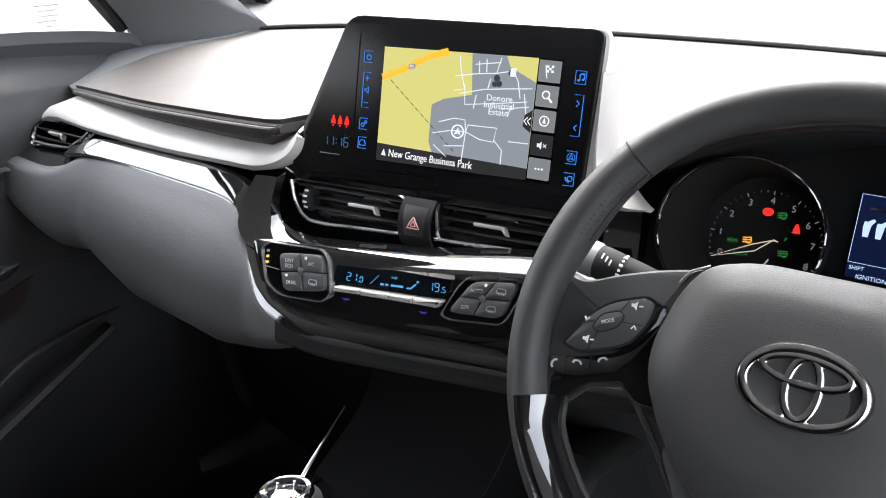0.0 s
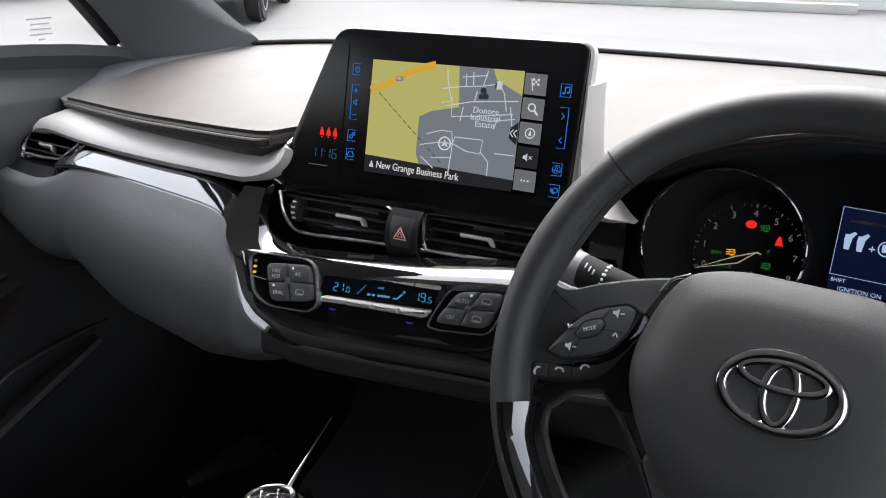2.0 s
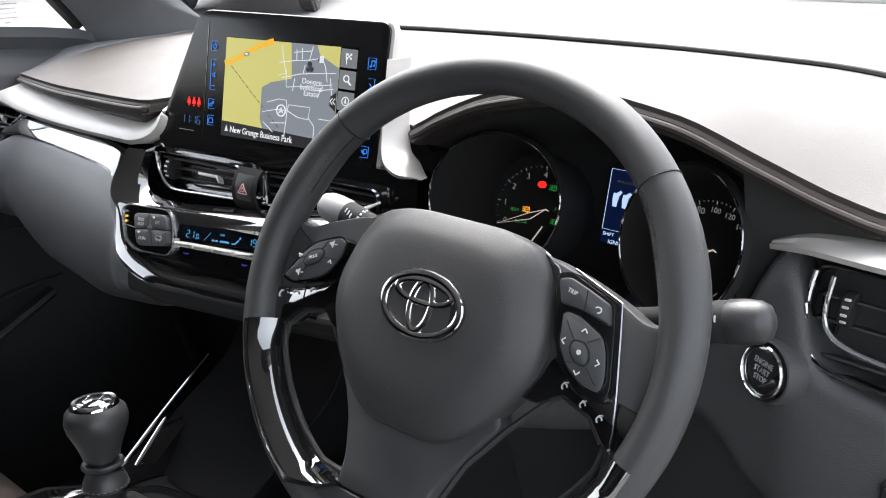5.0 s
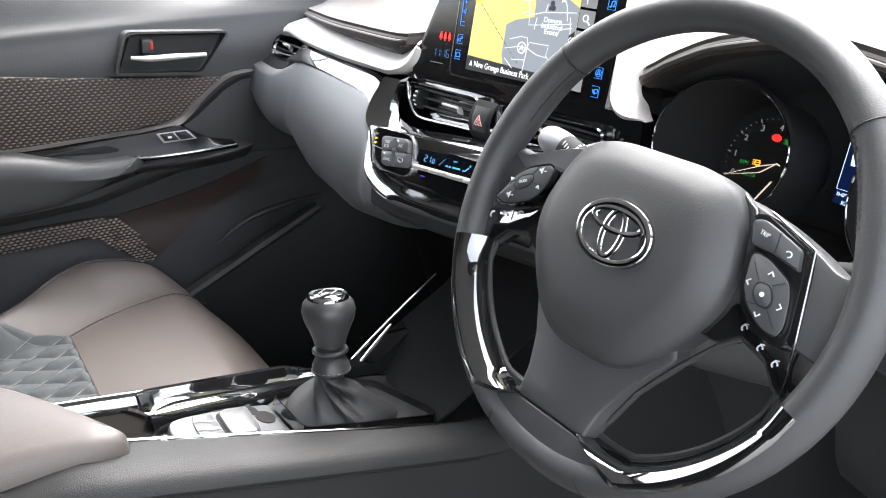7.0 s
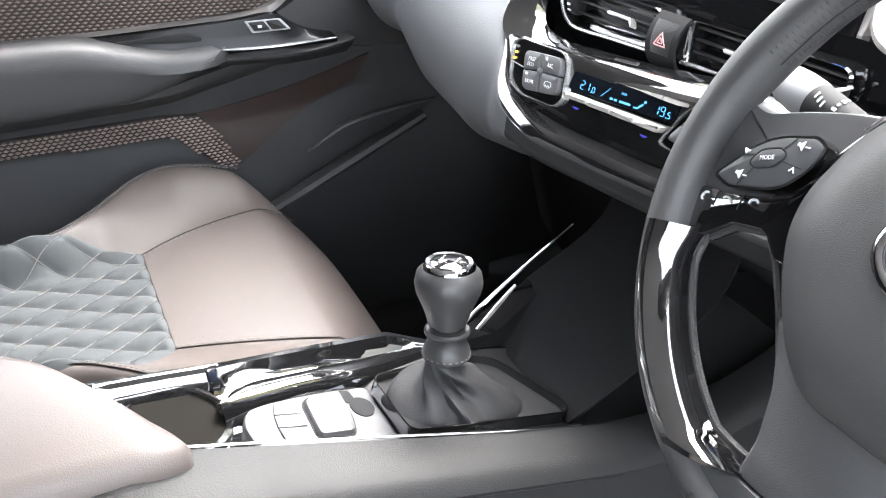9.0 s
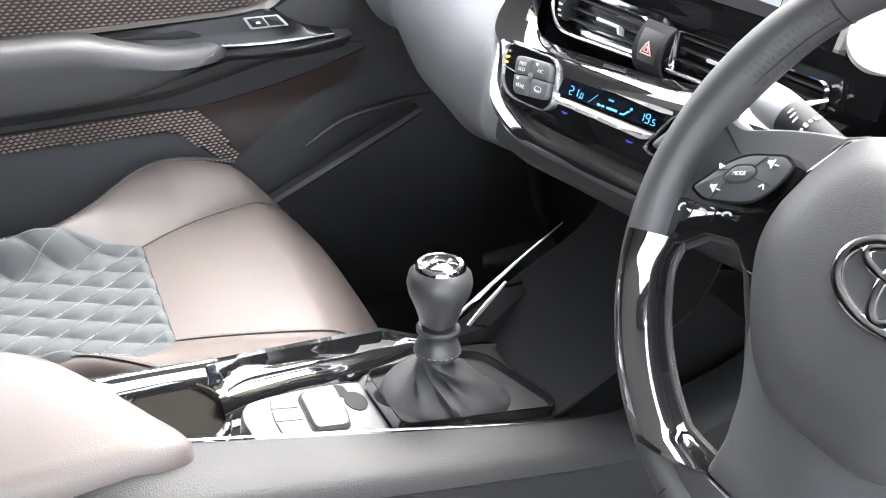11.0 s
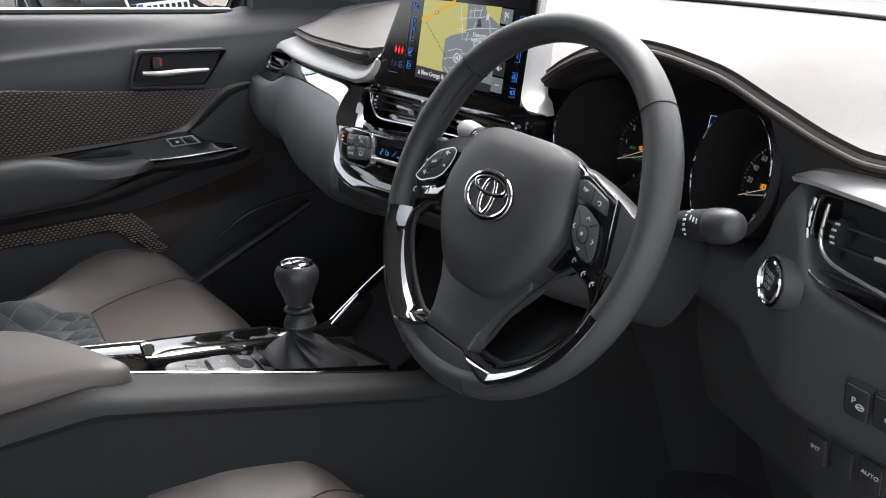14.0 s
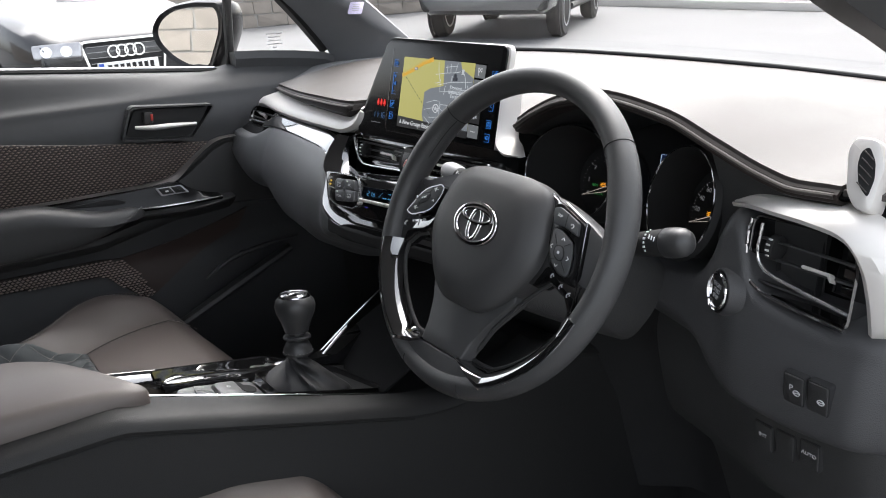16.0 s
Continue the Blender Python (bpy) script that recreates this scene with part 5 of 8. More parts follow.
tube("blade", [(0.150, 0.166, 0.946), (0.158, 0.175, 0.950), (0.168, 0.185, 0.955)], lambda s: 0.0018 + 0.002 * math.sin(math.pi * s), M_SATIN, fin, sides=8, flat=0.5)

# ---------------------------------------------------------------- steering wheel
WH = frame_at((0.368, 0.0290, 0.9619), 1.1, 28.0)
wheel = base_of("steering_wheel", "black leather three-spoke steering wheel with piano black inserts", "steering wheel")


def rim_radius(deg):
    """The rim is a little flat at the top."""
    return 0.1718 - 0.0028 * math.exp(-((deg - 98) / 28) ** 2)


def rim_row(deg):
    a = radians(deg)
    grip = sum(math.exp(-((deg - g) / 13) ** 2) for g in (22, 158))
    rr, rz = 0.0140 + 0.0016 * grip, 0.0165 + 0.0010 * grip
    c = Vector((math.cos(a), math.sin(a), 0))
    return [WH @ (c * (rim_radius(deg) - 0.0016 * grip + rr * math.cos(q)) + Vector((0, 0, rz * math.sin(q)))) for q in (2 * math.pi * j / 20 for j in range(20))]


def mirrored(pts, s):
    return [(x * s, y) for x, y in pts]


loft("rim", [rim_row(3.75 * i) for i in range(97)], M_LEATHER, wheel, ring=True, caps=False)
for deg in (41.5, 138.5, 254.0, 286.0):
    row = [p for p in rim_row(deg)]
    c = sum(row, Vector()) / len(row)
    if deg > 200:
        row = row[-5:] + row[:6]
    tube("rim_seam", [c + (p - c) * 1.004 for p in row], 0.0007, M_DARK, wheel, "stitched rim seam", sides=5, closed=deg < 200)
# stitches drawn over the inner seam of the upper grips
for a0, a1 in ((20, 41), (139, 160)):
    n = 16
    for k in range(n):
        d0 = a0 + (a1 - a0) * k / n
        r = rim_row(d0)
        q = rim_row(d0 + 0.55)
        lift = [r[10] + (r[10] - sum(r, Vector()) / 20) * 0.03, q[10] + (q[10] - sum(q, Vector()) / 20) * 0.03]
        tube("stitch", [r[8] + (r[8] - sum(r, Vector()) / 20) * 0.03, lift[0], lift[1], q[7] + (q[7] - sum(q, Vector()) / 20) * 0.03], 0.00040, M_LEATHER, wheel, sides=4)
    tube("rim_seam", [rim_row(a0 + (a1 - a0) * k / 12)[9] for k in range(13)], 0.0006, M_DARK, wheel, sides=5)
# hub: a flat middle with sloping flanks
half_hub = [(0.040, 0.0628), (0.068, 0.0545), (0.0805, 0.034), (0.0895, 0.0), (0.0875, -0.022), (0.073, -0.050), (0.052, -0.076), (0.030, -0.091)]
hub = rounded(half_hub + [(-x, y) for x, y in reversed(half_hub)], 0.020, 5)
hv = []
for k, h in ((0.97, -0.020), (1.0, -0.012), (1.0, 0.004), (0.99, 0.009), (0.965, 0.0127), (0.88, 0.0180), (0.79, 0.0228), (0.71, 0.0254), (0.58, 0.0270), (0.30, 0.0284), (0.05, 0.0288)):
    hv.append([WH @ Vector((p.x * k, p.y * k - 0.006 * (1 - k), h)) for p in hub])
loft("airbag_cover", hv, M_HUB, wheel, "dark grey grained airbag cover", ring=True)
# spokes, gloss spoke faces and the inserts of the lower rim
for s in (-1, 1):
    q = mirrored([(0.050, 0.054), (0.068, 0.0535), (0.100, 0.046), (0.128, 0.036), (0.146, 0.027), (0.164, 0.034), (0.170, 0.0), (0.163, -0.040), (0.150, -0.050), (0.135, -0.034), (0.10, -0.022), (0.06, -0.03)], s)
    slab("side_spoke", rounded(q, [0.004, 0.006, 0.012, 0.012, 0.016, 0.006, 0.01, 0.01, 0.01, 0.01, 0.01, 0.004], 4), WH, -0.003, -0.024, M_SPOKE, wheel, "satin charcoal side spoke", edge=0.006)
    q = mirrored([(0.064, 0.0545), (0.0785, 0.0485), (0.0900, 0.0250), (0.0990, 0.0020), (0.112, -0.0125), (0.135, -0.0215), (0.156, -0.0250), (0.1655, -0.039), (0.1660, -0.053), (0.152, -0.059), (0.139, -0.051), (0.126, -0.0365), (0.104, -0.030), (0.090, -0.041), (0.070, -0.040), (0.072, 0.020)], s)
    slab("gloss_spoke", rounded(q, 0.004, 3), WH, 0.0005, -0.018, M_GLOSS, wheel, "piano black spoke face", edge=0.002)
    # The glint on the spoke's upper corner is put in as a thin metal bar.
    tube("spoke_glint", [WH @ Vector((x * s, y, 0.0012)) for x, y in ((0.0672, 0.0545), (0.0785, 0.0488), (0.0835, 0.040))], 0.0007, M_BRIGHT, wheel, "glint on the spoke edge, put in as bright metal", sides=6)
    rows, lip = [], []
    for i in range(31):
        d = 199 + 58 * i / 30
        a = radians(d) if s < 0 else radians(180 - d)
        t = max(0.0, (d - 243.5) / 13.5)
        ro = 0.1790 - 0.0330 * t
        ri = 0.1535 - 0.0115 * t - 0.006 * max(0.0, (206 - d) / 7)
        w0 = ro - ri
        c = Vector((math.cos(a), math.sin(a), 0))
        dz = -0.0012 * t
        rows.append([WH @ (c * r_ + Vector((0, 0, z_ + dz))) for r_, z_ in ((ro + 0.0012, 0.0085), (ro, 0.0128), (ro - 0.13 * w0, 0.0165), (ro - 0.34 * w0, 0.0177), (ro - 0.55 * w0, 0.0150), (ro - 0.78 * w0, 0.0085), (ri + 0.0025, 0.0010), (ri, -0.0050), (ri + 0.004, -0.012), (ro - 0.004, -0.0135))])
        lip.append(WH @ (c * (ri - 0.0008) + Vector((0, 0, -0.0060))))
    loft("rim_insert", rows, M_GLOSS, wheel, "piano black rim insert", ring=True)
    lip += [WH @ Vector((x * s, y, -0.006)) for x, y in ((0.040, -0.122), (0.050, -0.097), (0.073, -0.064), (0.091, -0.042), (0.104, -0.0305), (0.125, -0.037), (0.1365, -0.050))]
    tube("opening_lip", lip, 0.0024, M_BLACK, wheel, "dark lip round the spoke opening", sides=8, closed=True)


def sloping(name, pts, material, label, r, parent=wheel):
    """A plate of the wheel that comes forward towards the bottom of the rim."""
    ring_ = rounded(pts, r, 4)
    rings = []
    for inset, dh in ((0.0, -0.018), (0.0, -0.0025), (0.0008, -0.0008), (0.0025, 0.0)):
        cy = sum(p.y for p in ring_) / len(ring_)
        k = 1 - inset / 0.045
        rings.append([WH @ Vector((p.x * k, cy + (p.y - cy) * k, 0.0125 + 0.155 * min(0.0, -0.1425 - p.y) * (1 if p.y > -0.1425 else 0) + dh)) for p in ring_])
    return loft(name, rings, material, parent, label, ring=True)


sloping("lower_spoke", [(-0.062, -0.050), (0.062, -0.050), (0.070, -0.064), (0.0485, -0.097), (0.0385, -0.122), (0.0360, -0.1425), (-0.0360, -0.1425), (-0.0385, -0.122), (-0.0485, -0.097), (-0.070, -0.064)], M_LEATHER, "leather-grained lower spoke", 0.004)
sloping("rim_web", [(-0.0370, -0.1432), (0.0370, -0.1432), (0.0700, -0.1600), (0.0720, -0.1640), (0.040, -0.1720), (0.0, -0.1745), (-0.040, -0.1720), (-0.0720, -0.1640), (-0.0700, -0.1600)], M_LEATHER, "leather web of the lower rim", 0.003)
# emblem as plain ovals
EM = WH @ pose(0.002, -0.001, 0.0088)
slab("emblem_ground", oval(0.0360, 0.0250, 40, 0, -0.001), EM, 0.0196, 0.0140, M_DARK, wheel, "dark recess behind the emblem", edge=0.001)
for rx, ry, cx, cy, w in ((0.0330, 0.0222, 0, 0, 0.0030), (0.0098, 0.0183, 0, -0.0008, 0.0025), (0.0240, 0.0088, 0, 0.0087, 0.0026)):
    tube("emblem_oval", [EM @ Vector((p.x, p.y, 0.0206)) for p in oval(rx - w * 0.5, ry - w * 0.5, 48, cx, cy - 0.001)][:48], w, M_CHROME, wheel, "chrome emblem oval", sides=10, closed=True, flat=0.6, up=tuple((WH.to_3x3() @ Vector((0, 0, 1)))))
for k, word in enumerate(("SRS", "AIRBAG")):
    lettering("embossed_text", word, 0.0082, WH @ Matrix.Translation((-0.006, -0.0430 - 0.0082 * k, 0.0268 - 0.0007 * k)) @ Matrix.Rotation(radians(-4), 4, "X"), M_LEATHER, wheel, "embossed lettering", depth=0.0006)
band("embossed_mark", [(-0.0085, -0.0585), (-0.0035, -0.0585), (-0.006, -0.0635)], 0.0008, WH, 0.0262, 0.022, M_LEATHER, wheel)
# audio control pad
lp = [(-0.1435, -0.0150), (-0.1385, -0.0070), (-0.1290, 0.0090), (-0.1190, 0.0180), (-0.0985, 0.0260), (-0.0915, 0.0235), (-0.0930, 0.0110), (-0.1010, -0.0030), (-0.1100, -0.0090), (-0.1320, -0.0172)]
lr = [0.003, 0.006, 0.008, 0.008, 0.003, 0.003, 0.008, 0.006, 0.006, 0.003]
pad = slab("control_pad", rounded(lp, lr, 4), WH, 0.0115, -0.004, M_BUTTON, wheel, "dark grey audio control pad", edge=0.0018)
band("pad_rim", rounded([(-0.118 + (x + 0.118) * 1.03, 0.005 + (y - 0.005) * 1.04) for x, y in lp], lr, 4), 0.0014, WH, 0.0105, -0.002, M_DCHROME, wheel, "thin bright pad rim")
slab("mode_key", rounded([(-0.1270, -0.0005), (-0.1235, 0.0085), (-0.1130, 0.0135), (-0.1085, 0.0115), (-0.1115, 0.0035), (-0.1220, -0.0020)], 0.0032, 3), WH, 0.0125, 0.006, M_BUTTON, pad, "raised middle key", edge=0.0012)
band("mode_rim", rounded([(-0.1275, -0.0010), (-0.1238, 0.0090), (-0.1130, 0.0141), (-0.1080, 0.0117), (-0.1112, 0.0031), (-0.1220, -0.0026)], 0.0034, 3), 0.0007, WH, 0.0120, 0.008, M_DARK, pad)
lettering("key_text", "MODE", 0.0036, WH @ Matrix.Translation((-0.1178, 0.0058, 0.0129)) @ Matrix.Rotation(radians(25), 4, "Z"), M_PRINT, pad, squash=0.85)
for p_, q_ in (((-0.1265, 0.0045), (-0.1330, 0.0010)), ((-0.1120, 0.0135), (-0.1080, 0.0215)), ((-0.1230, -0.0025), (-0.1270, -0.0150)), ((-0.1095, 0.0075), (-0.0965, 0.0085))):
    band("pad_groove", [p_, q_], 0.0005, WH, 0.0119, 0.010, M_DARK, pad, closed=False)
for x, y, d in ((-0.1320, 0.0040, 1), (-0.1010, 0.0060, -1)):
    band("key_arrow", [(x - 0.0016, y + 0.0012 * d), (x, y - 0.0012 * d), (x + 0.0016, y + 0.0012 * d)], 0.0008, WH, 0.0123, 0.010, M_PRINT, pad, closed=False)
for x, y in ((-0.1030, 0.0195), (-0.1285, -0.0085)):
    slab("speaker_mark", [Vector((x + u, y + v)) for u, v in ((-0.0028, -0.001), (-0.0012, -0.001), (0.0008, -0.0028), (0.0008, 0.0028), (-0.0012, 0.001), (-0.0028, 0.001))], WH, 0.0123, 0.010, M_PRINT, pad)
    band("speaker_mark", [(x + 0.002, y), (x + 0.0045, y + 0.0005)], 0.0008, WH, 0.0123, 0.010, M_PRINT, pad, closed=False)
for (x, y), r in zip(((-0.1505, -0.0300), (-0.1350, -0.0254), (-0.1190, -0.0193)), (70, 0, 30)):
    c = Matrix.Translation((x, y, 0)) @ Matrix.Rotation(radians(r), 4, "Z")
    band("phone_mark", [(WHp.x, WHp.y) for WHp in (c @ Vector((u, v, 0)) for u, v in ((-0.0030, -0.0008), (-0.0019, 0.0008), (0.0, 0.0012), (0.0019, 0.0008), (0.0030, -0.0008)))], 0.0012, WH, 0.0012, -0.002, M_PRINT, wheel, "pale phone symbol", closed=False)
for x, y in ((-0.1430, -0.0275), (-0.1272, -0.0225)):
    band("key_joint", [(x, y + 0.0045), (x + 0.001, y - 0.0055)], 0.0005, WH, 0.0009, -0.002, M_DARK, wheel, closed=False)
# trip and cursor pads
fr = rounded([(0.0825, 0.0445), (0.0920, 0.0470), (0.1260, 0.0345), (0.1305, 0.0185), (0.1380, -0.0170), (0.1345, -0.0260), (0.1180, -0.0255), (0.1000, -0.0120), (0.0925, 0.0040), (0.0875, 0.0220)], 0.004, 4)
slab("pad_frame", fr, WH, 0.0085, -0.006, M_BEZEL, wheel, "gloss black pad surround", edge=0.0015)
up = slab("control_pad", rounded([(0.0865, 0.0405), (0.0940, 0.0430), (0.1085, 0.0385), (0.1240, 0.0330), (0.1280, 0.0200), (0.1080, 0.0250), (0.0920, 0.0258)], 0.0025), WH, 0.0125, -0.004, M_BUTTON, wheel, "dark grey trip control pad", edge=0.0015)
lettering("key_text", "TRIP", 0.0042, WH @ Matrix.Translation((0.0985, 0.0345, 0.0130)) @ Matrix.Rotation(radians(-10), 4, "Z"), M_PRINT, up, squash=0.85)
band("pad_groove", [(0.1080, 0.0385), (0.1095, 0.0250)], 0.0006, WH, 0.0129, 0.011, M_DARK, up, closed=False)
band("key_arrow", oval(0.0022, 0.0018, 10, 0.1180, 0.0280, -90, 150), 0.0008, WH, 0.0131, 0.011, M_PRINT, up, closed=False)
rp = rounded([(0.0955, 0.0200), (0.0985, 0.0010), (0.1070, -0.0105), (0.1210, -0.0195), (0.1330, -0.0205), (0.1345, -0.0120), (0.1305, 0.0040), (0.1260, 0.0130), (0.1090, 0.0210), (0.0990, 0.0225)], 0.004, 4)
pad2 = slab("control_pad", rp, WH, 0.0125, -0.004, M_BUTTON, wheel, "dark grey cursor control pad", edge=0.0016)
band("pad_rim", rp, 0.0013, WH, 0.0118, 0.001, M_DCHROME, wheel)
cen_ = [(0.1075, 0.0065), (0.1165, 0.0070), (0.1215, -0.0010), (0.1205, -0.0075), (0.1120, -0.0070), (0.1065, 0.0000)]
band("centre_rim", rounded(cen_, 0.004, 3), 0.0009, WH, 0.0133, 0.008, M_DARK, pad2)
slab("centre_key", rounded([(0.114 + (x - 0.114) * 0.92, y * 0.92) for x, y in cen_], 0.004, 3), WH, 0.0140, 0.008, M_BUTTON, pad2, edge=0.001)
slab("centre_dot", oval(0.0016, 0.0016, 12, 0.114, 0.0), WH, 0.0144, 0.012, M_PRINT, pad2)
for x, y, r in ((0.1135, 0.0135, 0), (0.1155, -0.0125, 180), (0.1015, 0.0040, 90), (0.1270, -0.0030, -90)):
    c = Matrix.Translation((x, y, 0)) @ Matrix.Rotation(radians(r), 4, "Z")
    band("key_arrow", [((c @ Vector(v)).x, (c @ Vector(v)).y) for v in ((-0.0020, -0.0010, 0), (0, 0.0013, 0), (0.0020, -0.0010, 0))], 0.0009, WH, 0.0131, 0.011, M_PRINT, pad2, closed=False)
for p_, q_ in (((0.1075, 0.0070), (0.1000, 0.0165)), ((0.1170, 0.0072), (0.1245, 0.0120)), ((0.1210, -0.0080), (0.1295, -0.0165)), ((0.1115, -0.0072), (0.1060, -0.0080))):
    band("pad_groove", [p_, q_], 0.0005, WH, 0.0129, 0.011, M_DARK, pad2, closed=False)
tube("spoke_line", [WH @ Vector(p) for p in ((0.0920, 0.0490, 0.0035), (0.1290, 0.0358, 0.0060), (0.1335, 0.0180, 0.0060), (0.1410, -0.0180, 0.0045), (0.1445, -0.0400, 0.0030), (0.1470, -0.0620, 0.0030))], 0.0009, M_DCHROME, wheel, "thin bright spoke line", sides=6)
for x, y in ((0.1055, -0.0241), (0.1205, -0.0312), (0.1333, -0.0361)):
    band("lane_mark", oval(0.0018, 0.0020, 8, x, y, 0, 250), 0.0008, WH, 0.0012, -0.002, M_PRINT, wheel, "pale driver assistance symbol", closed=False)
    band("lane_mark", [(x - 0.001, y + 0.0025), (x + 0.002, y + 0.0032)], 0.0008, WH, 0.0012, -0.002, M_PRINT, wheel, closed=False)

# ---------------------------------------------------------------- centre console
def con(x, y, h=0.0):
    """A place on the sloping top of the console."""
    return Vector((x, y, 0.744 - 0.32 * (y + 0.293) + h))


console = base_of("centre_console", "black centre console with piano black top trim", "console")


def near_edge(y):
    return 0.0855 + 0.017 * max(0.0, min(1.0, (y + 0.29) / 0.26))


def far_edge(y):
    if y < -0.09:
        return -0.050 * max(0.0, min(1.0, (y + 0.344) / 0.252)) ** 0.9
    return -0.050 + 0.020 * min(1.0, (y + 0.09) / 0.05)


rows = []
for i in range(73):
    y = -0.95 + 1.58 * i / 72
    a = con(0, max(y, -0.34)).z
    f = max(0.0, min(1.0, (y - 0.03) / 0.25))
    a += 0.10 * f * f
    sink = 0.025 - 0.014 * max(0.0, min(1.0, (y + 0.15) / 0.03))
    lx, ex = far_edge(y), near_edge(y)
    rows.append([Vector((0.165, y, 0.22)), Vector((0.158, y, a - 0.20)), Vector((0.151, y, a - 0.07)), Vector((0.1470, y, a - 0.0250)), Vector((0.1470, y, a - 0.0220)), Vector((0.1515, y, a - 0.0195)), Vector((0.1530, y, a - 0.0150)), Vector((0.1495, y, a - 0.0065)), Vector((0.140, y, a - 0.0005)), Vector((0.122, y, a + 0.0020)), Vector((ex + 0.004, y, a + 0.001)), Vector((ex, y, a - 0.003)), Vector((ex - 0.001, y, a - sink)),
                 Vector((lx + 0.012, y, a - sink)), Vector((lx + 0.004, y, a - 0.006)), Vector((lx - 0.012, y, a - 0.02)), Vector((lx - 0.030, y, a - 0.09)), Vector((lx - 0.045, y, 0.22))])
loft("body", rows, M_CONSOLE, console, "black grained console side", ring=True)
tube("side_seam", [Vector((0.1480, y, con(0, max(y, -0.34)).z - 0.0235)) for y in (-0.9 + 0.05 * i for i in range(20))], 0.0012, M_DARK, console, sides=5)
KF = Matrix.Translation(con(0.03, -0.14)) @ Matrix.Rotation(math.atan(-0.32), 4, "X")
CS = math.cos(math.atan(0.32))


def kf(x, y):
    """Console plan to the frame of its top."""
    return (x - 0.03, (y + 0.14) / CS)


def deck(name, pts, top, bottom, material, label="", r=0.006, edge=0.0015, parent=None):
    return slab(name, rounded([kf(*p) for p in pts], r, 4), KF, top, bottom, material, parent or console, label, edge=edge)


# gloss surround and rails round a sunk tray
deck("tray_floor", [(0.086, -0.36), (0.095, -0.128), (-0.015, -0.070), (-0.042, -0.082), (0.004, -0.34)], -0.0225, -0.028, M_GLOSS, "piano black console deck")
tube("edge_line", [con(near_edge(y) + 0.002, y, 0.0022) for y in (-0.30 + 0.0475 * i for i in range(8))], 0.0012, M_CHROME, console, "chrome edge line", sides=8)
rows = []
for i in range(13):
    y = -0.36 + 0.105 * i / 12
    x = far_edge(y)
    rows.append([con(x - 0.014, y, -0.024), con(x - 0.008, y, -0.014), con(x, y, -0.0095), con(x + 0.006, y, -0.0125), con(x + 0.012, y, -0.018), con(x + 0.016, y, -0.025)])
shell("gloss_rail", rows, 0.002, M_GLOSS, console, "piano black side rail")
# one polished sweep: side rail, trough and inner rail
CREST_UP = [(-0.262, 0.033), (-0.250, 0.021), (-0.232, 0.009), (-0.199, 0.000), (-0.120, -0.020), (-0.085, -0.030), (-0.052, -0.040)]
CREST_LOW = [(-0.262, 0.037), (-0.250, 0.032), (-0.232, 0.026), (-0.199, 0.016), (-0.128, 0.000), (-0.085, -0.016), (-0.052, -0.030)]
rows = []
for i in range(43):
    y = -0.262 + 0.212 * i / 42
    lx, a, b = far_edge(y), at_x(CREST_UP, y)[0], at_x(CREST_LOW, y)[0]
    end = max(0.0, (y + 0.085) / 0.035) ** 2
    gap = max(0.004, a - lx)
    dip = min(0.0215, 0.5 * gap) * (1 - 0.6 * end)
    drop = 0.0125 - 0.008 * min(1.0, (y + 0.262) / 0.177)
    row = [(lx - 0.014, -0.026), (lx - 0.007, -0.003 - drop), (lx - 0.001, 0.0026 - drop), (lx + 0.12 * gap, 0.0020 - 0.9 * drop), (lx + 0.22 * gap, -0.0010 - 0.10 * dip - 0.8 * drop)]
    for u in (0.34, 0.46, 0.58, 0.70, 0.82, 0.92):
        w = math.sin(math.pi * (u - 0.22) / 0.78) ** 0.8
        row.append((lx + u * gap, -0.001 - 0.0075 * (u - 0.22) / 0.78 - (dip - 0.5 * drop) * w - 0.8 * drop * (0.92 - u) / 0.70))
    row += [(a, -0.0085), (a + 0.35 * (b - a), -0.0072), (a + 0.75 * (b - a), -0.0082), (b, -0.0105), (b + 0.003, -0.0150), (b + 0.006, -0.0240)]
    rows.append([con(p, y, h) for p, h in row])
shell("gloss_sweep", rows, 0.002, M_GLOSS, console, "piano black tray sweep")
# cup holder
cup = base_of("cup_holder", "round black cup holder sunk in the console", "cup holder")
CU = KF @ Matrix.Translation((*kf(0.034, -0.290), 0))
lathe("well", [(0.0440, -0.022), (0.0425, -0.016), (0.0400, -0.0215), (0.0370, -0.017), (0.0360, -0.021)], CU, M_GLOSS, cup, n=36)
# Shallow floor; the shade of a deep well is put into its colour.
lathe("inner", [(0.0365, -0.0200), (0.0330, -0.0210), (0.001, -0.0212)], CU, M_SEAM_CUPSHADE, cup, "shallow cup floor, shade of the well put in as black", n=36)
# grey plinth ahead of the cup holder, with brake switch, keys and a round recess
BZ = -0.013
deck("button_plinth", [(0.081, -0.242), (0.088, -0.128), (0.012, -0.131), (0.014, -0.160), (0.021, -0.200), (0.027, -0.228), (0.036, -0.241), (0.052, -0.246)], BZ, BZ - 0.012, M_KEY, "smooth grey switch plinth", r=0.008, edge=0.0035)
brake = base_of("parking_brake_switch", "grey electric parking brake switch on the console", "switch")
rim_ = [(0.0765, -0.1960), (0.0755, -0.1625), (0.052, -0.1580), (0.0185, -0.1580), (0.0240, -0.1880), (0.032, -0.1955)]
slab("well", rounded([kf(*p) for p in rim_], 0.007, 4), KF, BZ + 0.0006, BZ - 0.005, M_PIT, brake, "dark gap round the switch")
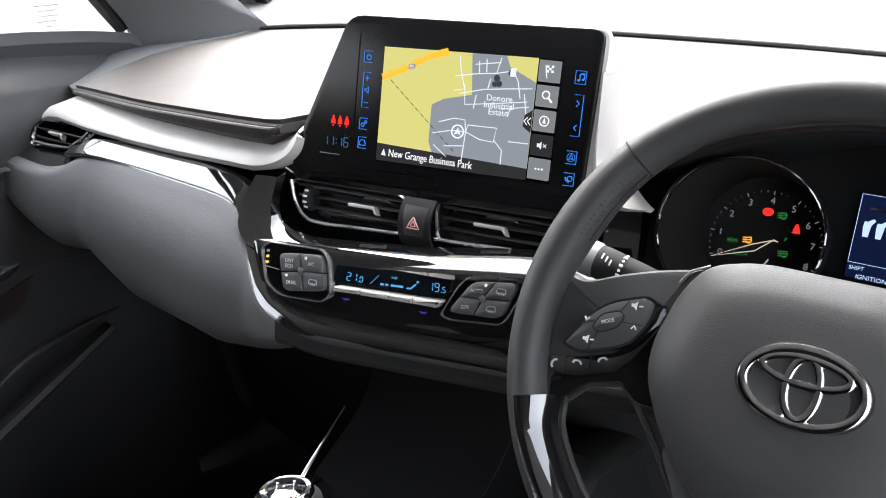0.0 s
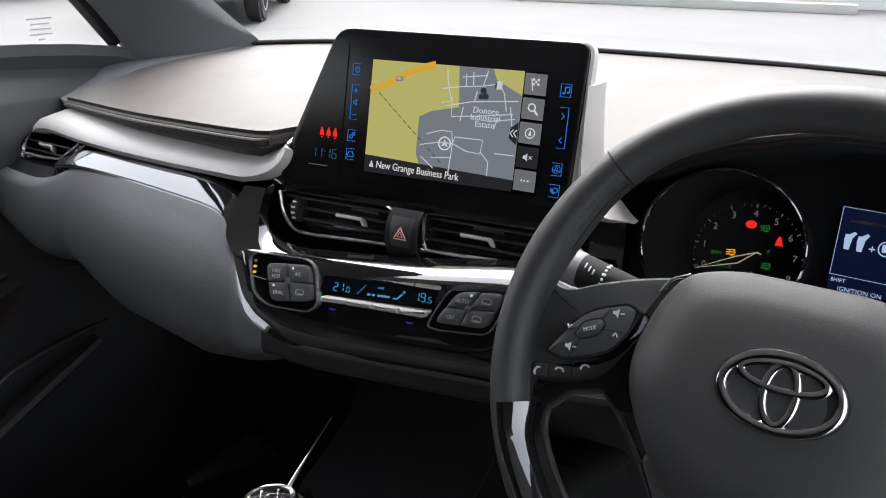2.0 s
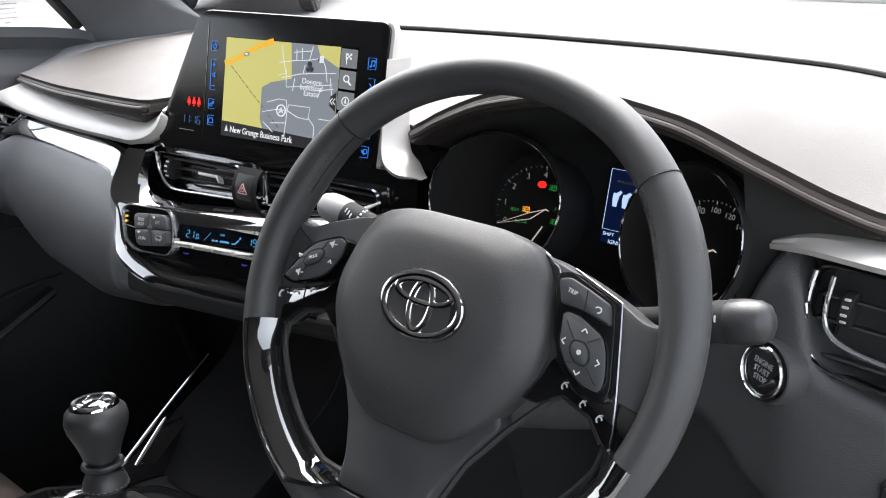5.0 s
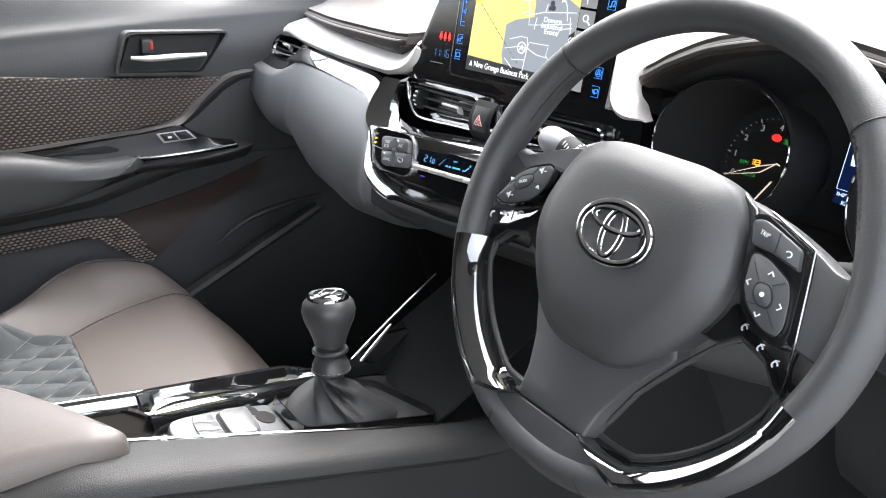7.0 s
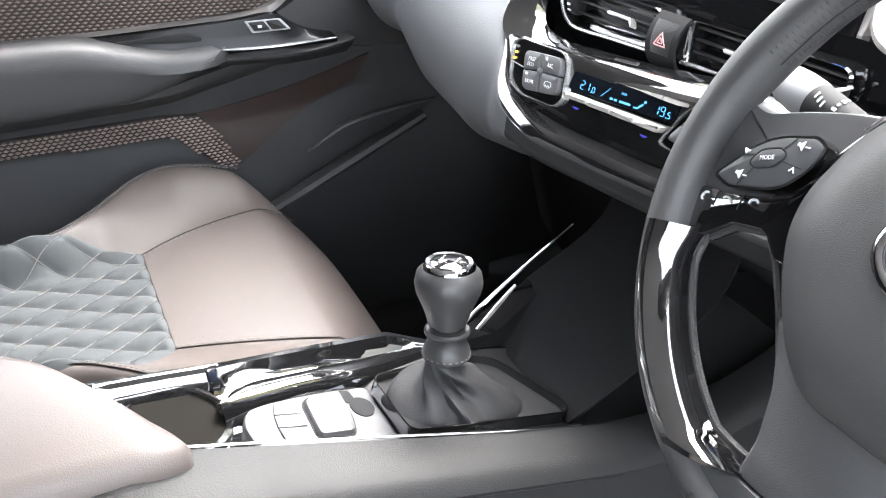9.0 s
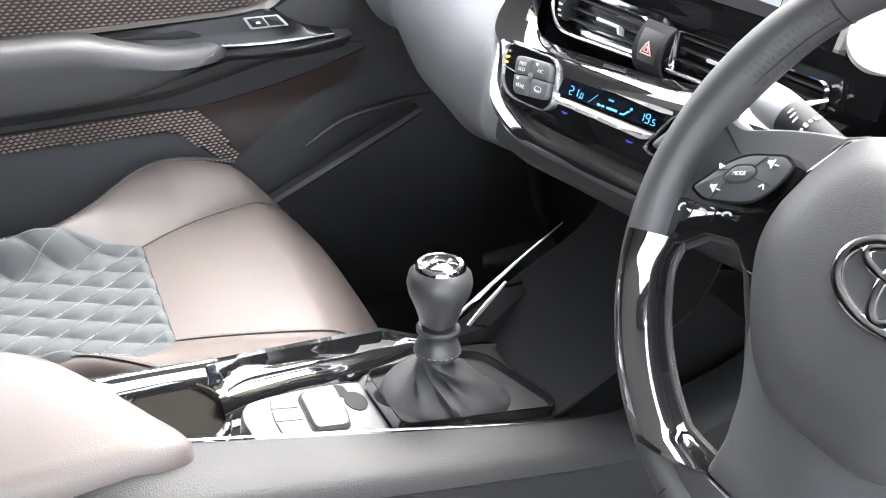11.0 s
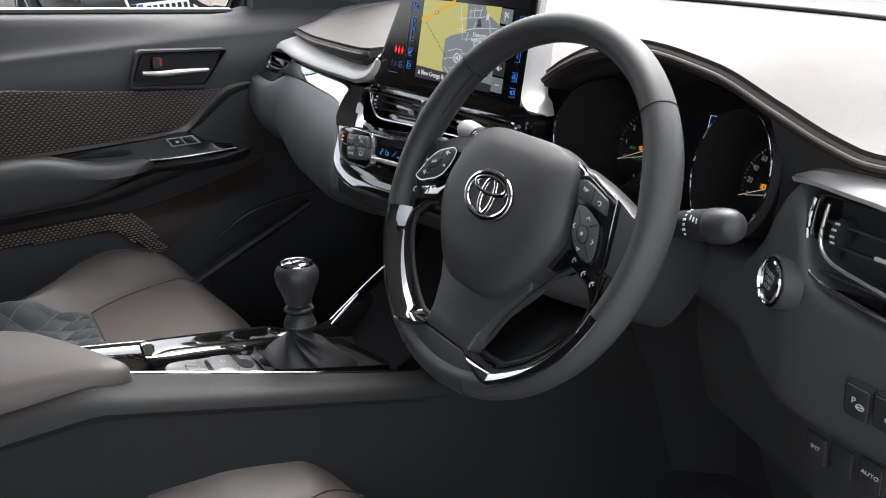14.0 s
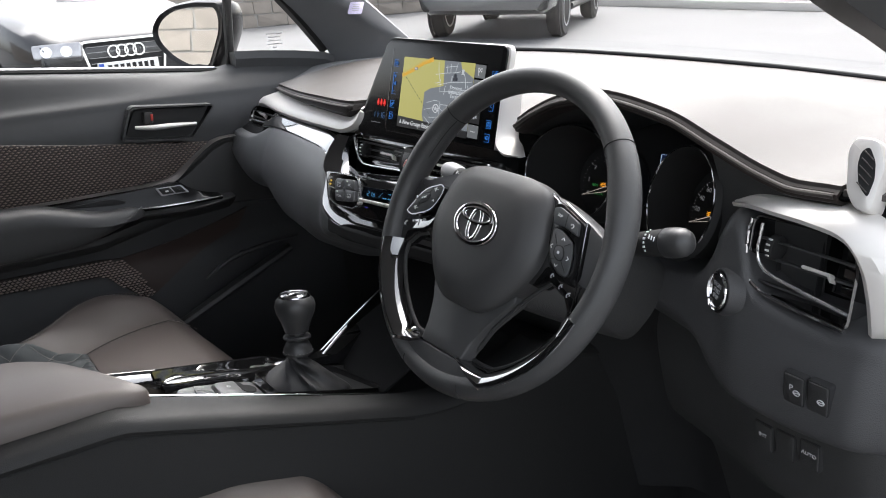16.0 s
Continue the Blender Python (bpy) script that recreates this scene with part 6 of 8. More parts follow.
slab("rocker", rounded([kf(0.049 + (x - 0.049) * 0.93, -0.176 + (y + 0.176) * 0.90) for x, y in rim_], 0.006, 4), KF, BZ + 0.0055, BZ - 0.004, M_KEY, brake, edge=0.0035, crown=0.0012)
band("brake_mark", oval(0.0026, 0.0026, 14, *kf(0.046, -0.177)), 0.0008, KF, BZ + 0.0072, BZ + 0.003, M_PRINT, brake)
for k in range(3):
    key = base_of("console_button", "curved grey console button beside the brake switch", "button", "console buttons")
    x0, x1 = 0.030 + 0.0155 * k, 0.0445 + 0.0155 * k
    bend = (0.000, -0.0035, -0.0045, -0.0030)
    q = [(x0, -0.2175 + bend[k]), (x1, -0.2175 + bend[k + 1]), (x1, -0.1985), (x0, -0.1985)]
    slab("cap", rounded([kf(*p) for p in q], 0.0012, 3), KF, BZ + 0.0022, BZ - 0.004, M_KEY, key, edge=0.0010)
    band("key_mark", [kf((x0 + x1) / 2 - 0.0022, -0.207), kf((x0 + x1) / 2 + 0.0022, -0.207)], 0.0010, KF, BZ + 0.0026, BZ + 0.001, M_GREYPRINT, key, closed=False)
slab("round_recess", oval(0.0125, 0.0105, 24, *kf(0.041, -0.1460)), KF, BZ + 0.0010, BZ - 0.004, M_PIT, console, "dark round recess")
slab("recess_slot", rounded([kf(*p) for p in ((0.034, -0.158), (0.036, -0.148), (0.019, -0.150), (0.017, -0.159))], 0.003), KF, BZ + 0.0008, BZ - 0.004, M_PIT, console)
# gate round the gaiter
gate_out = rounded([kf(*p) for p in ((0.092, -0.128), (0.086, 0.032), (0.072, 0.036), (0.000, 0.002), (-0.008, -0.03), (0.018, -0.132))], 0.012, 5)
band("gate_rim", gate_out, 0.0014, KF, 0.0020, -0.010, M_DCHROME, console, "bright gaiter frame")
slab("gate_floor", gate_out, KF, -0.0060, -0.009, M_DARK, console, "black leather gaiter skirt")
tube("blade", spline([(-0.080, 0.004, 0.627), (-0.087, 0.030, 0.642), (-0.090, 0.085, 0.677), (-0.092, 0.148, 0.715)], 6), lambda s: 0.0036 * (1 - 0.80 * s) + 0.0005, M_CHROME, console, "thin bright trim blade beside the footwell", sides=8, flat=0.6)
# Reflection on the gloss console corner, put in as a short chrome bar.
tube("blade", spline([(-0.040, 0.000, 0.652), (-0.052, 0.030, 0.664), (-0.064, 0.062, 0.679)], 6), lambda s: 0.0010 + 0.0026 * math.sin(math.pi * (0.15 + 0.75 * s)), M_CHROME, console, "highlight on the gloss console corner, put in as a chrome bar", sides=8, flat=0.5)
loft("blade_foot", [[con(-0.036, -0.030, 0.002), con(-0.022, -0.034, 0.004), con(-0.020, -0.030, -0.004), con(-0.036, -0.026, -0.004)], [con(-0.070, 0.03, 0.010), con(-0.034, 0.025, 0.010), con(-0.030, 0.03, -0.004), con(-0.070, 0.035, 0.0)], [con(-0.086, 0.090, 0.044), con(-0.060, 0.090, 0.044), con(-0.058, 0.093, 0.036), con(-0.086, 0.093, 0.036)]], M_GLOSS, console, ring=True)
# front of the tunnel up to the dash, with a socket
tunnel = base_of("tunnel_front", "black lower stack panel with a small socket", "panel")
rows = []
for i in range(9):
    x = -0.088 + 0.178 * i / 8
    b = 0.012 * (1 - ((i - 4) / 4) ** 2)
    rows.append(spline([(x, 0.030, con(0, 0.03).z - 0.012), (x, 0.10 - b, 0.645 + 0.02), (x, 0.185 - b, 0.715), (x, 0.215 - b, 0.80)], 4))
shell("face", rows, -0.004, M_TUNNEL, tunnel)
rounded_box("socket", (0.022, 0.008, 0.010), pose(-0.005, 0.176, 0.712, 40), M_DARK, tunnel, "small socket", edge=0.002)
rounded_box("socket_plate", (0.014, 0.003, 0.003), pose(-0.005, 0.171, 0.7135, 40), M_SATIN, tunnel, edge=0.0006, seg=1)

# ---------------------------------------------------------------- gear lever
gear = base_of("gear_lever", "gear lever with dark knob, chrome cap and leather gaiter", "gear lever")
axis = (Vector((0.036, -0.066, 0.800)) - Vector((0.050, -0.076, 0.700))).normalized()
KN = Matrix.Translation((0.050, -0.076, 0.700)) @ axis.to_track_quat("Z", "Y").to_matrix().to_4x4()
lathe("knob", [(0.012, 0.048), (0.0165, 0.050), (0.0180, 0.056), (0.0215, 0.066), (0.0268, 0.078), (0.0285, 0.087), (0.0268, 0.0955), (0.0220, 0.1005)], KN, M_KNOB, gear, "dark satin knob")
lathe("cap_ring", [(0.0222, 0.0995), (0.0216, 0.1030), (0.0195, 0.1050), (0.0165, 0.1045)], KN, M_CHROME, gear, "bright cap ring")
cap = lathe("cap", [(0.0170, 0.1030), (0.0155, 0.1052), (0.009, 0.1068), (0.001, 0.1072)], KN, M_GLOSS, gear, "gloss black domed cap")
for k, d in enumerate(("1", "3", "5", "2", "4", "6")):
    lettering("gear_number", d, 0.0050, KN @ Matrix.Rotation(radians(-14), 4, "Z") @ Matrix.Translation((-0.0065 + 0.0065 * (k % 3), 0.0055 if k < 3 else -0.0055, 0.1067)), M_PRINT, cap)
for x in (-0.0065, 0.0, 0.0065):
    band("gear_line", [(x, -0.0025), (x, 0.0025)], 0.0006, KN @ Matrix.Rotation(radians(-14), 4, "Z"), 0.1070, 0.105, M_PRINT, cap, closed=False)
lathe("collar", [(0.0130, 0.040), (0.0190, 0.0405), (0.0195, 0.0430), (0.0180, 0.0450), (0.0130, 0.0455)], KN, M_KNOB, gear, "grey ring collar")
lathe("neck", [(0.0115, 0.020), (0.0115, 0.052)], KN, M_KNOB, gear)
lathe("gaiter_cap", [(0.0205, 0.019), (0.0200, 0.026), (0.0165, 0.034), (0.0120, 0.038)], KN, M_KNOB, gear, "leather gaiter collar")
base_ring = rounded([kf(*p) for p in ((0.088, -0.124), (0.083, 0.024), (0.070, 0.028), (0.006, -0.002), (0.000, -0.03), (0.022, -0.126))], 0.012, 14)
nn = len(base_ring)
top_c = KN @ Vector((0, 0, 0.021))
rows = []
for j in range(20):
    t = j / 19
    row = []
    for i, p in enumerate(base_ring):
        q_ = 2 * math.pi * i / nn
        gx, gy = kf(0.049 + 0.041 * math.cos(q_), -0.062 + 0.064 * math.sin(q_))
        a = KF @ Vector((gx, gy, -0.0065))
        ang = math.atan2(a.y - top_c.y, a.x - top_c.x)
        b = KN @ Vector((0.0215 * math.cos(ang), 0.0215 * math.sin(ang), 0.021))
        s = t ** 1.25
        v = a + (b - a) * s
        v.z = a.z + (b.z - a.z) * t
        fold = 0.0055 * math.sin(math.pi * t ** 0.8) * math.sin(6 * ang + 2.2 * t + 0.9 * math.sin(2 * ang)) + 0.004 * math.sin(math.pi * t) * math.sin(3 * ang + 5 * t)
        d = Vector((v.x - top_c.x, v.y - top_c.y, 0))
        if d.length > 1e-6:
            v += d.normalized() * fold
        row.append(v)
    rows.append(row)
loft("gaiter", rows, M_GAITER, gear, "creased black leather gaiter", ring=True, caps=False)
for k in range(24):
    a = 2 * math.pi * k / 24
    tube("stitch", [KN @ Vector((0.0204 * math.cos(a), 0.0204 * math.sin(a), 0.0215)), KN @ Vector((0.0204 * math.cos(a + 0.12), 0.0204 * math.sin(a + 0.12), 0.0215))], 0.0005, M_THREAD, gear, sides=4)

# ---------------------------------------------------------------- armrest
armrest = base_of("armrest", "brown leather padded console armrest", "armrest")
# y, then far edge, near edge and height of the top
ARM = [(-0.80, -0.066, 0.122, 0.798), (-0.50, -0.060, 0.122, 0.790), (-0.42, -0.044, 0.1215, 0.786), (-0.38, -0.020, 0.1205, 0.783), (-0.345, 0.024, 0.119, 0.779), (-0.320, 0.062, 0.117, 0.775), (-0.305, 0.084, 0.113, 0.769), (-0.297, 0.096, 0.109, 0.762), (-0.2945, 0.100, 0.105, 0.756)]
rows = []
for i in range(40):
    t = i / 39
    y = -0.80 + 0.5055 * (1 - (1 - t) ** 2.2)
    fx, nx_, zt = at_x(ARM, y)
    zb, w = 0.743, nx_ - fx
    h, e = zt - zb, min(0.016, 0.35 * w)
    rows.append([Vector((x, y, z)) for x, z in ((fx, zb), (fx - 0.1 * e, zb + 0.40 * h), (fx + 0.15 * e, zb + 0.75 * h), (fx + 0.6 * e, zb + 0.95 * h), (fx + e, zt), (0.5 * (fx + nx_), zt + 0.0025), (nx_ - e, zt), (nx_ - 0.5 * e, zb + 0.93 * h), (nx_ - 0.12 * e, zb + 0.72 * h), (nx_ + 0.03 * e, zb + 0.40 * h), (nx_, zb + 0.06 * h), (nx_ - 0.3 * e, zb - 0.004), (fx + 0.3 * e, zb - 0.004))])
loft("cushion", rows, M_SEAT, armrest, ring=True)
tube("seam", [(0.1215, y, 0.7475) for y in (-0.345 - 0.04 * i for i in range(12))], 0.0012, M_LIP, armrest, "dark sewn seam", sides=5)

# ---------------------------------------------------------------- seats
def seat(name, cx, dy, dz, label, quilt):
    """A cushion with side bolsters, a quilted middle and sewn seams."""
    s = base_of(name, label, "seat", "front seats")

    def ease(v):
        v = max(0.0, min(1.0, v))
        return v * v * (3 - 2 * v)

    def ridge(y):
        return 0.138 + 0.122 * ease((y + 0.39) / 0.19)

    def fold(y):
        return 0.100 + 0.070 * ease((y + 0.28) / 0.20)

    def hgt(u, y):
        t = max(0.0, min(1.0, (y + 0.30) / 0.29))
        mid = 0.560 + dz - 0.012 * t + 0.014 * math.sin(math.pi * t) - 0.075 * max(0, t - 0.72) ** 1.5 * 5
        lo, hi = fold(y), ridge(y)
        b = max(0.0, min(1.0, (abs(u) - lo) / (hi - lo)))
        b = b * b * (3 - 2 * b)
        crest = 0.046 * b * (1 - 0.90 * max(0.0, min(1.0, (y + 0.20) / 0.19)) ** 1.3)
        e = max(0.0, (abs(u) - hi) / 0.045)
        return mid + crest - 0.085 * min(1.0, e) ** 2

    rows_ = []
    ny, nx = 80, 96
    for i in range(ny + 1):
        y = -0.56 + 0.55 * i / ny
        line = []
        for j in range(nx + 1):
            u = -0.300 + 0.60 * j / nx
            pinch = 1 - 0.10 * max(0, (y + 0.16) / 0.15) ** 2
            line.append(Vector((cx + u * pinch, y + dy - 0.035 * (abs(u) / 0.300) ** 3 * max(0, min(1, (y + 0.2) / 0.19)), hgt(u, y) - (0.010 if y < -0.275 and abs(u) < 0.106 + 0.03 * max(0.0, min(1.0, (-0.275 - y) / 0.09)) else 0.0))))
        rows_.append(line)
    front = [[Vector((p.x, p.y + 0.010 * k - 0.02 * max(0, k - 2), p.z - d)) for p in rows_[-1]] for k, d in ((1, 0.012), (1.8, 0.035), (2.0, 0.07), (1.5, 0.13), (0.5, 0.22))]
    shell("cushion", rows_ + front, -0.02, M_SEAT, s, "brown leather seat cushion")
    # quilted middle
    q = []
    for i in range(105):
        y = -0.56 + 0.300 * i / 104
        half = 0.114 + 0.032 * max(0.0, min(1.0, (-0.260 - y) / 0.09)) ** 0.8
        line = []
        for j in range(105):
            v = -1 + 2 * j / 104
            u = half * v
            a, b = (u + y * 0.62) / 0.040, (u - y * 0.62) / 0.040
            puff = (abs(math.sin(math.pi * a)) * abs(math.sin(math.pi * b))) ** 0.5
            rim = min(1.0, (1 - abs(v)) * half / 0.010, (-0.260 - y) / 0.010)
            line.append(Vector((cx + u, y + dy, hgt(u, y) + (0.001 + 0.0095 * puff) * max(0.0, rim) - 0.001)))
        q.append(line)
    shell("quilted_panel", q, -0.004, M_QUILT, s, quilt)
    # sewn seams
    lines = [[(u, -0.262) for u in (-0.111, -0.08, -0.03, 0.03, 0.08, 0.111)], [(-0.139, -0.56), (-0.139, -0.40), (-0.128, -0.33), (-0.110, -0.263)], [(0.139, -0.56), (0.139, -0.40), (0.128, -0.33), (0.110, -0.263)]]
    for sgn in (-1, 1):
        lines.append([(sgn * 0.111, -0.262), (sgn * 0.135, -0.20), (sgn * 0.160, -0.12), (sgn * 0.185, -0.03)])
        lines.append([(sgn * ridge(y), y) for y in (-0.40, -0.36, -0.32, -0.28, -0.24, -0.20, -0.14, -0.09)])
    for n, ln in enumerate(lines):
        pts = spline([(u, y, 0) for u, y in ln], 8)
        tube("seam", [Vector((cx + p.x, p.y + dy, hgt(p.x, p.y) + 0.0008)) for p in pts], 0.0012, M_LIP, s, sides=5)
        if n >= 3:
            for k in range(len(pts) - 1):
                a, b = pts[k], pts[k] + (pts[k + 1] - pts[k]) * 0.5
                for off in (0.0045,):
                    tube("stitch", [Vector((cx + v.x - off * (1 if v.x > 0 else -1), v.y + dy, hgt(v.x - off * (1 if v.x > 0 else -1), v.y) + 0.0012)) for v in (a, b)], 0.0006, M_THREAD, s, sides=4)
    for fam in (1, -1):
        for k in range(-14, 15):
            pts = []
            for i in range(49):
                y = -0.555 + 0.290 * i / 48
                u = 0.040 * k - fam * y * 0.62
                if abs(u) < 0.110 + 0.030 * max(0.0, min(1.0, (-0.260 - y) / 0.09)) ** 0.8 and y < -0.265:
                    pts.append(Vector((cx + u, y + dy, hgt(u, y) + 0.0024)))
            if len(pts) > 2:
                tube("quilt_thread", pts, 0.0007, M_THREAD, s, sides=4)
    rounded_box("base", (0.44, 0.44, 0.20), pose(cx, -0.33 + dy, 0.42), M_DARK, s, edge=0.03)
    rounded_box("runner", (0.05, 0.40, 0.11), pose(cx - 0.18, -0.33 + dy, 0.275), M_DARK, s, edge=0.01)
    rounded_box("runner", (0.05, 0.40, 0.11), pose(cx + 0.18, -0.33 + dy, 0.275), M_DARK, s, edge=0.01)
    return s


seat("car_seat", -0.375, 0.0, 0.0, "brown leather passenger seat with grey quilted centre", "grey diamond-quilted centre")
seat("car_seat", 0.372, -0.035, 0.018, "brown leather driver seat with sewn seams", "grey diamond-quilted centre")

# ---------------------------------------------------------------- passenger door
door = base_of("passenger_door", "closed charcoal door with patterned cloth insert and padded armrest", "door")


def sill(y):
    return 1.052 - 0.097 * (y + 0.29)


M_DOORTOP = mat("charcoal_soft_door_top", (0.050, 0.051, 0.053), 0.55, spec=0.35, grain=0.35, grain_size=900, vary=0.08, voronoi=True)
rows = []
for i in range(45):
    y = -0.95 + 1.333 * i / 44
    z = sill(y) + 0.017 * max(0.0, min(1.0, (y - 0.13) / 0.06))
    f = max(0, min(1, (y - 0.05) / 0.30))
    rows.append(spline([(-0.775, y, z + 0.002), (-0.745, y, z), (-0.728, y, z - 0.008), (-0.706, y, 0.996 - 0.004 * f), (-0.692, y, 0.983 - 0.004 * f), (-0.688, y, 0.977 - 0.004 * f), (-0.6845, y, 0.967 - 0.006 * f), (-0.676, y, 0.948 - 0.012 * f), (-0.670, y, 0.925 - 0.02 * f), (-0.672, y, 0.88), (-0.674, y, 0.82), (-0.676, y, 0.74), (-0.690, y, 0.69), (-0.700, y, 0.65), (-0.692, y, 0.60), (-0.680, y, 0.50), (-0.675, y, 0.33), (-0.670, y, 0.20)], 3))
shell("panel", rows, -0.02, M_DOORTOP, door, "charcoal soft door panel")
M_DOORARM = mat("black_soft_armrest", (0.040, 0.040, 0.041), 0.5, grain=0.35, grain_size=900, vary=0.08, voronoi=True)
# cloth insert with raised dots
M_WEAVE = mat("dark_brown_patterned_cloth", (0.030, 0.024, 0.022), 0.75, grain=0.5, grain_size=1500, vary=0.2)
M_DOT = mat("brown_raised_dots", (0.15, 0.115, 0.098), 0.55, vary=0.15)


def yz_slab(name, pts, x0, x1, material, label, r, edge=0.002, parent=None):
    """A plate on the door, drawn in y and z; x1 is its inner face."""
    m = Matrix(((0, 0, 1, 0), (1, 0, 0, 0), (0, 1, 0, 0), (0, 0, 0, 1)))
    return slab(name, rounded(pts, r, 5), m, x1, x0, material, parent or door, label, edge=edge)


CLOTH = [(-0.90, 1.00), (-0.31, 0.936), (-0.165, 0.913), (0.080, 0.882), (0.060, 0.862), (0.023, 0.832), (-0.010, 0.820), (-0.129, 0.815), (-0.256, 0.813), (-0.90, 0.80)]


def inside(poly, y, z):
    hit_, j = False, len(poly) - 1
    for i in range(len(poly)):
        if (poly[i][1] > z) != (poly[j][1] > z) and y < (poly[j][0] - poly[i][0]) * (z - poly[i][1]) / (poly[j][1] - poly[i][1]) + poly[i][0]:
            hit_ = not hit_
        j = i
    return hit_


cloth = yz_slab("cloth_insert", CLOTH, -0.69, -0.662, M_WEAVE, "dark brown cloth insert", 0.006)


def dots(poly, x, pitch_y, pitch_z, size, tall, material, name, parent, skew=0.0):
    """Many small raised points of a woven pattern, as one part."""
    verts, faces = [], []
    y_, z_ = [p[0] for p in poly], [p[1] for p in poly]
    r = 0
    z = min(z_)
    while z < max(z_):
        y = min(y_) + (pitch_y / 2 if r % 2 else 0)
        while y < max(y_):
            if inside(poly, y, z + skew * y):
                n = len(verts)
                zz = z + skew * y
                s = size
                verts += [(x, y - s * pitch_y, zz), (x, y, zz - s * pitch_z), (x, y + s * pitch_y, zz), (x, y, zz + s * pitch_z), (x + tall, y, zz + 0.1 * pitch_z)]
                faces += [(n, n + 1, n + 4), (n + 1, n + 2, n + 4), (n + 2, n + 3, n + 4), (n + 3, n, n + 4)]
            y += pitch_y
        z += pitch_z
        r += 1
    return tagged(finish(name, verts, faces, material, parent, smooth=False), kind="stuff")


dots(CLOTH, -0.662, 0.0098, 0.0046, 0.42, 0.0016, M_DOT, "cloth_dots", cloth, -0.06)
TRIM = spline([(0, -0.90, 0.832), (0, -0.38, 0.819), (0, -0.26, 0.8155), (0, -0.16, 0.8150), (0, -0.055, 0.8155), (0, -0.015, 0.8225), (0, 0.008, 0.8330), (0, 0.038, 0.8550), (0, 0.083, 0.8820), (0, 0.118, 0.8880), (0, 0.150, 0.886)], 7)
M_TRIMLINE = mat("dark_satin_door_trim", (0.20, 0.185, 0.175), 0.34, metal=0.6, vary=0.06)
rows = []
for p in TRIM:
    wide = 0.0022 + 0.0075 * math.exp(-((p.y + 0.005) / 0.040) ** 2)
    fade = 1 - 0.8 * max(0.0, min(1.0, (p.y - 0.07) / 0.07))
    rows.append([Vector((-0.668, p.y, p.z + 0.001)), Vector((-0.6570, p.y, p.z + 0.0008)), Vector((-0.6540, p.y, p.z - 0.0006)), Vector((-0.6535 + 0.004 * fade, p.y + 0.1 * wide, p.z - wide * fade)), Vector((-0.666, p.y, p.z - wide * fade - 0.003))])
loft("cloth_trim", rows, M_TRIMLINE, door, "satin trim line that widens and sweeps up", ring=True)


# smooth dark panel between the trim line and the dash
rows = []
for i in range(19):
    t = i / 18
    y = -0.02 + 0.30 * t
    zt = min(q.z for q in TRIM if abs(q.y - min(max(y, -0.9), 0.15)) < 0.02) - 0.008
    zb = 0.757 - 0.03 * t
    rows.append([Vector((-0.672, y, zt)), Vector((-0.661, y, zt - 0.004)), Vector((-0.659 + 0.004 * math.sin(math.pi * min(1, t * 1.3)), y, 0.5 * (zt + zb))), Vector((-0.660, y, zb)), Vector((-0.674, y, zb - 0.006))])
loft("lower_wing", rows, M_BLACK, door, "black smooth panel behind the switch plate", ring=True)
# switch plate sloping out to a bright strip
rows = []
PLATE_TOP = [(-0.268, 0.811), (-0.20, 0.811), (-0.055, 0.8125), (-0.020, 0.8150), (-0.003, 0.8135), (0.010, 0.803), (0.026, 0.792), (0.050, 0.780), (0.082, 0.7715)]
for i in range(36):
    y = -0.268 + 0.350 * i / 35
    zt = at_x(PLATE_TOP, y)[0]
    zs = min(zt - 0.0005, 0.7785 - 0.0075 * (y + 0.09) / 0.17) if y > -0.10 else 0.7795 + 0.022 * max(0.0, min(1.0, (-0.14 - y) / 0.10))
    rows.append([Vector((-0.675, y, zt + 0.001)), Vector((-0.640, y, zt)), Vector((-0.634, y, zs + 0.45 * (zt - zs))), Vector((-0.629, y, zs + 0.001)), Vector((-0.627, y, zs - 0.002)), Vector((-0.632, y, zs - 0.010)), Vector((-0.675, y, zs - 0.012))])
loft("switch_plate", rows, M_BEZEL, door, "piano black switch plate", ring=True)
yz_slab("grab_recess", [(-0.235, 0.806), (-0.135, 0.806), (-0.112, 0.796), (-0.125, 0.783), (-0.19, 0.786)], -0.66, -0.6335, M_PIT, "dark grab recess", 0.006, 0.001)


def on_plate(name, pts, h, material, label="", parent=None, r=0.0015, edge=0.0008):
    """A plate lying on the slope of the switch plate, drawn in y and z."""
    tilt = Matrix.Rotation(radians(-16), 4, "Y")
    m = Matrix.Translation((-0.6375, 0, 0.795)) @ tilt @ Matrix(((0, 0, 1, 0), (1, 0, 0, 0), (0, 1, 0, 0), (0, 0, 0, 1)))
    return slab(name, rounded([(y, (z - 0.795) * 1.03) for y, z in pts], r, 4), m, h, h - 0.006, material, parent or door, label, edge=edge)


ws = on_plate("window_switch", [(-0.052, 0.8090), (0.000, 0.8075), (0.014, 0.7905), (-0.043, 0.7920)], 0.0052, M_GREYPRINT, "grey framed window switch", r=0.002)
on_plate("switch_rocker", [(-0.047, 0.8070), (-0.025, 0.8064), (-0.017, 0.7938), (-0.040, 0.7945)], 0.0072, M_DARK, "", ws)
on_plate("switch_rocker", [(-0.022, 0.8063), (-0.003, 0.8057), (0.008, 0.7925), (-0.014, 0.7935)], 0.0064, M_DARK, "", ws)
on_plate("switch_symbol", [(-0.035, 0.8015), (-0.029, 0.8015), (-0.028, 0.7980), (-0.034, 0.7980)], 0.0076, M_PRINT, "", ws, 0.0006, 0.0)
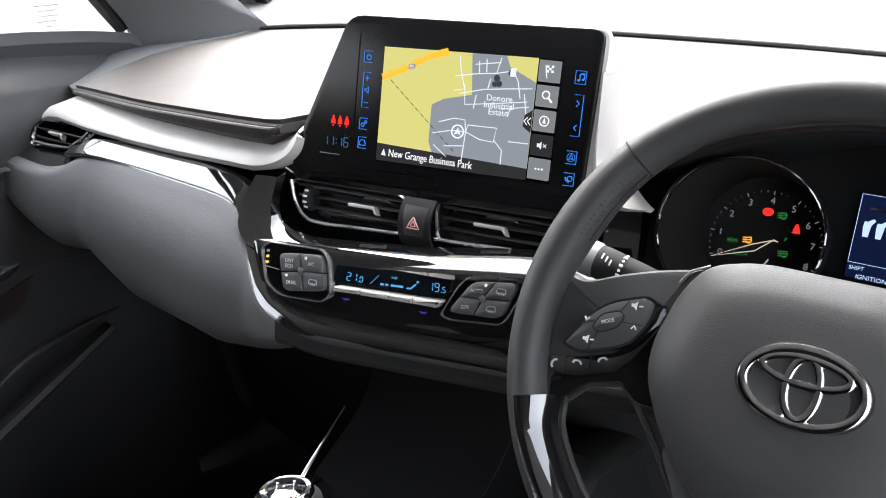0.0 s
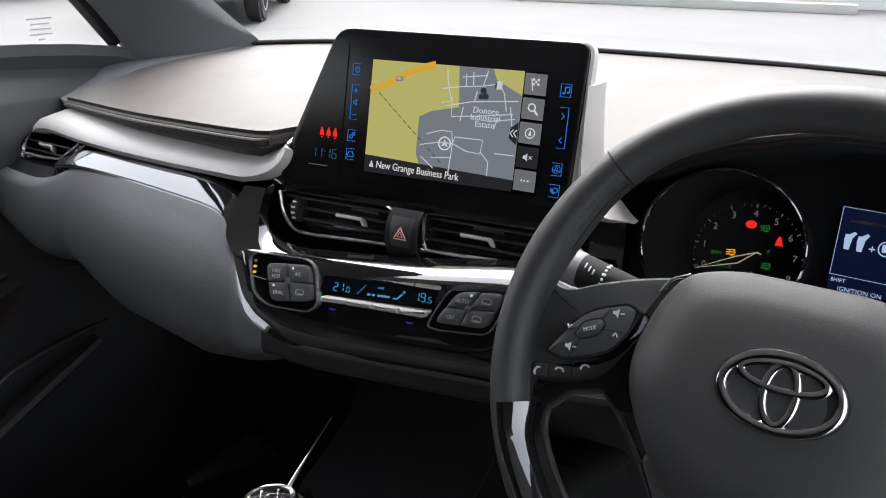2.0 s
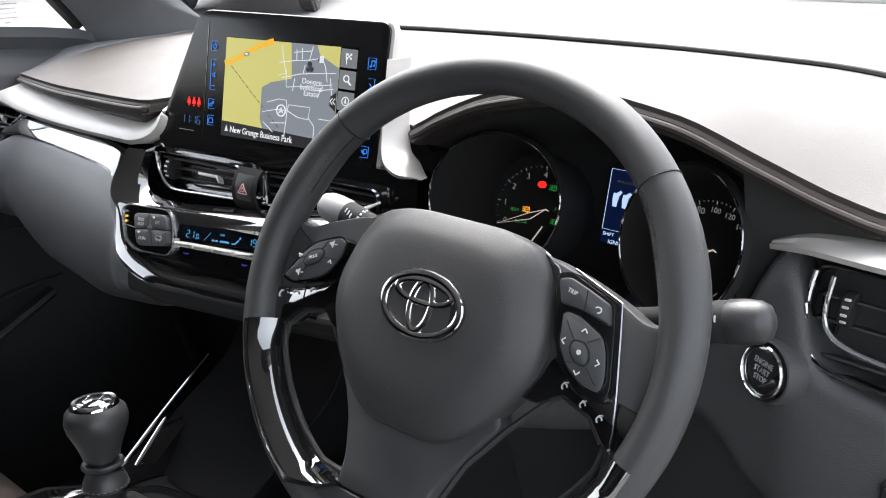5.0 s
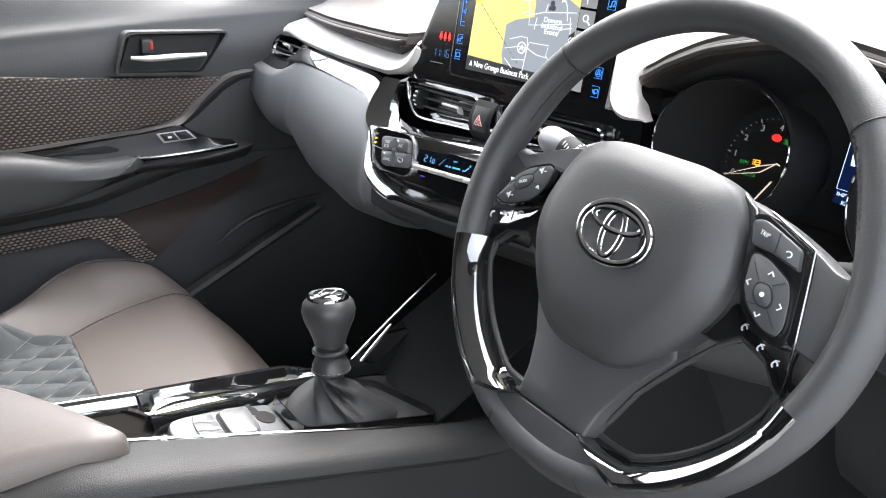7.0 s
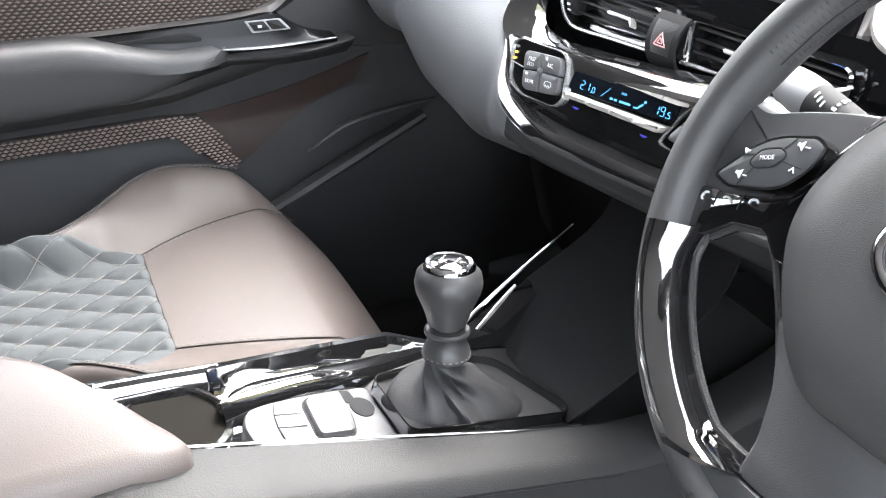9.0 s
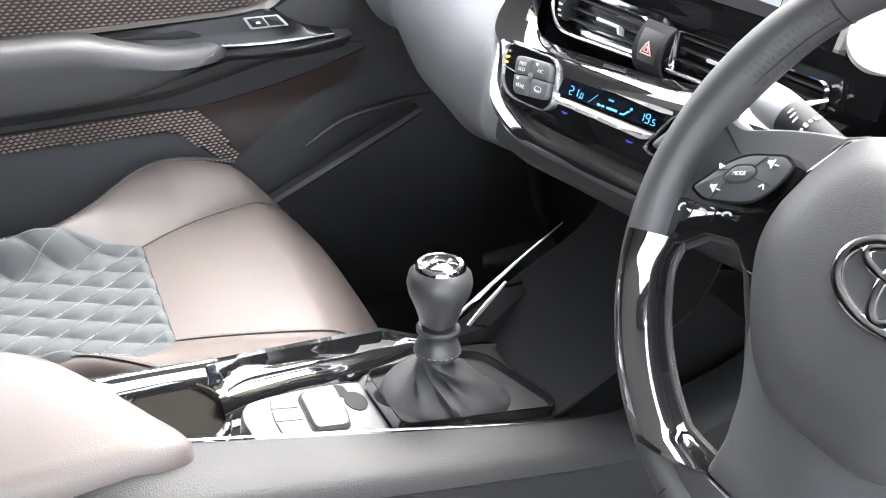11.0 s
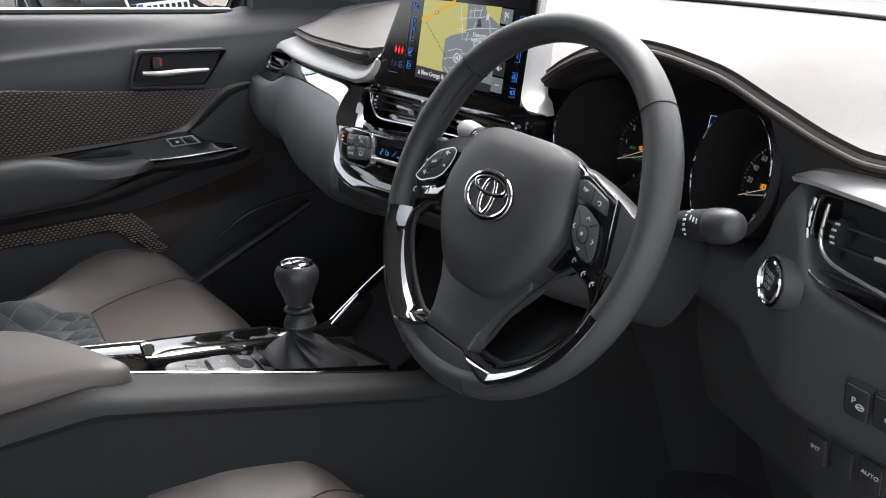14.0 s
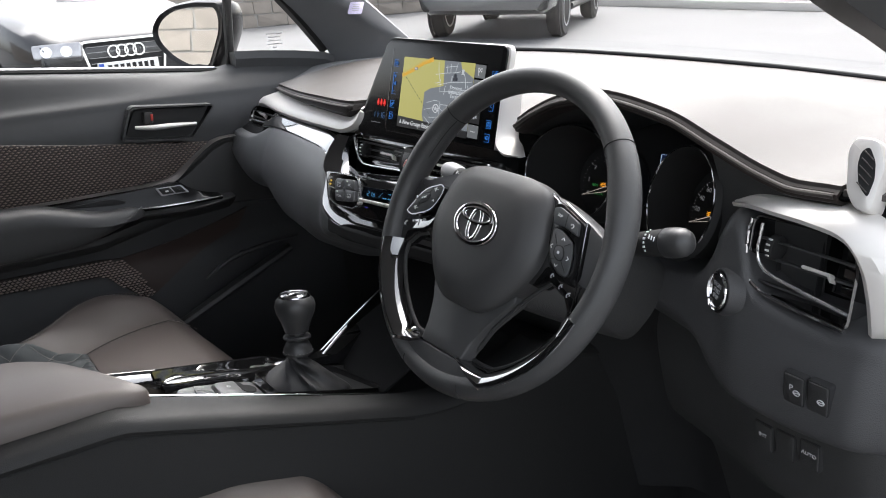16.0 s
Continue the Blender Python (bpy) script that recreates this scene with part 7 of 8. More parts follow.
tube("bright_strip", spline([(-0.6285, -0.094, 0.7775), (-0.622, -0.05, 0.7755), (-0.622, 0.01, 0.7730), (-0.630, 0.082, 0.7705)], 7), lambda s: 0.0010 + 0.0030 * math.sin(math.pi * (0.10 + 0.80 * s)) ** 0.8, M_BRIGHT, door, "bright tapering strip", sides=10, flat=0.6)
rows = []
for i in range(16):
    t = i / 15
    y = -0.092 + 0.204 * t
    zs, zl = 0.7765 - 0.0065 * t, 0.7610 - 0.0095 * math.sin(math.pi * min(1.0, t * 0.75)) + 0.006 * t
    k = math.sin(math.pi * (0.10 + 0.86 * t)) ** 0.5
    rows.append([Vector((-0.675, y, zs - 0.002)), Vector((-0.636, y, zs - 0.004)), Vector((-0.640 + 0.020 * k, y, zl + 0.004)), Vector((-0.641 + 0.020 * k, y, zl)), Vector((-0.650, y, zl - 0.012)), Vector((-0.675, y, zl - 0.03))])
loft("plate_ledge", rows, M_BLACK, door, "black ledge under the bright strip", ring=True)
# armrest
rows = []
for i in range(34):
    t = i / 33
    y = -0.90 + 0.82 * t
    e = max(0.0, (t - 0.62) / 0.38)
    v = max(0.0, min(1.0, (y + 0.30) / 0.15))
    top = 0.826 - 0.030 * v * v * (3 - 2 * v) - 0.011 * e
    bot = 0.724 + 0.046 * max(0.0, (t - 0.80) / 0.20) ** 1.6
    xi = -0.598 + 0.012 * (1 - t) - 0.034 * max(0.0, (t - 0.93) / 0.07) ** 2
    rows.append(spline([(-0.68, y, top - 0.012), (-0.650, y, top - 0.003), (xi - 0.024, y, top - 0.001), (xi - 0.007, y, top - 0.008), (xi, y, top - 0.024), (xi - 0.001, y, 0.5 * (top + bot)), (xi - 0.006, y, bot + 0.014), (xi - 0.022, y, bot + 0.002), (-0.68, y, bot - 0.006)], 3))
loft("armrest", rows, M_DOORARM, door, "padded charcoal door armrest", ring=True)
rows = []
for i in range(16):
    t = i / 15
    y = -0.90 + 1.0 * t
    z = 0.722 - 0.01 * t + 0.055 * max(0, (t - 0.72) / 0.28)
    rows.append([Vector((-0.690, y, z + 0.02)), Vector((-0.640 - 0.02 * t, y, z + 0.008)), Vector((-0.636 - 0.025 * t, y, z - 0.004)), Vector((-0.648 - 0.025 * t, y, z - 0.020)), Vector((-0.70, y, z - 0.03))])
loft("armrest_base", rows, M_BLACK, door, "black ledge under the armrest", ring=True)
# lower patterned strip
STRIP = [(-0.90, 0.684), (-0.416, 0.674), (-0.30, 0.672), (-0.178, 0.669), (-0.128, 0.662), (-0.100, 0.625), (-0.072, 0.568), (-0.100, 0.568), (-0.162, 0.628), (-0.180, 0.634), (-0.30, 0.641), (-0.42, 0.648), (-0.90, 0.660)]
M_STRIP = mat("bronze_patterned_plastic", (0.36, 0.29, 0.255), 0.4, metal=0.1, vary=0.15)
st = yz_slab("patterned_strip", STRIP, -0.72, -0.686, M_WEAVE, "bronze patterned lower strip", 0.004)
dots(STRIP, -0.686, 0.0090, 0.0052, 0.48, 0.0032, M_STRIP, "strip_dots", st, -0.02)
# smooth bronze recess ahead of the strip
M_RECESS = mat("dark_bronze_plastic", (0.040, 0.027, 0.024), 0.45, grain=0.15, vary=0.1)
rows = []
for i in range(13):
    t = i / 12
    row = []
    for j in range(7):
        s = j / 6
        y = (-0.074 + 0.204 * t) * (1 - s) + (-0.128 + 0.278 * t) * s
        z = (0.569 + 0.106 * t + 0.010 * math.sin(math.pi * t)) * (1 - s) + (0.662 + 0.060 * t - 0.010 * math.sin(math.pi * t)) * s
        x = -0.690 - 0.010 * max(0.0, 1 - abs(z - 0.648) / 0.055) + 0.007 * max(0.0, (z - 0.68) / 0.03)
        row.append(Vector((x + 0.0035, y, z)))
    rows.append(row)
shell("bronze_recess", rows, 0.003, M_RECESS, door, "smooth dark bronze recess")
# handle
bz = [(-0.070, 0.974), (0.099, 0.958), (0.045, 0.894), (-0.095, 0.911)]
handle = base_of("door_handle", "satin silver inside door handle in a black recess", "door handle")
band("bezel", [(p.x, p.y) for p in rounded(bz, 0.010, 5)], 0.0035, Matrix(((0, 0, 1, 0), (1, 0, 0, 0), (0, 1, 0, 0), (0, 0, 0, 1))), -0.656, -0.68, M_BLACK, handle, "black recess bezel")
yz_slab("recess", [(-0.062, 0.968), (0.088, 0.954), (0.041, 0.900), (-0.086, 0.916)], -0.69, -0.6635, M_DARK, "dark handle recess", 0.010, 0.0, handle)
tube("lever", spline([(-0.645, -0.070, 0.936), (-0.640, -0.040, 0.9325), (-0.640, 0.0, 0.931), (-0.646, 0.052, 0.927)], 6), lambda s: 0.0042 + 0.0022 * math.sin(math.pi * s), M_SATIN, handle, "satin silver pull lever", sides=10, flat=0.8)
yz_slab("lock_lever", [(-0.047, 0.962), (-0.030, 0.960), (-0.031, 0.938), (-0.049, 0.940)], -0.67, -0.652, M_BLACK, "", 0.003, 0.002, handle)
yz_slab("lock_mark", [(-0.035, 0.957), (-0.030, 0.9565), (-0.031, 0.944), (-0.036, 0.9445)], -0.66, -0.6510, M_RED, "red lock mark", 0.001, 0.0005, handle)
# lower pocket edge and kick panel
tube("pocket_edge", spline([(-0.63, -0.15, 0.47), (-0.62, -0.046, 0.515), (-0.618, 0.08, 0.570), (-0.616, 0.216, 0.628)], 6), lambda s: 0.006 + 0.010 * math.sin(math.pi * (0.1 + 0.6 * s)), M_BLACK, door, "curved pocket edge", sides=8, flat=0.6)
tube("pocket_edge", spline([(-0.62, 0.02, 0.60), (-0.62, 0.08, 0.632), (-0.62, 0.16, 0.645), (-0.62, 0.24, 0.65)], 6), lambda s: 0.003 + 0.006 * math.sin(math.pi * s), M_BLACK, door, sides=8, flat=0.6)

# ---------------------------------------------------------------- cabin structure
def wall(name, size, m, material, label, category="wall"):
    return tagged(rounded_box(name, size, m, material, None, edge=0.006, seg=1), label, category, kind="structure")


wall("floor", (1.62, 2.6, 0.06), pose(0, -0.55, 0.19), M_CARPET, "black carpeted car floor", "floor")
wall("wall_front", (1.56, 0.05, 0.80), pose(0, 0.66, 0.60), M_PIT, "black bulkhead under the dash")
wall("wall_back", (1.56, 0.06, 1.28), pose(0, -1.85, 0.83), M_DARK, "dark rear of the cabin")
wall("wall_left_front", (0.05, 0.42, 0.78), pose(-0.745, 0.55, 0.60), M_BLACK, "black footwell side")
wall("wall_right_front", (0.05, 0.30, 0.78), pose(0.775, 0.60, 0.60), M_PIT, "black footwell side")
M_ROOF = mat("pale_grey_headliner", (0.46, 0.455, 0.445), 0.9, grain=0.3, vary=0.06)
rows = []
for i in range(9):
    x = -0.72 + 1.44 * i / 8
    rows.append([Vector((x if y < -0.5 else x * 0.92, y, z - 0.05 * (x / 0.72) ** 2)) for y, z in ((-1.88, 1.42), (-1.2, 1.46), (-0.6, 1.49), (0.06, 1.435))])
tagged(shell("ceiling", rows, -0.03, M_ROOF), "pale grey cloth headliner", "ceiling", kind="structure")
M_FRAME = mat("black_window_frame", (0.012, 0.012, 0.012), 0.5, vary=0.1)
for s in (-1, 1):
    pts = [((-0.780, 0.455, 0.985), (-0.745, 0.432, 1.000), (-0.670, 0.500, 1.004), (-0.600, 0.600, 1.012), (-0.680, 0.640, 1.014), (-0.780, 0.550, 0.99)),
           ((-0.772, 0.415, 1.050), (-0.740, 0.400, 1.052), (-0.685, 0.455, 1.062), (-0.640, 0.545, 1.075), (-0.695, 0.570, 1.080), (-0.772, 0.500, 1.06)),
           ((-0.755, 0.318, 1.150), (-0.725, 0.305, 1.152), (-0.680, 0.355, 1.165), (-0.652, 0.420, 1.180), (-0.690, 0.440, 1.185), (-0.755, 0.390, 1.165)),
           ((-0.720, 0.120, 1.300), (-0.692, 0.110, 1.302), (-0.655, 0.150, 1.310), (-0.632, 0.190, 1.325), (-0.665, 0.210, 1.330), (-0.720, 0.170, 1.310)),
           ((-0.665, -0.120, 1.430), (-0.640, -0.120, 1.430), (-0.605, -0.100, 1.435), (-0.590, -0.080, 1.445), (-0.615, -0.060, 1.450), (-0.665, -0.080, 1.44))]
    if s > 0:
        pts = [tuple((x + a, y + b, z + c) for a, b, c in ((0, 0, 0), (0.04, -0.005, -0.004), (0.065, 0.02, 0.04), (0.04, 0.06, 0.075), (0.0, 0.05, 0.06), (-0.012, 0.02, 0.03)))
               for x, y, z in ((0.735, 0.460, 0.985), (0.715, 0.360, 1.055), (0.680, 0.196, 1.155), (0.660, 0.110, 1.202), (0.610, -0.080, 1.32), (0.570, -0.22, 1.40))]
    rows = [list(r) for r in zip(*[spline([r[k] for r in pts], 6) for k in range(6)])]
    tagged(loft("trim_pillar", rows, M_PILLAR if s < 0 else M_FRAME, ring=True), "grey windscreen pillar trim" if s < 0 else "dark windscreen pillar trim", "pillar", kind="structure")
# closed side behind the front doors
wall("wall_left", (0.05, 1.12, 1.26), pose(-0.735, -1.30, 0.82), M_DARK, "dark rear side of the cabin")
wall("wall_right", (0.05, 1.10, 1.26), pose(0.735, -1.32, 0.82), M_DARK, "dark rear side of the cabin")
tagged(tube("trim_sill", [(0.76, -1.0, 0.36), (0.76, 0.0, 0.36), (0.76, 0.45, 0.38)], 0.05, M_DARK, None, sides=8), "black door sill of the open driver side", "sill", kind="structure")
# door window frame, divider and small corner window
frame_ob = base_of("window_1", "passenger window with black divider and corner pane", "window", kind="structure")
tube("divider", [(-0.775, 0.188, 1.005), (-0.765, 0.190, 1.10), (-0.740, 0.190, 1.24)], 0.011, M_FRAME, frame_ob, "black window divider", sides=8, flat=0.6)
tube("top_rail", spline([(-0.765, 0.420, 1.035), (-0.758, 0.330, 1.14), (-0.740, 0.235, 1.22), (-0.70, 0.0, 1.325), (-0.66, -0.25, 1.415), (-0.65, -0.9, 1.43)], 6), 0.016, M_FRAME, frame_ob, "black upper window frame", sides=8)
tube("sill_seal", [(-0.760, y, sill(y) + 0.004) for y in (-0.95 + 0.1 * i for i in range(12))], 0.0055, M_RUBBER, frame_ob, "black window seal", sides=6)
tube("seal_line", [(-0.772, y, sill(y) + 0.009) for y in (-0.95 + 0.1 * i for i in range(12))], 0.003, M_CHROME, frame_ob, "bright waist line", sides=6)
rows = [[Vector((-0.770, y, z)), Vector((-0.735, y, z + 0.006)), Vector((-0.728, y, z - 0.010)), Vector((-0.735, y, z - 0.030)), Vector((-0.770, y, z - 0.030))] for y, z in ((0.185, 1.046), (0.25, 1.042), (0.33, 1.034), (0.40, 1.024), (0.425, 1.015))]
loft("corner_sill", rows, M_DOORTOP, frame_ob, "charcoal corner window sill", ring=True)
M_GLASS = clear_glass("clear_side_glass")


def face_inward(ob):
    """Turn a pane's face to the cabin and let daylight through it."""
    ob.visible_shadow = False
    p_ = ob.data.polygons[len(ob.data.polygons) // 2]
    if p_.normal.dot(Vector((0, -0.3, 1.0)) - p_.center) < 0:
        ob.data.flip_normals()



pane = loft("pane", [[Vector((-0.770, 0.20, 1.02)), Vector((-0.770, -0.95, 1.10))], [Vector((-0.725, 0.20, 1.21)), Vector((-0.70, -0.95, 1.36))]], M_GLASS, frame_ob, "clear side glass")
face_inward(pane)
pane = loft("pane", [[Vector((-0.765, 0.40, 1.02)), Vector((-0.768, 0.205, 1.03))], [Vector((-0.762, 0.39, 1.035)), Vector((-0.735, 0.205, 1.20))]], M_GLASS, frame_ob, "clear corner glass")
face_inward(pane)
ws = base_of("window_2", "large sloping windscreen", "window", kind="structure")
rows = []
for i in range(25):
    x = -0.70 + 1.40 * i / 24
    yc, zc = at_x(COWL, x)
    row = []
    for j in range(9):
        t = j / 8
        row.append(Vector((x * (1 - 0.12 * t), yc + 0.012 + (0.075 - 0.05 * (x / 0.7) ** 2 - yc) * t, zc + 0.004 + (1.455 - 0.03 * (x / 0.7) ** 2 - zc) * t ** 0.93)))
    rows.append(row)
pane = loft("pane", rows[::-1], M_GLASS, ws, "clear windscreen glass")
face_inward(pane)
sticker = base_of("window_sticker", "small printed sticker inside the windscreen corner", "sticker")
M_LILAC = mat("lilac_sticker", (0.42, 0.38, 0.52), 0.6, vary=0.3, vary_size=200)
slab("paper", rounded([(-0.016, 0.018), (0.016, 0.018), (0.016, -0.018), (-0.016, -0.018)], 0.004), frame_at((-0.640, 0.440, 1.128), 45, 50), 0.0, -0.001, M_LILAC, sticker)
for k in range(4):
    rounded_box("print_bar", (0.018 - 0.003 * (k % 2), 0.003, 0.0004), frame_at((-0.640, 0.440, 1.128), 45, 50) @ pose(0, 0.010 - 0.006 * k, 0.0004), M_GREYPRINT, sticker, edge=0.0001, seg=1)
etch = base_of("glass_print", "small grey etched print on the corner window", "marking")
for k, w in enumerate((0.040, 0.030, 0.034, 0.036, 0.010)):
    rounded_box("print_bar", (0.0004, w, 0.0022), pose(-0.765, 0.295, 1.078 - 0.0075 * k), M_GREYPRINT, etch, edge=0.0001, seg=1)

# wing mirror
mirror = base_of("wing_mirror", "black wing mirror with reflecting glass", "mirror")
MM = frame_at((-0.945, 0.155, 1.078), 30, 2)
gl_ = rounded([(-0.0800, 0.0080), (-0.0600, 0.0350), (-0.0200, 0.0540), (0.0340, 0.0620), (0.0960, 0.0605), (0.1040, 0.0400), (0.1020, 0.0080), (0.0640, -0.0680), (0.0480, -0.0710), (0.0050, -0.0680), (-0.0400, -0.0480), (-0.0740, -0.0180)], 0.016, 4)
hs = []
for k, h in ((1.0, 0.004), (1.16, 0.010), (1.25, -0.004), (1.26, -0.030), (1.14, -0.065), (0.80, -0.105), (0.3, -0.125)):
    hs.append([MM @ Vector((0.014 + (p.x - 0.014) * k, p.y * k, h)) for p in gl_])
loft("housing", hs, M_BEZEL, mirror, "gloss black mirror housing", ring=True)
M_MIRROR = mat("mirror_glass", (0.86, 0.88, 0.88), 0.01, metal=1.0, vary=0)
slab("glass", gl_, MM, 0.0065, 0.0, M_MIRROR, mirror, "silvered mirror glass")
rounded_box("arm", (0.16, 0.05, 0.035), pose(-0.85, 0.185, 0.985, 0, 8, 10), M_DARK, mirror, "black mirror arm", edge=0.012)

# ---------------------------------------------------------------- outside
M_ASPHALT = mat("worn_pale_asphalt", (0.145, 0.145, 0.145), 0.85, grain=0.6, grain_size=60, vary=0.25, vary_size=0.8)
bm = bmesh.new()
bmesh.ops.create_grid(bm, x_segments=8, y_segments=8, size=300)
tagged(part("ground", bm, M_ASPHALT), "pale worn asphalt yard", "ground", kind="structure")
M_STONE = mat("grey_brown_stone", (0.26, 0.23, 0.20), 0.85, grain=0.8, grain_size=30, vary=0.35, vary_size=4)
M_MORTAR = mat("grey_mortar", (0.30, 0.29, 0.27), 0.9, vary=0.15)
M_KERB = mat("pale_concrete_kerb", (0.42, 0.41, 0.39), 0.85, vary=0.15, vary_size=3)
M_WHITEWALL = mat("white_painted_wall", (0.70, 0.70, 0.68), 0.8, vary=0.08, vary_size=2)


def stone_wall(name, a, b, height, label):
    """Coursed stones, proud of a mortar core."""
    a, b = Vector((*a, 0)), Vector((*b, 0))
    L = (b - a).length
    yaw = math.degrees(math.atan2(b.y - a.y, b.x - a.x))
    m = Matrix.Translation(a) @ Matrix.Rotation(radians(yaw), 4, "Z")
    core = tagged(rounded_box(name, (L, 0.28, height), m @ pose(L / 2, 0, height / 2), M_MORTAR, None, edge=0.01, seg=1), label, "wall", kind="structure")
    shapes = []
    for w in (0.36, 0.46, 0.58):
        bm_ = bmesh.new()
        bmesh.ops.create_cube(bm_, size=1, matrix=Matrix.Diagonal((w - 0.02, 0.32, 0.205, 1)))
        for v in bm_.verts:
            v.co += Vector((random.uniform(-0.012, 0.012), random.uniform(-0.015, 0.015), random.uniform(-0.01, 0.01)))
        me = bpy.data.meshes.new("stone")
        bm_.to_mesh(me)
        bm_.free()
        me.materials.append(M_STONE)
        shapes.append((w, me))
    z = 0.11
    while z < height:
        x = random.uniform(0, 0.3)
        while x < L - 0.3:
            w, me = random.choice(shapes)
            ob = new("stone", me)
            ob.matrix_world = m @ pose(x + w / 2, random.uniform(-0.012, 0.012), z)
            ob.parent = core
            x += w
        z += 0.225
    return core



# wheel of a parked car: a part of it
def car_wheel(parent, place, heading, r, w, spokes, rim_mat):
    m = Matrix.Translation(place) @ Matrix.Rotation(radians(heading), 4, "Z") @ Matrix.Rotation(radians(90), 4, "X")
    k = lathe("wheel", [(r * 0.62, -w / 2), (r * 0.92, -w / 2), (r, -w * 0.32), (r, w * 0.32), (r * 0.92, w / 2), (r * 0.62, w / 2)], m, M_RUBBER, parent, "black tyre and alloy wheel", n=32)
    for sgn in (1, -1):
        lathe("rim", [(r * 0.66, sgn * w * 0.50), (r * 0.64, sgn * w * 0.53), (r * 0.58, sgn * w * 0.50), (r * 0.56, sgn * w * 0.2), (0.01, sgn * w * 0.15)], m, M_DARK, k, "dark rim well", n=32)
        for i in range(spokes):
            a = 2 * math.pi * i / spokes
            rounded_box("spoke", (r * 0.56, r * 0.11, 0.03), m @ Matrix.Rotation(a, 4, "Z") @ Matrix.Translation((r * 0.34, 0, sgn * w * 0.42)), rim_mat, k, edge=0.008, seg=1)
        band("rim_ring", oval(r * 0.62, r * 0.62, 28), r * 0.06, m, sgn * w * 0.54 if sgn > 0 else -w * 0.45, sgn * w * 0.45 if sgn > 0 else -w * 0.54, rim_mat, k)
    return k


M_CARBLACK = mat("black_car_paint", (0.010, 0.011, 0.013), 0.22, coat=0.4, vary=0.1, vary_size=3)
M_CARGREY = mat("dark_grey_car_paint", (0.085, 0.088, 0.092), 0.25, metal=0.4, coat=0.8, vary=0.06, vary_size=2)
M_PLATE = mat("white_number_plate", (0.72, 0.72, 0.70), 0.5, vary=0.05)
M_PLATEBLUE = mat("blue_plate_band", (0.03, 0.08, 0.40), 0.5, vary=0)
M_LAMP = mat("clear_headlamp", (0.38, 0.38, 0.39), 0.08, metal=0.5, vary=0.3, vary_size=12)
M_CARGLASS = mat("dark_car_glass", (0.03, 0.035, 0.04), 0.05, coat=0.5, vary=0)
M_ALLOY = mat("silver_alloy", (0.62, 0.62, 0.63), 0.3, metal=0.9, vary=0.04)


def parked_car(name, label, place, heading, prof, half, paint, wheel_r, axle, spokes):
    """A car pointing along its own +x. prof: rows of x, sill z, shoulder z, roof z, half-width scale, roof half-width scale."""
    c = base_of(name, label, "car", "parked cars")
    m = Matrix.Translation((*place, 0)) @ Matrix.Rotation(radians(heading), 4, "Z")
    rows_ = []
    px = spline([(r[0], r[1], r[2]) for r in prof], 4)
    pr = spline([(r[3], r[4], r[5]) for r in prof], 4)
    for a, b in zip(px, pr):
        w, rw = half * b.y, half * b.z
        z0, z1, z2 = a.y, a.z, b.x
        half_ring = [(w * 0.86, z0), (w * 0.97, z0 + 0.10), (w, z0 + (z1 - z0) * 0.55), (w * 0.985, z1 - 0.06), (w * 0.94, z1), (rw * 1.0, z1 + (z2 - z1) * 0.75), (rw * 0.88, z2 - 0.015), (rw * 0.45, z2)]
        ring_ = [(y, z) for y, z in half_ring] + [(-y, z) for y, z in reversed(half_ring)]
        rows_.append([m @ Vector((a.x, y, z)) for y, z in ring_])
    loft("body", rows_, paint, c, ring=True)
    for x in axle:
        for sgn in (-1, 1):
            lathe("wheel_arch", [(wheel_r * 1.12, -0.02), (wheel_r * 1.12, 0.02), (wheel_r * 0.6, 0.021), (0.01, 0.021)], m @ Matrix.Translation((x, sgn * half * 0.965, wheel_r)) @ Matrix.Rotation(radians(-90 * sgn), 4, "X"), M_DARK, c, "dark wheel arch", n=28)
            car_wheel(c, m @ Vector((x, sgn * (half - 0.10), wheel_r)), heading, wheel_r, 0.22, spokes, M_ALLOY)
    return c, m


def plate(c, m, x, y, z, lean=0):
    q = m @ pose(x, y, z) @ Matrix.Rotation(radians(90), 4, "Z") @ Matrix.Rotation(radians(90 - lean), 4, "X")
    p = slab("number_plate", rounded([(-0.26, 0.056), (0.26, 0.056), (0.26, -0.056), (-0.26, -0.056)], 0.01), q, 0.012, -0.02, M_PLATE, c, "white number plate", edge=0.003)
    slab("plate_band", [Vector(v) for v in ((-0.255, 0.05), (-0.215, 0.05), (-0.215, -0.05), (-0.255, -0.05))], q, 0.0135, 0.0, M_PLATEBLUE, p, "blue band")
    for k in range(8):
        rounded_box("plate_bar", (0.034, 0.066, 0.002), q @ pose(-0.165 + 0.052 * k, 0, 0.013), M_DARK, p, edge=0.0005, seg=1)


# dark saloon facing the yard
AH = 7.5
car1, m1 = parked_car("parked_saloon", "black saloon car with chrome-framed grille parked facing the yard", (-8.74, 1.12), AH,
                      [(-2.2, 0.30, 0.75, 0.95, 0.90, 0.72), (-1.9, 0.22, 0.90, 1.02, 0.97, 0.78), (-1.2, 0.20, 0.92, 1.36, 1.0, 0.74), (-0.3, 0.20, 0.92, 1.43, 1.0, 0.74), (0.25, 0.20, 0.92, 1.36, 1.0, 0.74), (0.95, 0.20, 0.90, 0.96, 1.0, 0.82), (1.6, 0.20, 0.83, 0.87, 0.99, 0.80), (2.05, 0.20, 0.72, 0.76, 0.92, 0.74), (2.28, 0.22, 0.60, 0.64, 0.80, 0.62), (2.33, 0.26, 0.50, 0.54, 0.74, 0.58)], 0.885, M_CARBLACK, 0.32, (1.42, -1.25), 7)
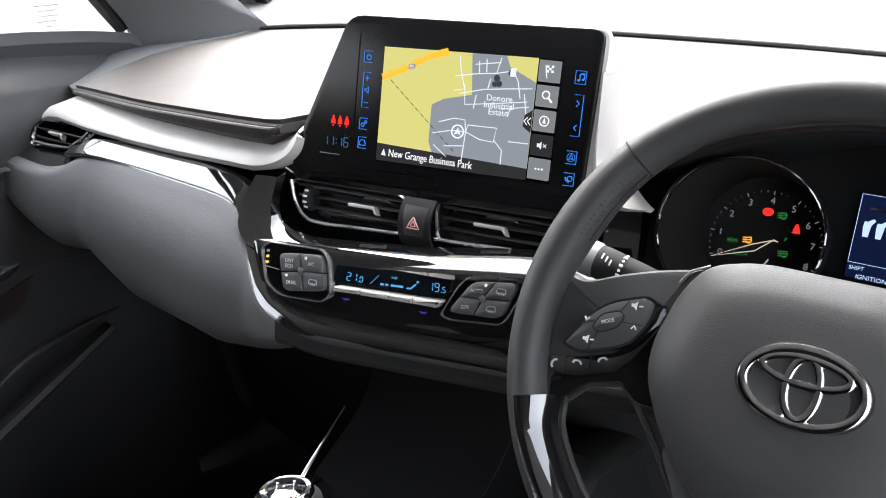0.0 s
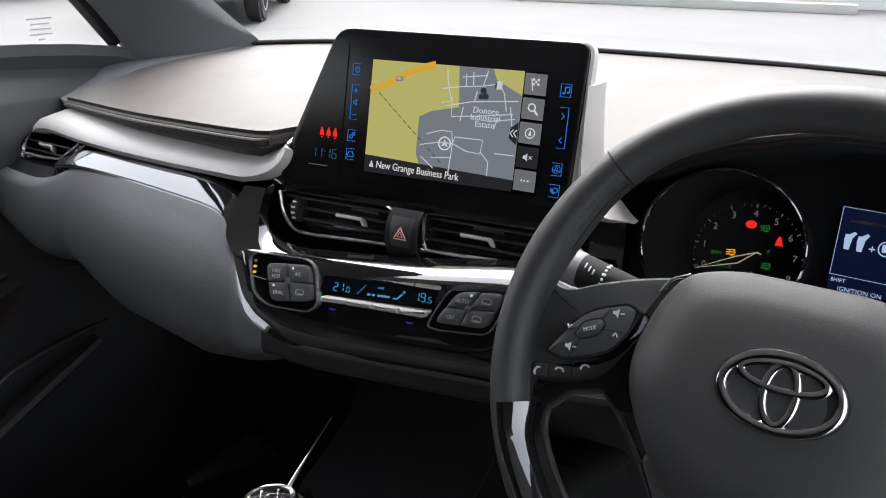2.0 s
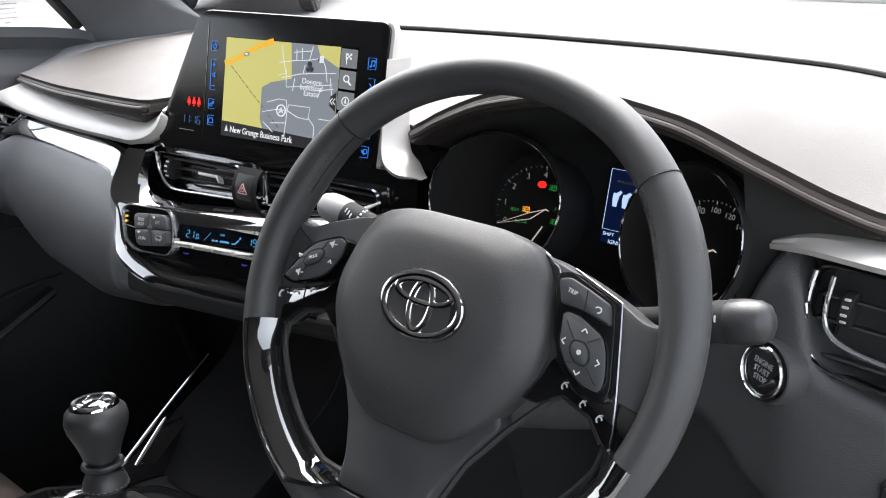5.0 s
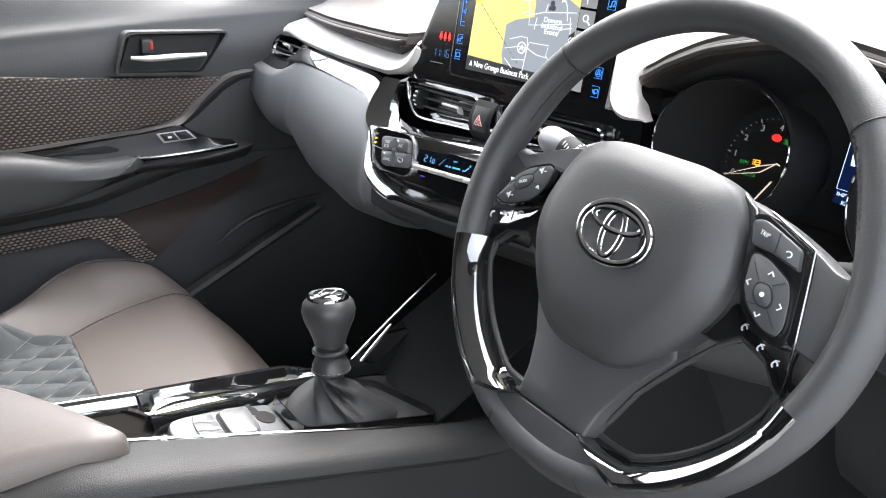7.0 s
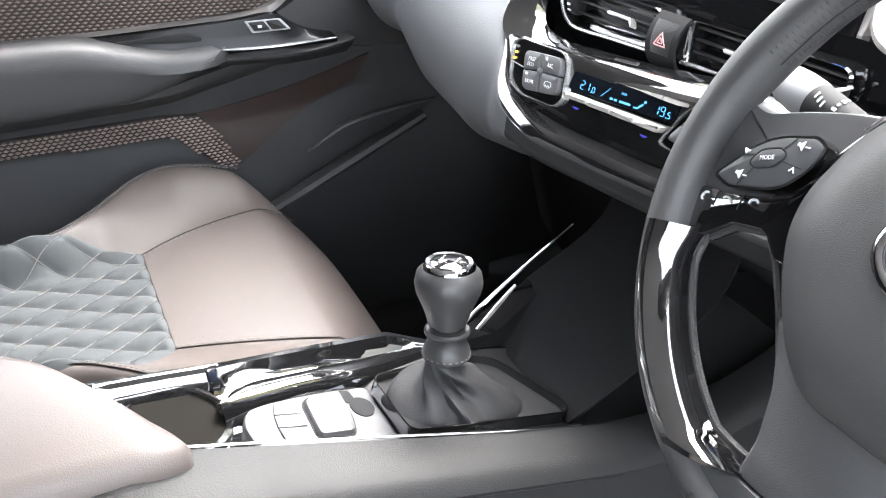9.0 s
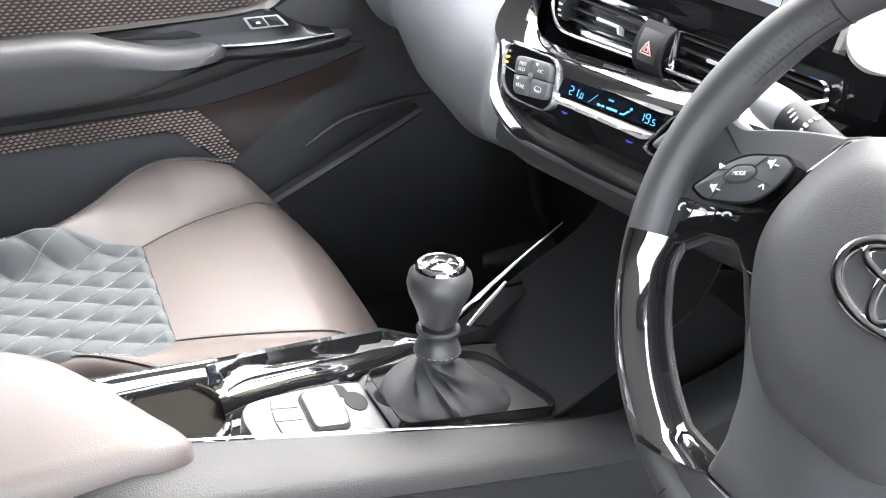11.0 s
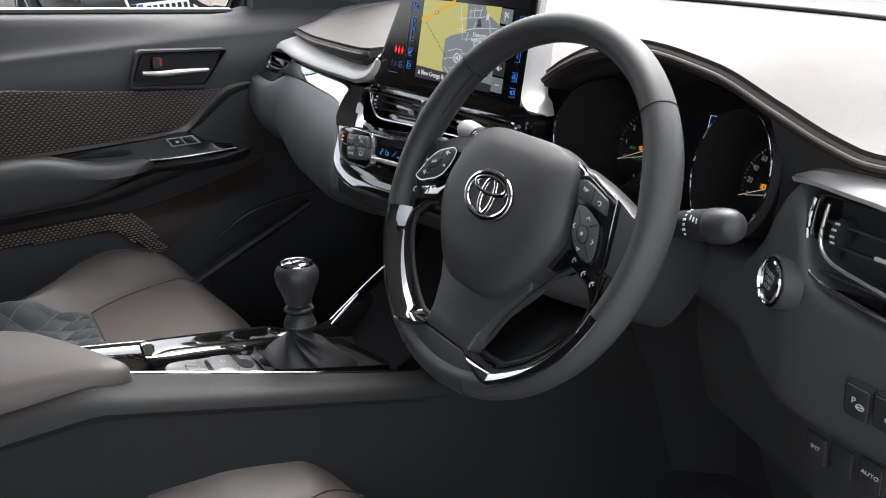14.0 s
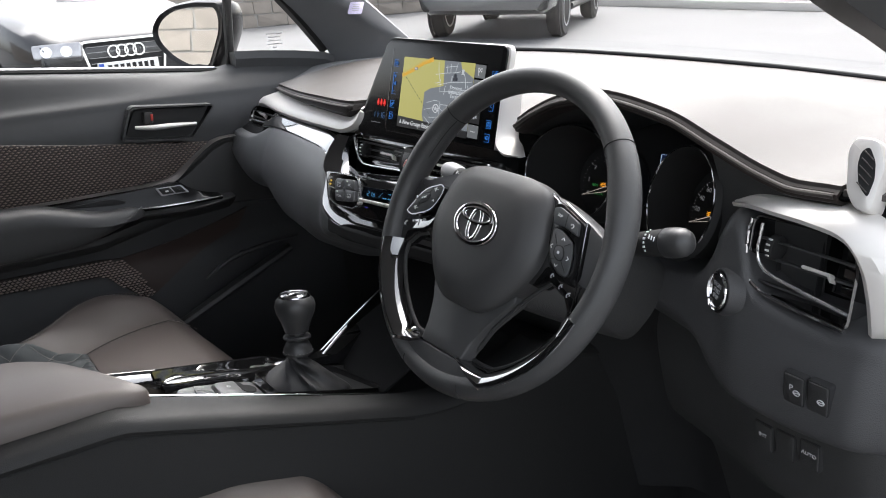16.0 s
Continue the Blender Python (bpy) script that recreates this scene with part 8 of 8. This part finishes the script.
GF = m1 @ pose(2.315, 0, 0.43) @ Matrix.Rotation(radians(90), 4, "Z") @ Matrix.Rotation(radians(84), 4, "X")
slab("grille", rounded([(-0.36, 0.17), (0.36, 0.17), (0.27, -0.22), (-0.27, -0.22)], 0.05, 4), GF, 0.02, -0.10, M_DARK, car1, "black grille")
band("grille_frame", rounded([(-0.37, 0.18), (0.37, 0.18), (0.28, -0.23), (-0.28, -0.23)], 0.05, 4), 0.02, GF, 0.035, 0.0, M_CHROME, car1, "chrome grille frame")
for k in range(7):
    rounded_box("grille_bar", (0.66 - 0.02 * k, 0.010, 0.012), GF @ pose(0, 0.135 - 0.045 * k, 0.022), M_DCHROME, car1, edge=0.003, seg=1)
for k in range(4):
    band("emblem_ring", oval(0.048, 0.048, 24, -0.108 + 0.072 * k, 0.085), 0.012, GF, 0.045, 0.02, M_CHROME, car1, "chrome emblem ring")
plate(car1, m1, 2.355, 0, 0.380, 3)
for sgn in (-1, 1):
    HL = m1 @ pose(2.25, sgn * 0.52, 0.53) @ Matrix.Rotation(radians(90 + 24 * sgn), 4, "Z") @ Matrix.Rotation(radians(70), 4, "X")
    slab("headlamp", rounded([(-0.19, 0.06), (0.19, 0.07), (0.18, -0.06), (-0.18, -0.06)], 0.03, 4), HL, 0.105, -0.05, M_LAMP, car1, "clear headlamp", edge=0.015)
    for x in (-0.08, 0.07):
        lathe("lamp_lens", [(0.050, 0.10), (0.045, 0.108), (0.001, 0.112)], HL @ Matrix.Translation((x, -0.005, 0)), M_CHROME, car1, n=18)
    loft("mirror", [[m1 @ Vector((0.70 + dx * k, sgn * (0.93 + 0.10 * a), 0.98 + 0.07 * b * k)) for a, b in ((-1, -1), (1, -0.8), (1, 0.8), (-1, 1))] for dx, k in ((0.02, 1.0), (0.08, 0.8), (0.13, 0.4))], M_CARBLACK, car1, "black door mirror", ring=True)
loft("windscreen", [[m1 @ Vector((0.98, y, 0.955 + 0.012 * (1 - (y / 0.70) ** 2))) for y in (-0.70, -0.35, 0, 0.35, 0.70)], [m1 @ Vector((0.30, y, 1.365 + 0.022 * (1 - (y / 0.60) ** 2))) for y in (-0.60, -0.30, 0, 0.30, 0.60)]], M_CARGLASS, car1, "dark windscreen")
tube("wiper", [m1 @ Vector((1.03, -0.05, 0.965)), m1 @ Vector((0.98, 0.30, 0.985)), m1 @ Vector((0.95, 0.60, 0.975))], 0.010, M_DARK, car1, "black wiper", sides=6)
slab("lower_intake", rounded([(-0.62, 0.04), (0.62, 0.04), (0.55, -0.06), (-0.55, -0.06)], 0.03), m1 @ pose(2.20, 0, 0.26) @ Matrix.Rotation(radians(90), 4, "Z") @ Matrix.Rotation(radians(88), 4, "X"), 0.06, -0.1, M_DARK, car1, "dark lower intake")

# dark grey off-road car across the yard
LH = -53.0
car2, m2 = parked_car("parked_offroader", "dark grey off-road car with alloy wheels parked across the yard", (-9.45, 8.30), LH,
                      [(-2.3, 0.42, 1.05, 1.60, 0.92, 0.80), (-1.8, 0.35, 1.10, 1.78, 0.99, 0.82), (0.0, 0.33, 1.10, 1.80, 1.0, 0.82), (0.75, 0.33, 1.08, 1.42, 1.0, 0.82), (1.15, 0.33, 1.06, 1.12, 1.0, 0.86), (1.9, 0.33, 1.00, 1.05, 0.99, 0.86), (2.2, 0.36, 0.86, 0.92, 0.95, 0.82), (2.34, 0.42, 0.66, 0.72, 0.88, 0.76)], 0.945, M_CARGREY, 0.375, (1.42, -1.35), 10)
plate(car2, m2, 2.36, 0.10, 0.62, 0)
slab("bumper", rounded([(-0.90, 0.10), (0.90, 0.10), (0.84, -0.10), (-0.84, -0.10)], 0.05, 4), m2 @ pose(2.26, 0, 0.50) @ Matrix.Rotation(radians(90), 4, "Z") @ Matrix.Rotation(radians(90), 4, "X"), 0.06, -0.3, M_RUBBER, car2, "dark plastic bumper", edge=0.04)
for sgn in (-1, 1):
    q = m2 @ pose(2.30, sgn * 0.70, 0.62) @ Matrix.Rotation(radians(90), 4, "Z") @ Matrix.Rotation(radians(90), 4, "X")
    lathe("fog_lamp", [(0.085, -0.05), (0.085, 0.03), (0.070, 0.035), (0.065, 0.02), (0.001, 0.03)], q, M_LAMP, car2, "round fog lamp", n=22)
    tube("side_step", [m2 @ Vector((-1.0, sgn * 0.93, 0.36)), m2 @ Vector((0.98, sgn * 0.93, 0.36))], 0.05, M_RUBBER, car2, "dark side step", sides=8)
# kerb and white wall at the far side, stone walls beyond and behind
tagged(rounded_box("kerb", (16, 0.30, 0.14), pose(-9.5, 12.25, 0.07, 0, 0, 9.5), M_KERB, None, edge=0.02), "pale concrete kerb", "kerb", kind="structure")
tagged(rounded_box("wall_far", (18, 0.25, 1.3), pose(-9.5, 13.2, 0.65, 0, 0, 9.5), M_WHITEWALL, None, edge=0.02), "white painted boundary wall", "wall", kind="structure")
stone_wall("wall_stone_side", (-13.2, 1.0), (-13.8, 10.8), 1.8, "coursed grey stone boundary wall")
stone_wall("wall_stone_rear", (-11.0, -6.6), (0.5, -7.6), 2.4, "coursed brown stone wall behind the car")
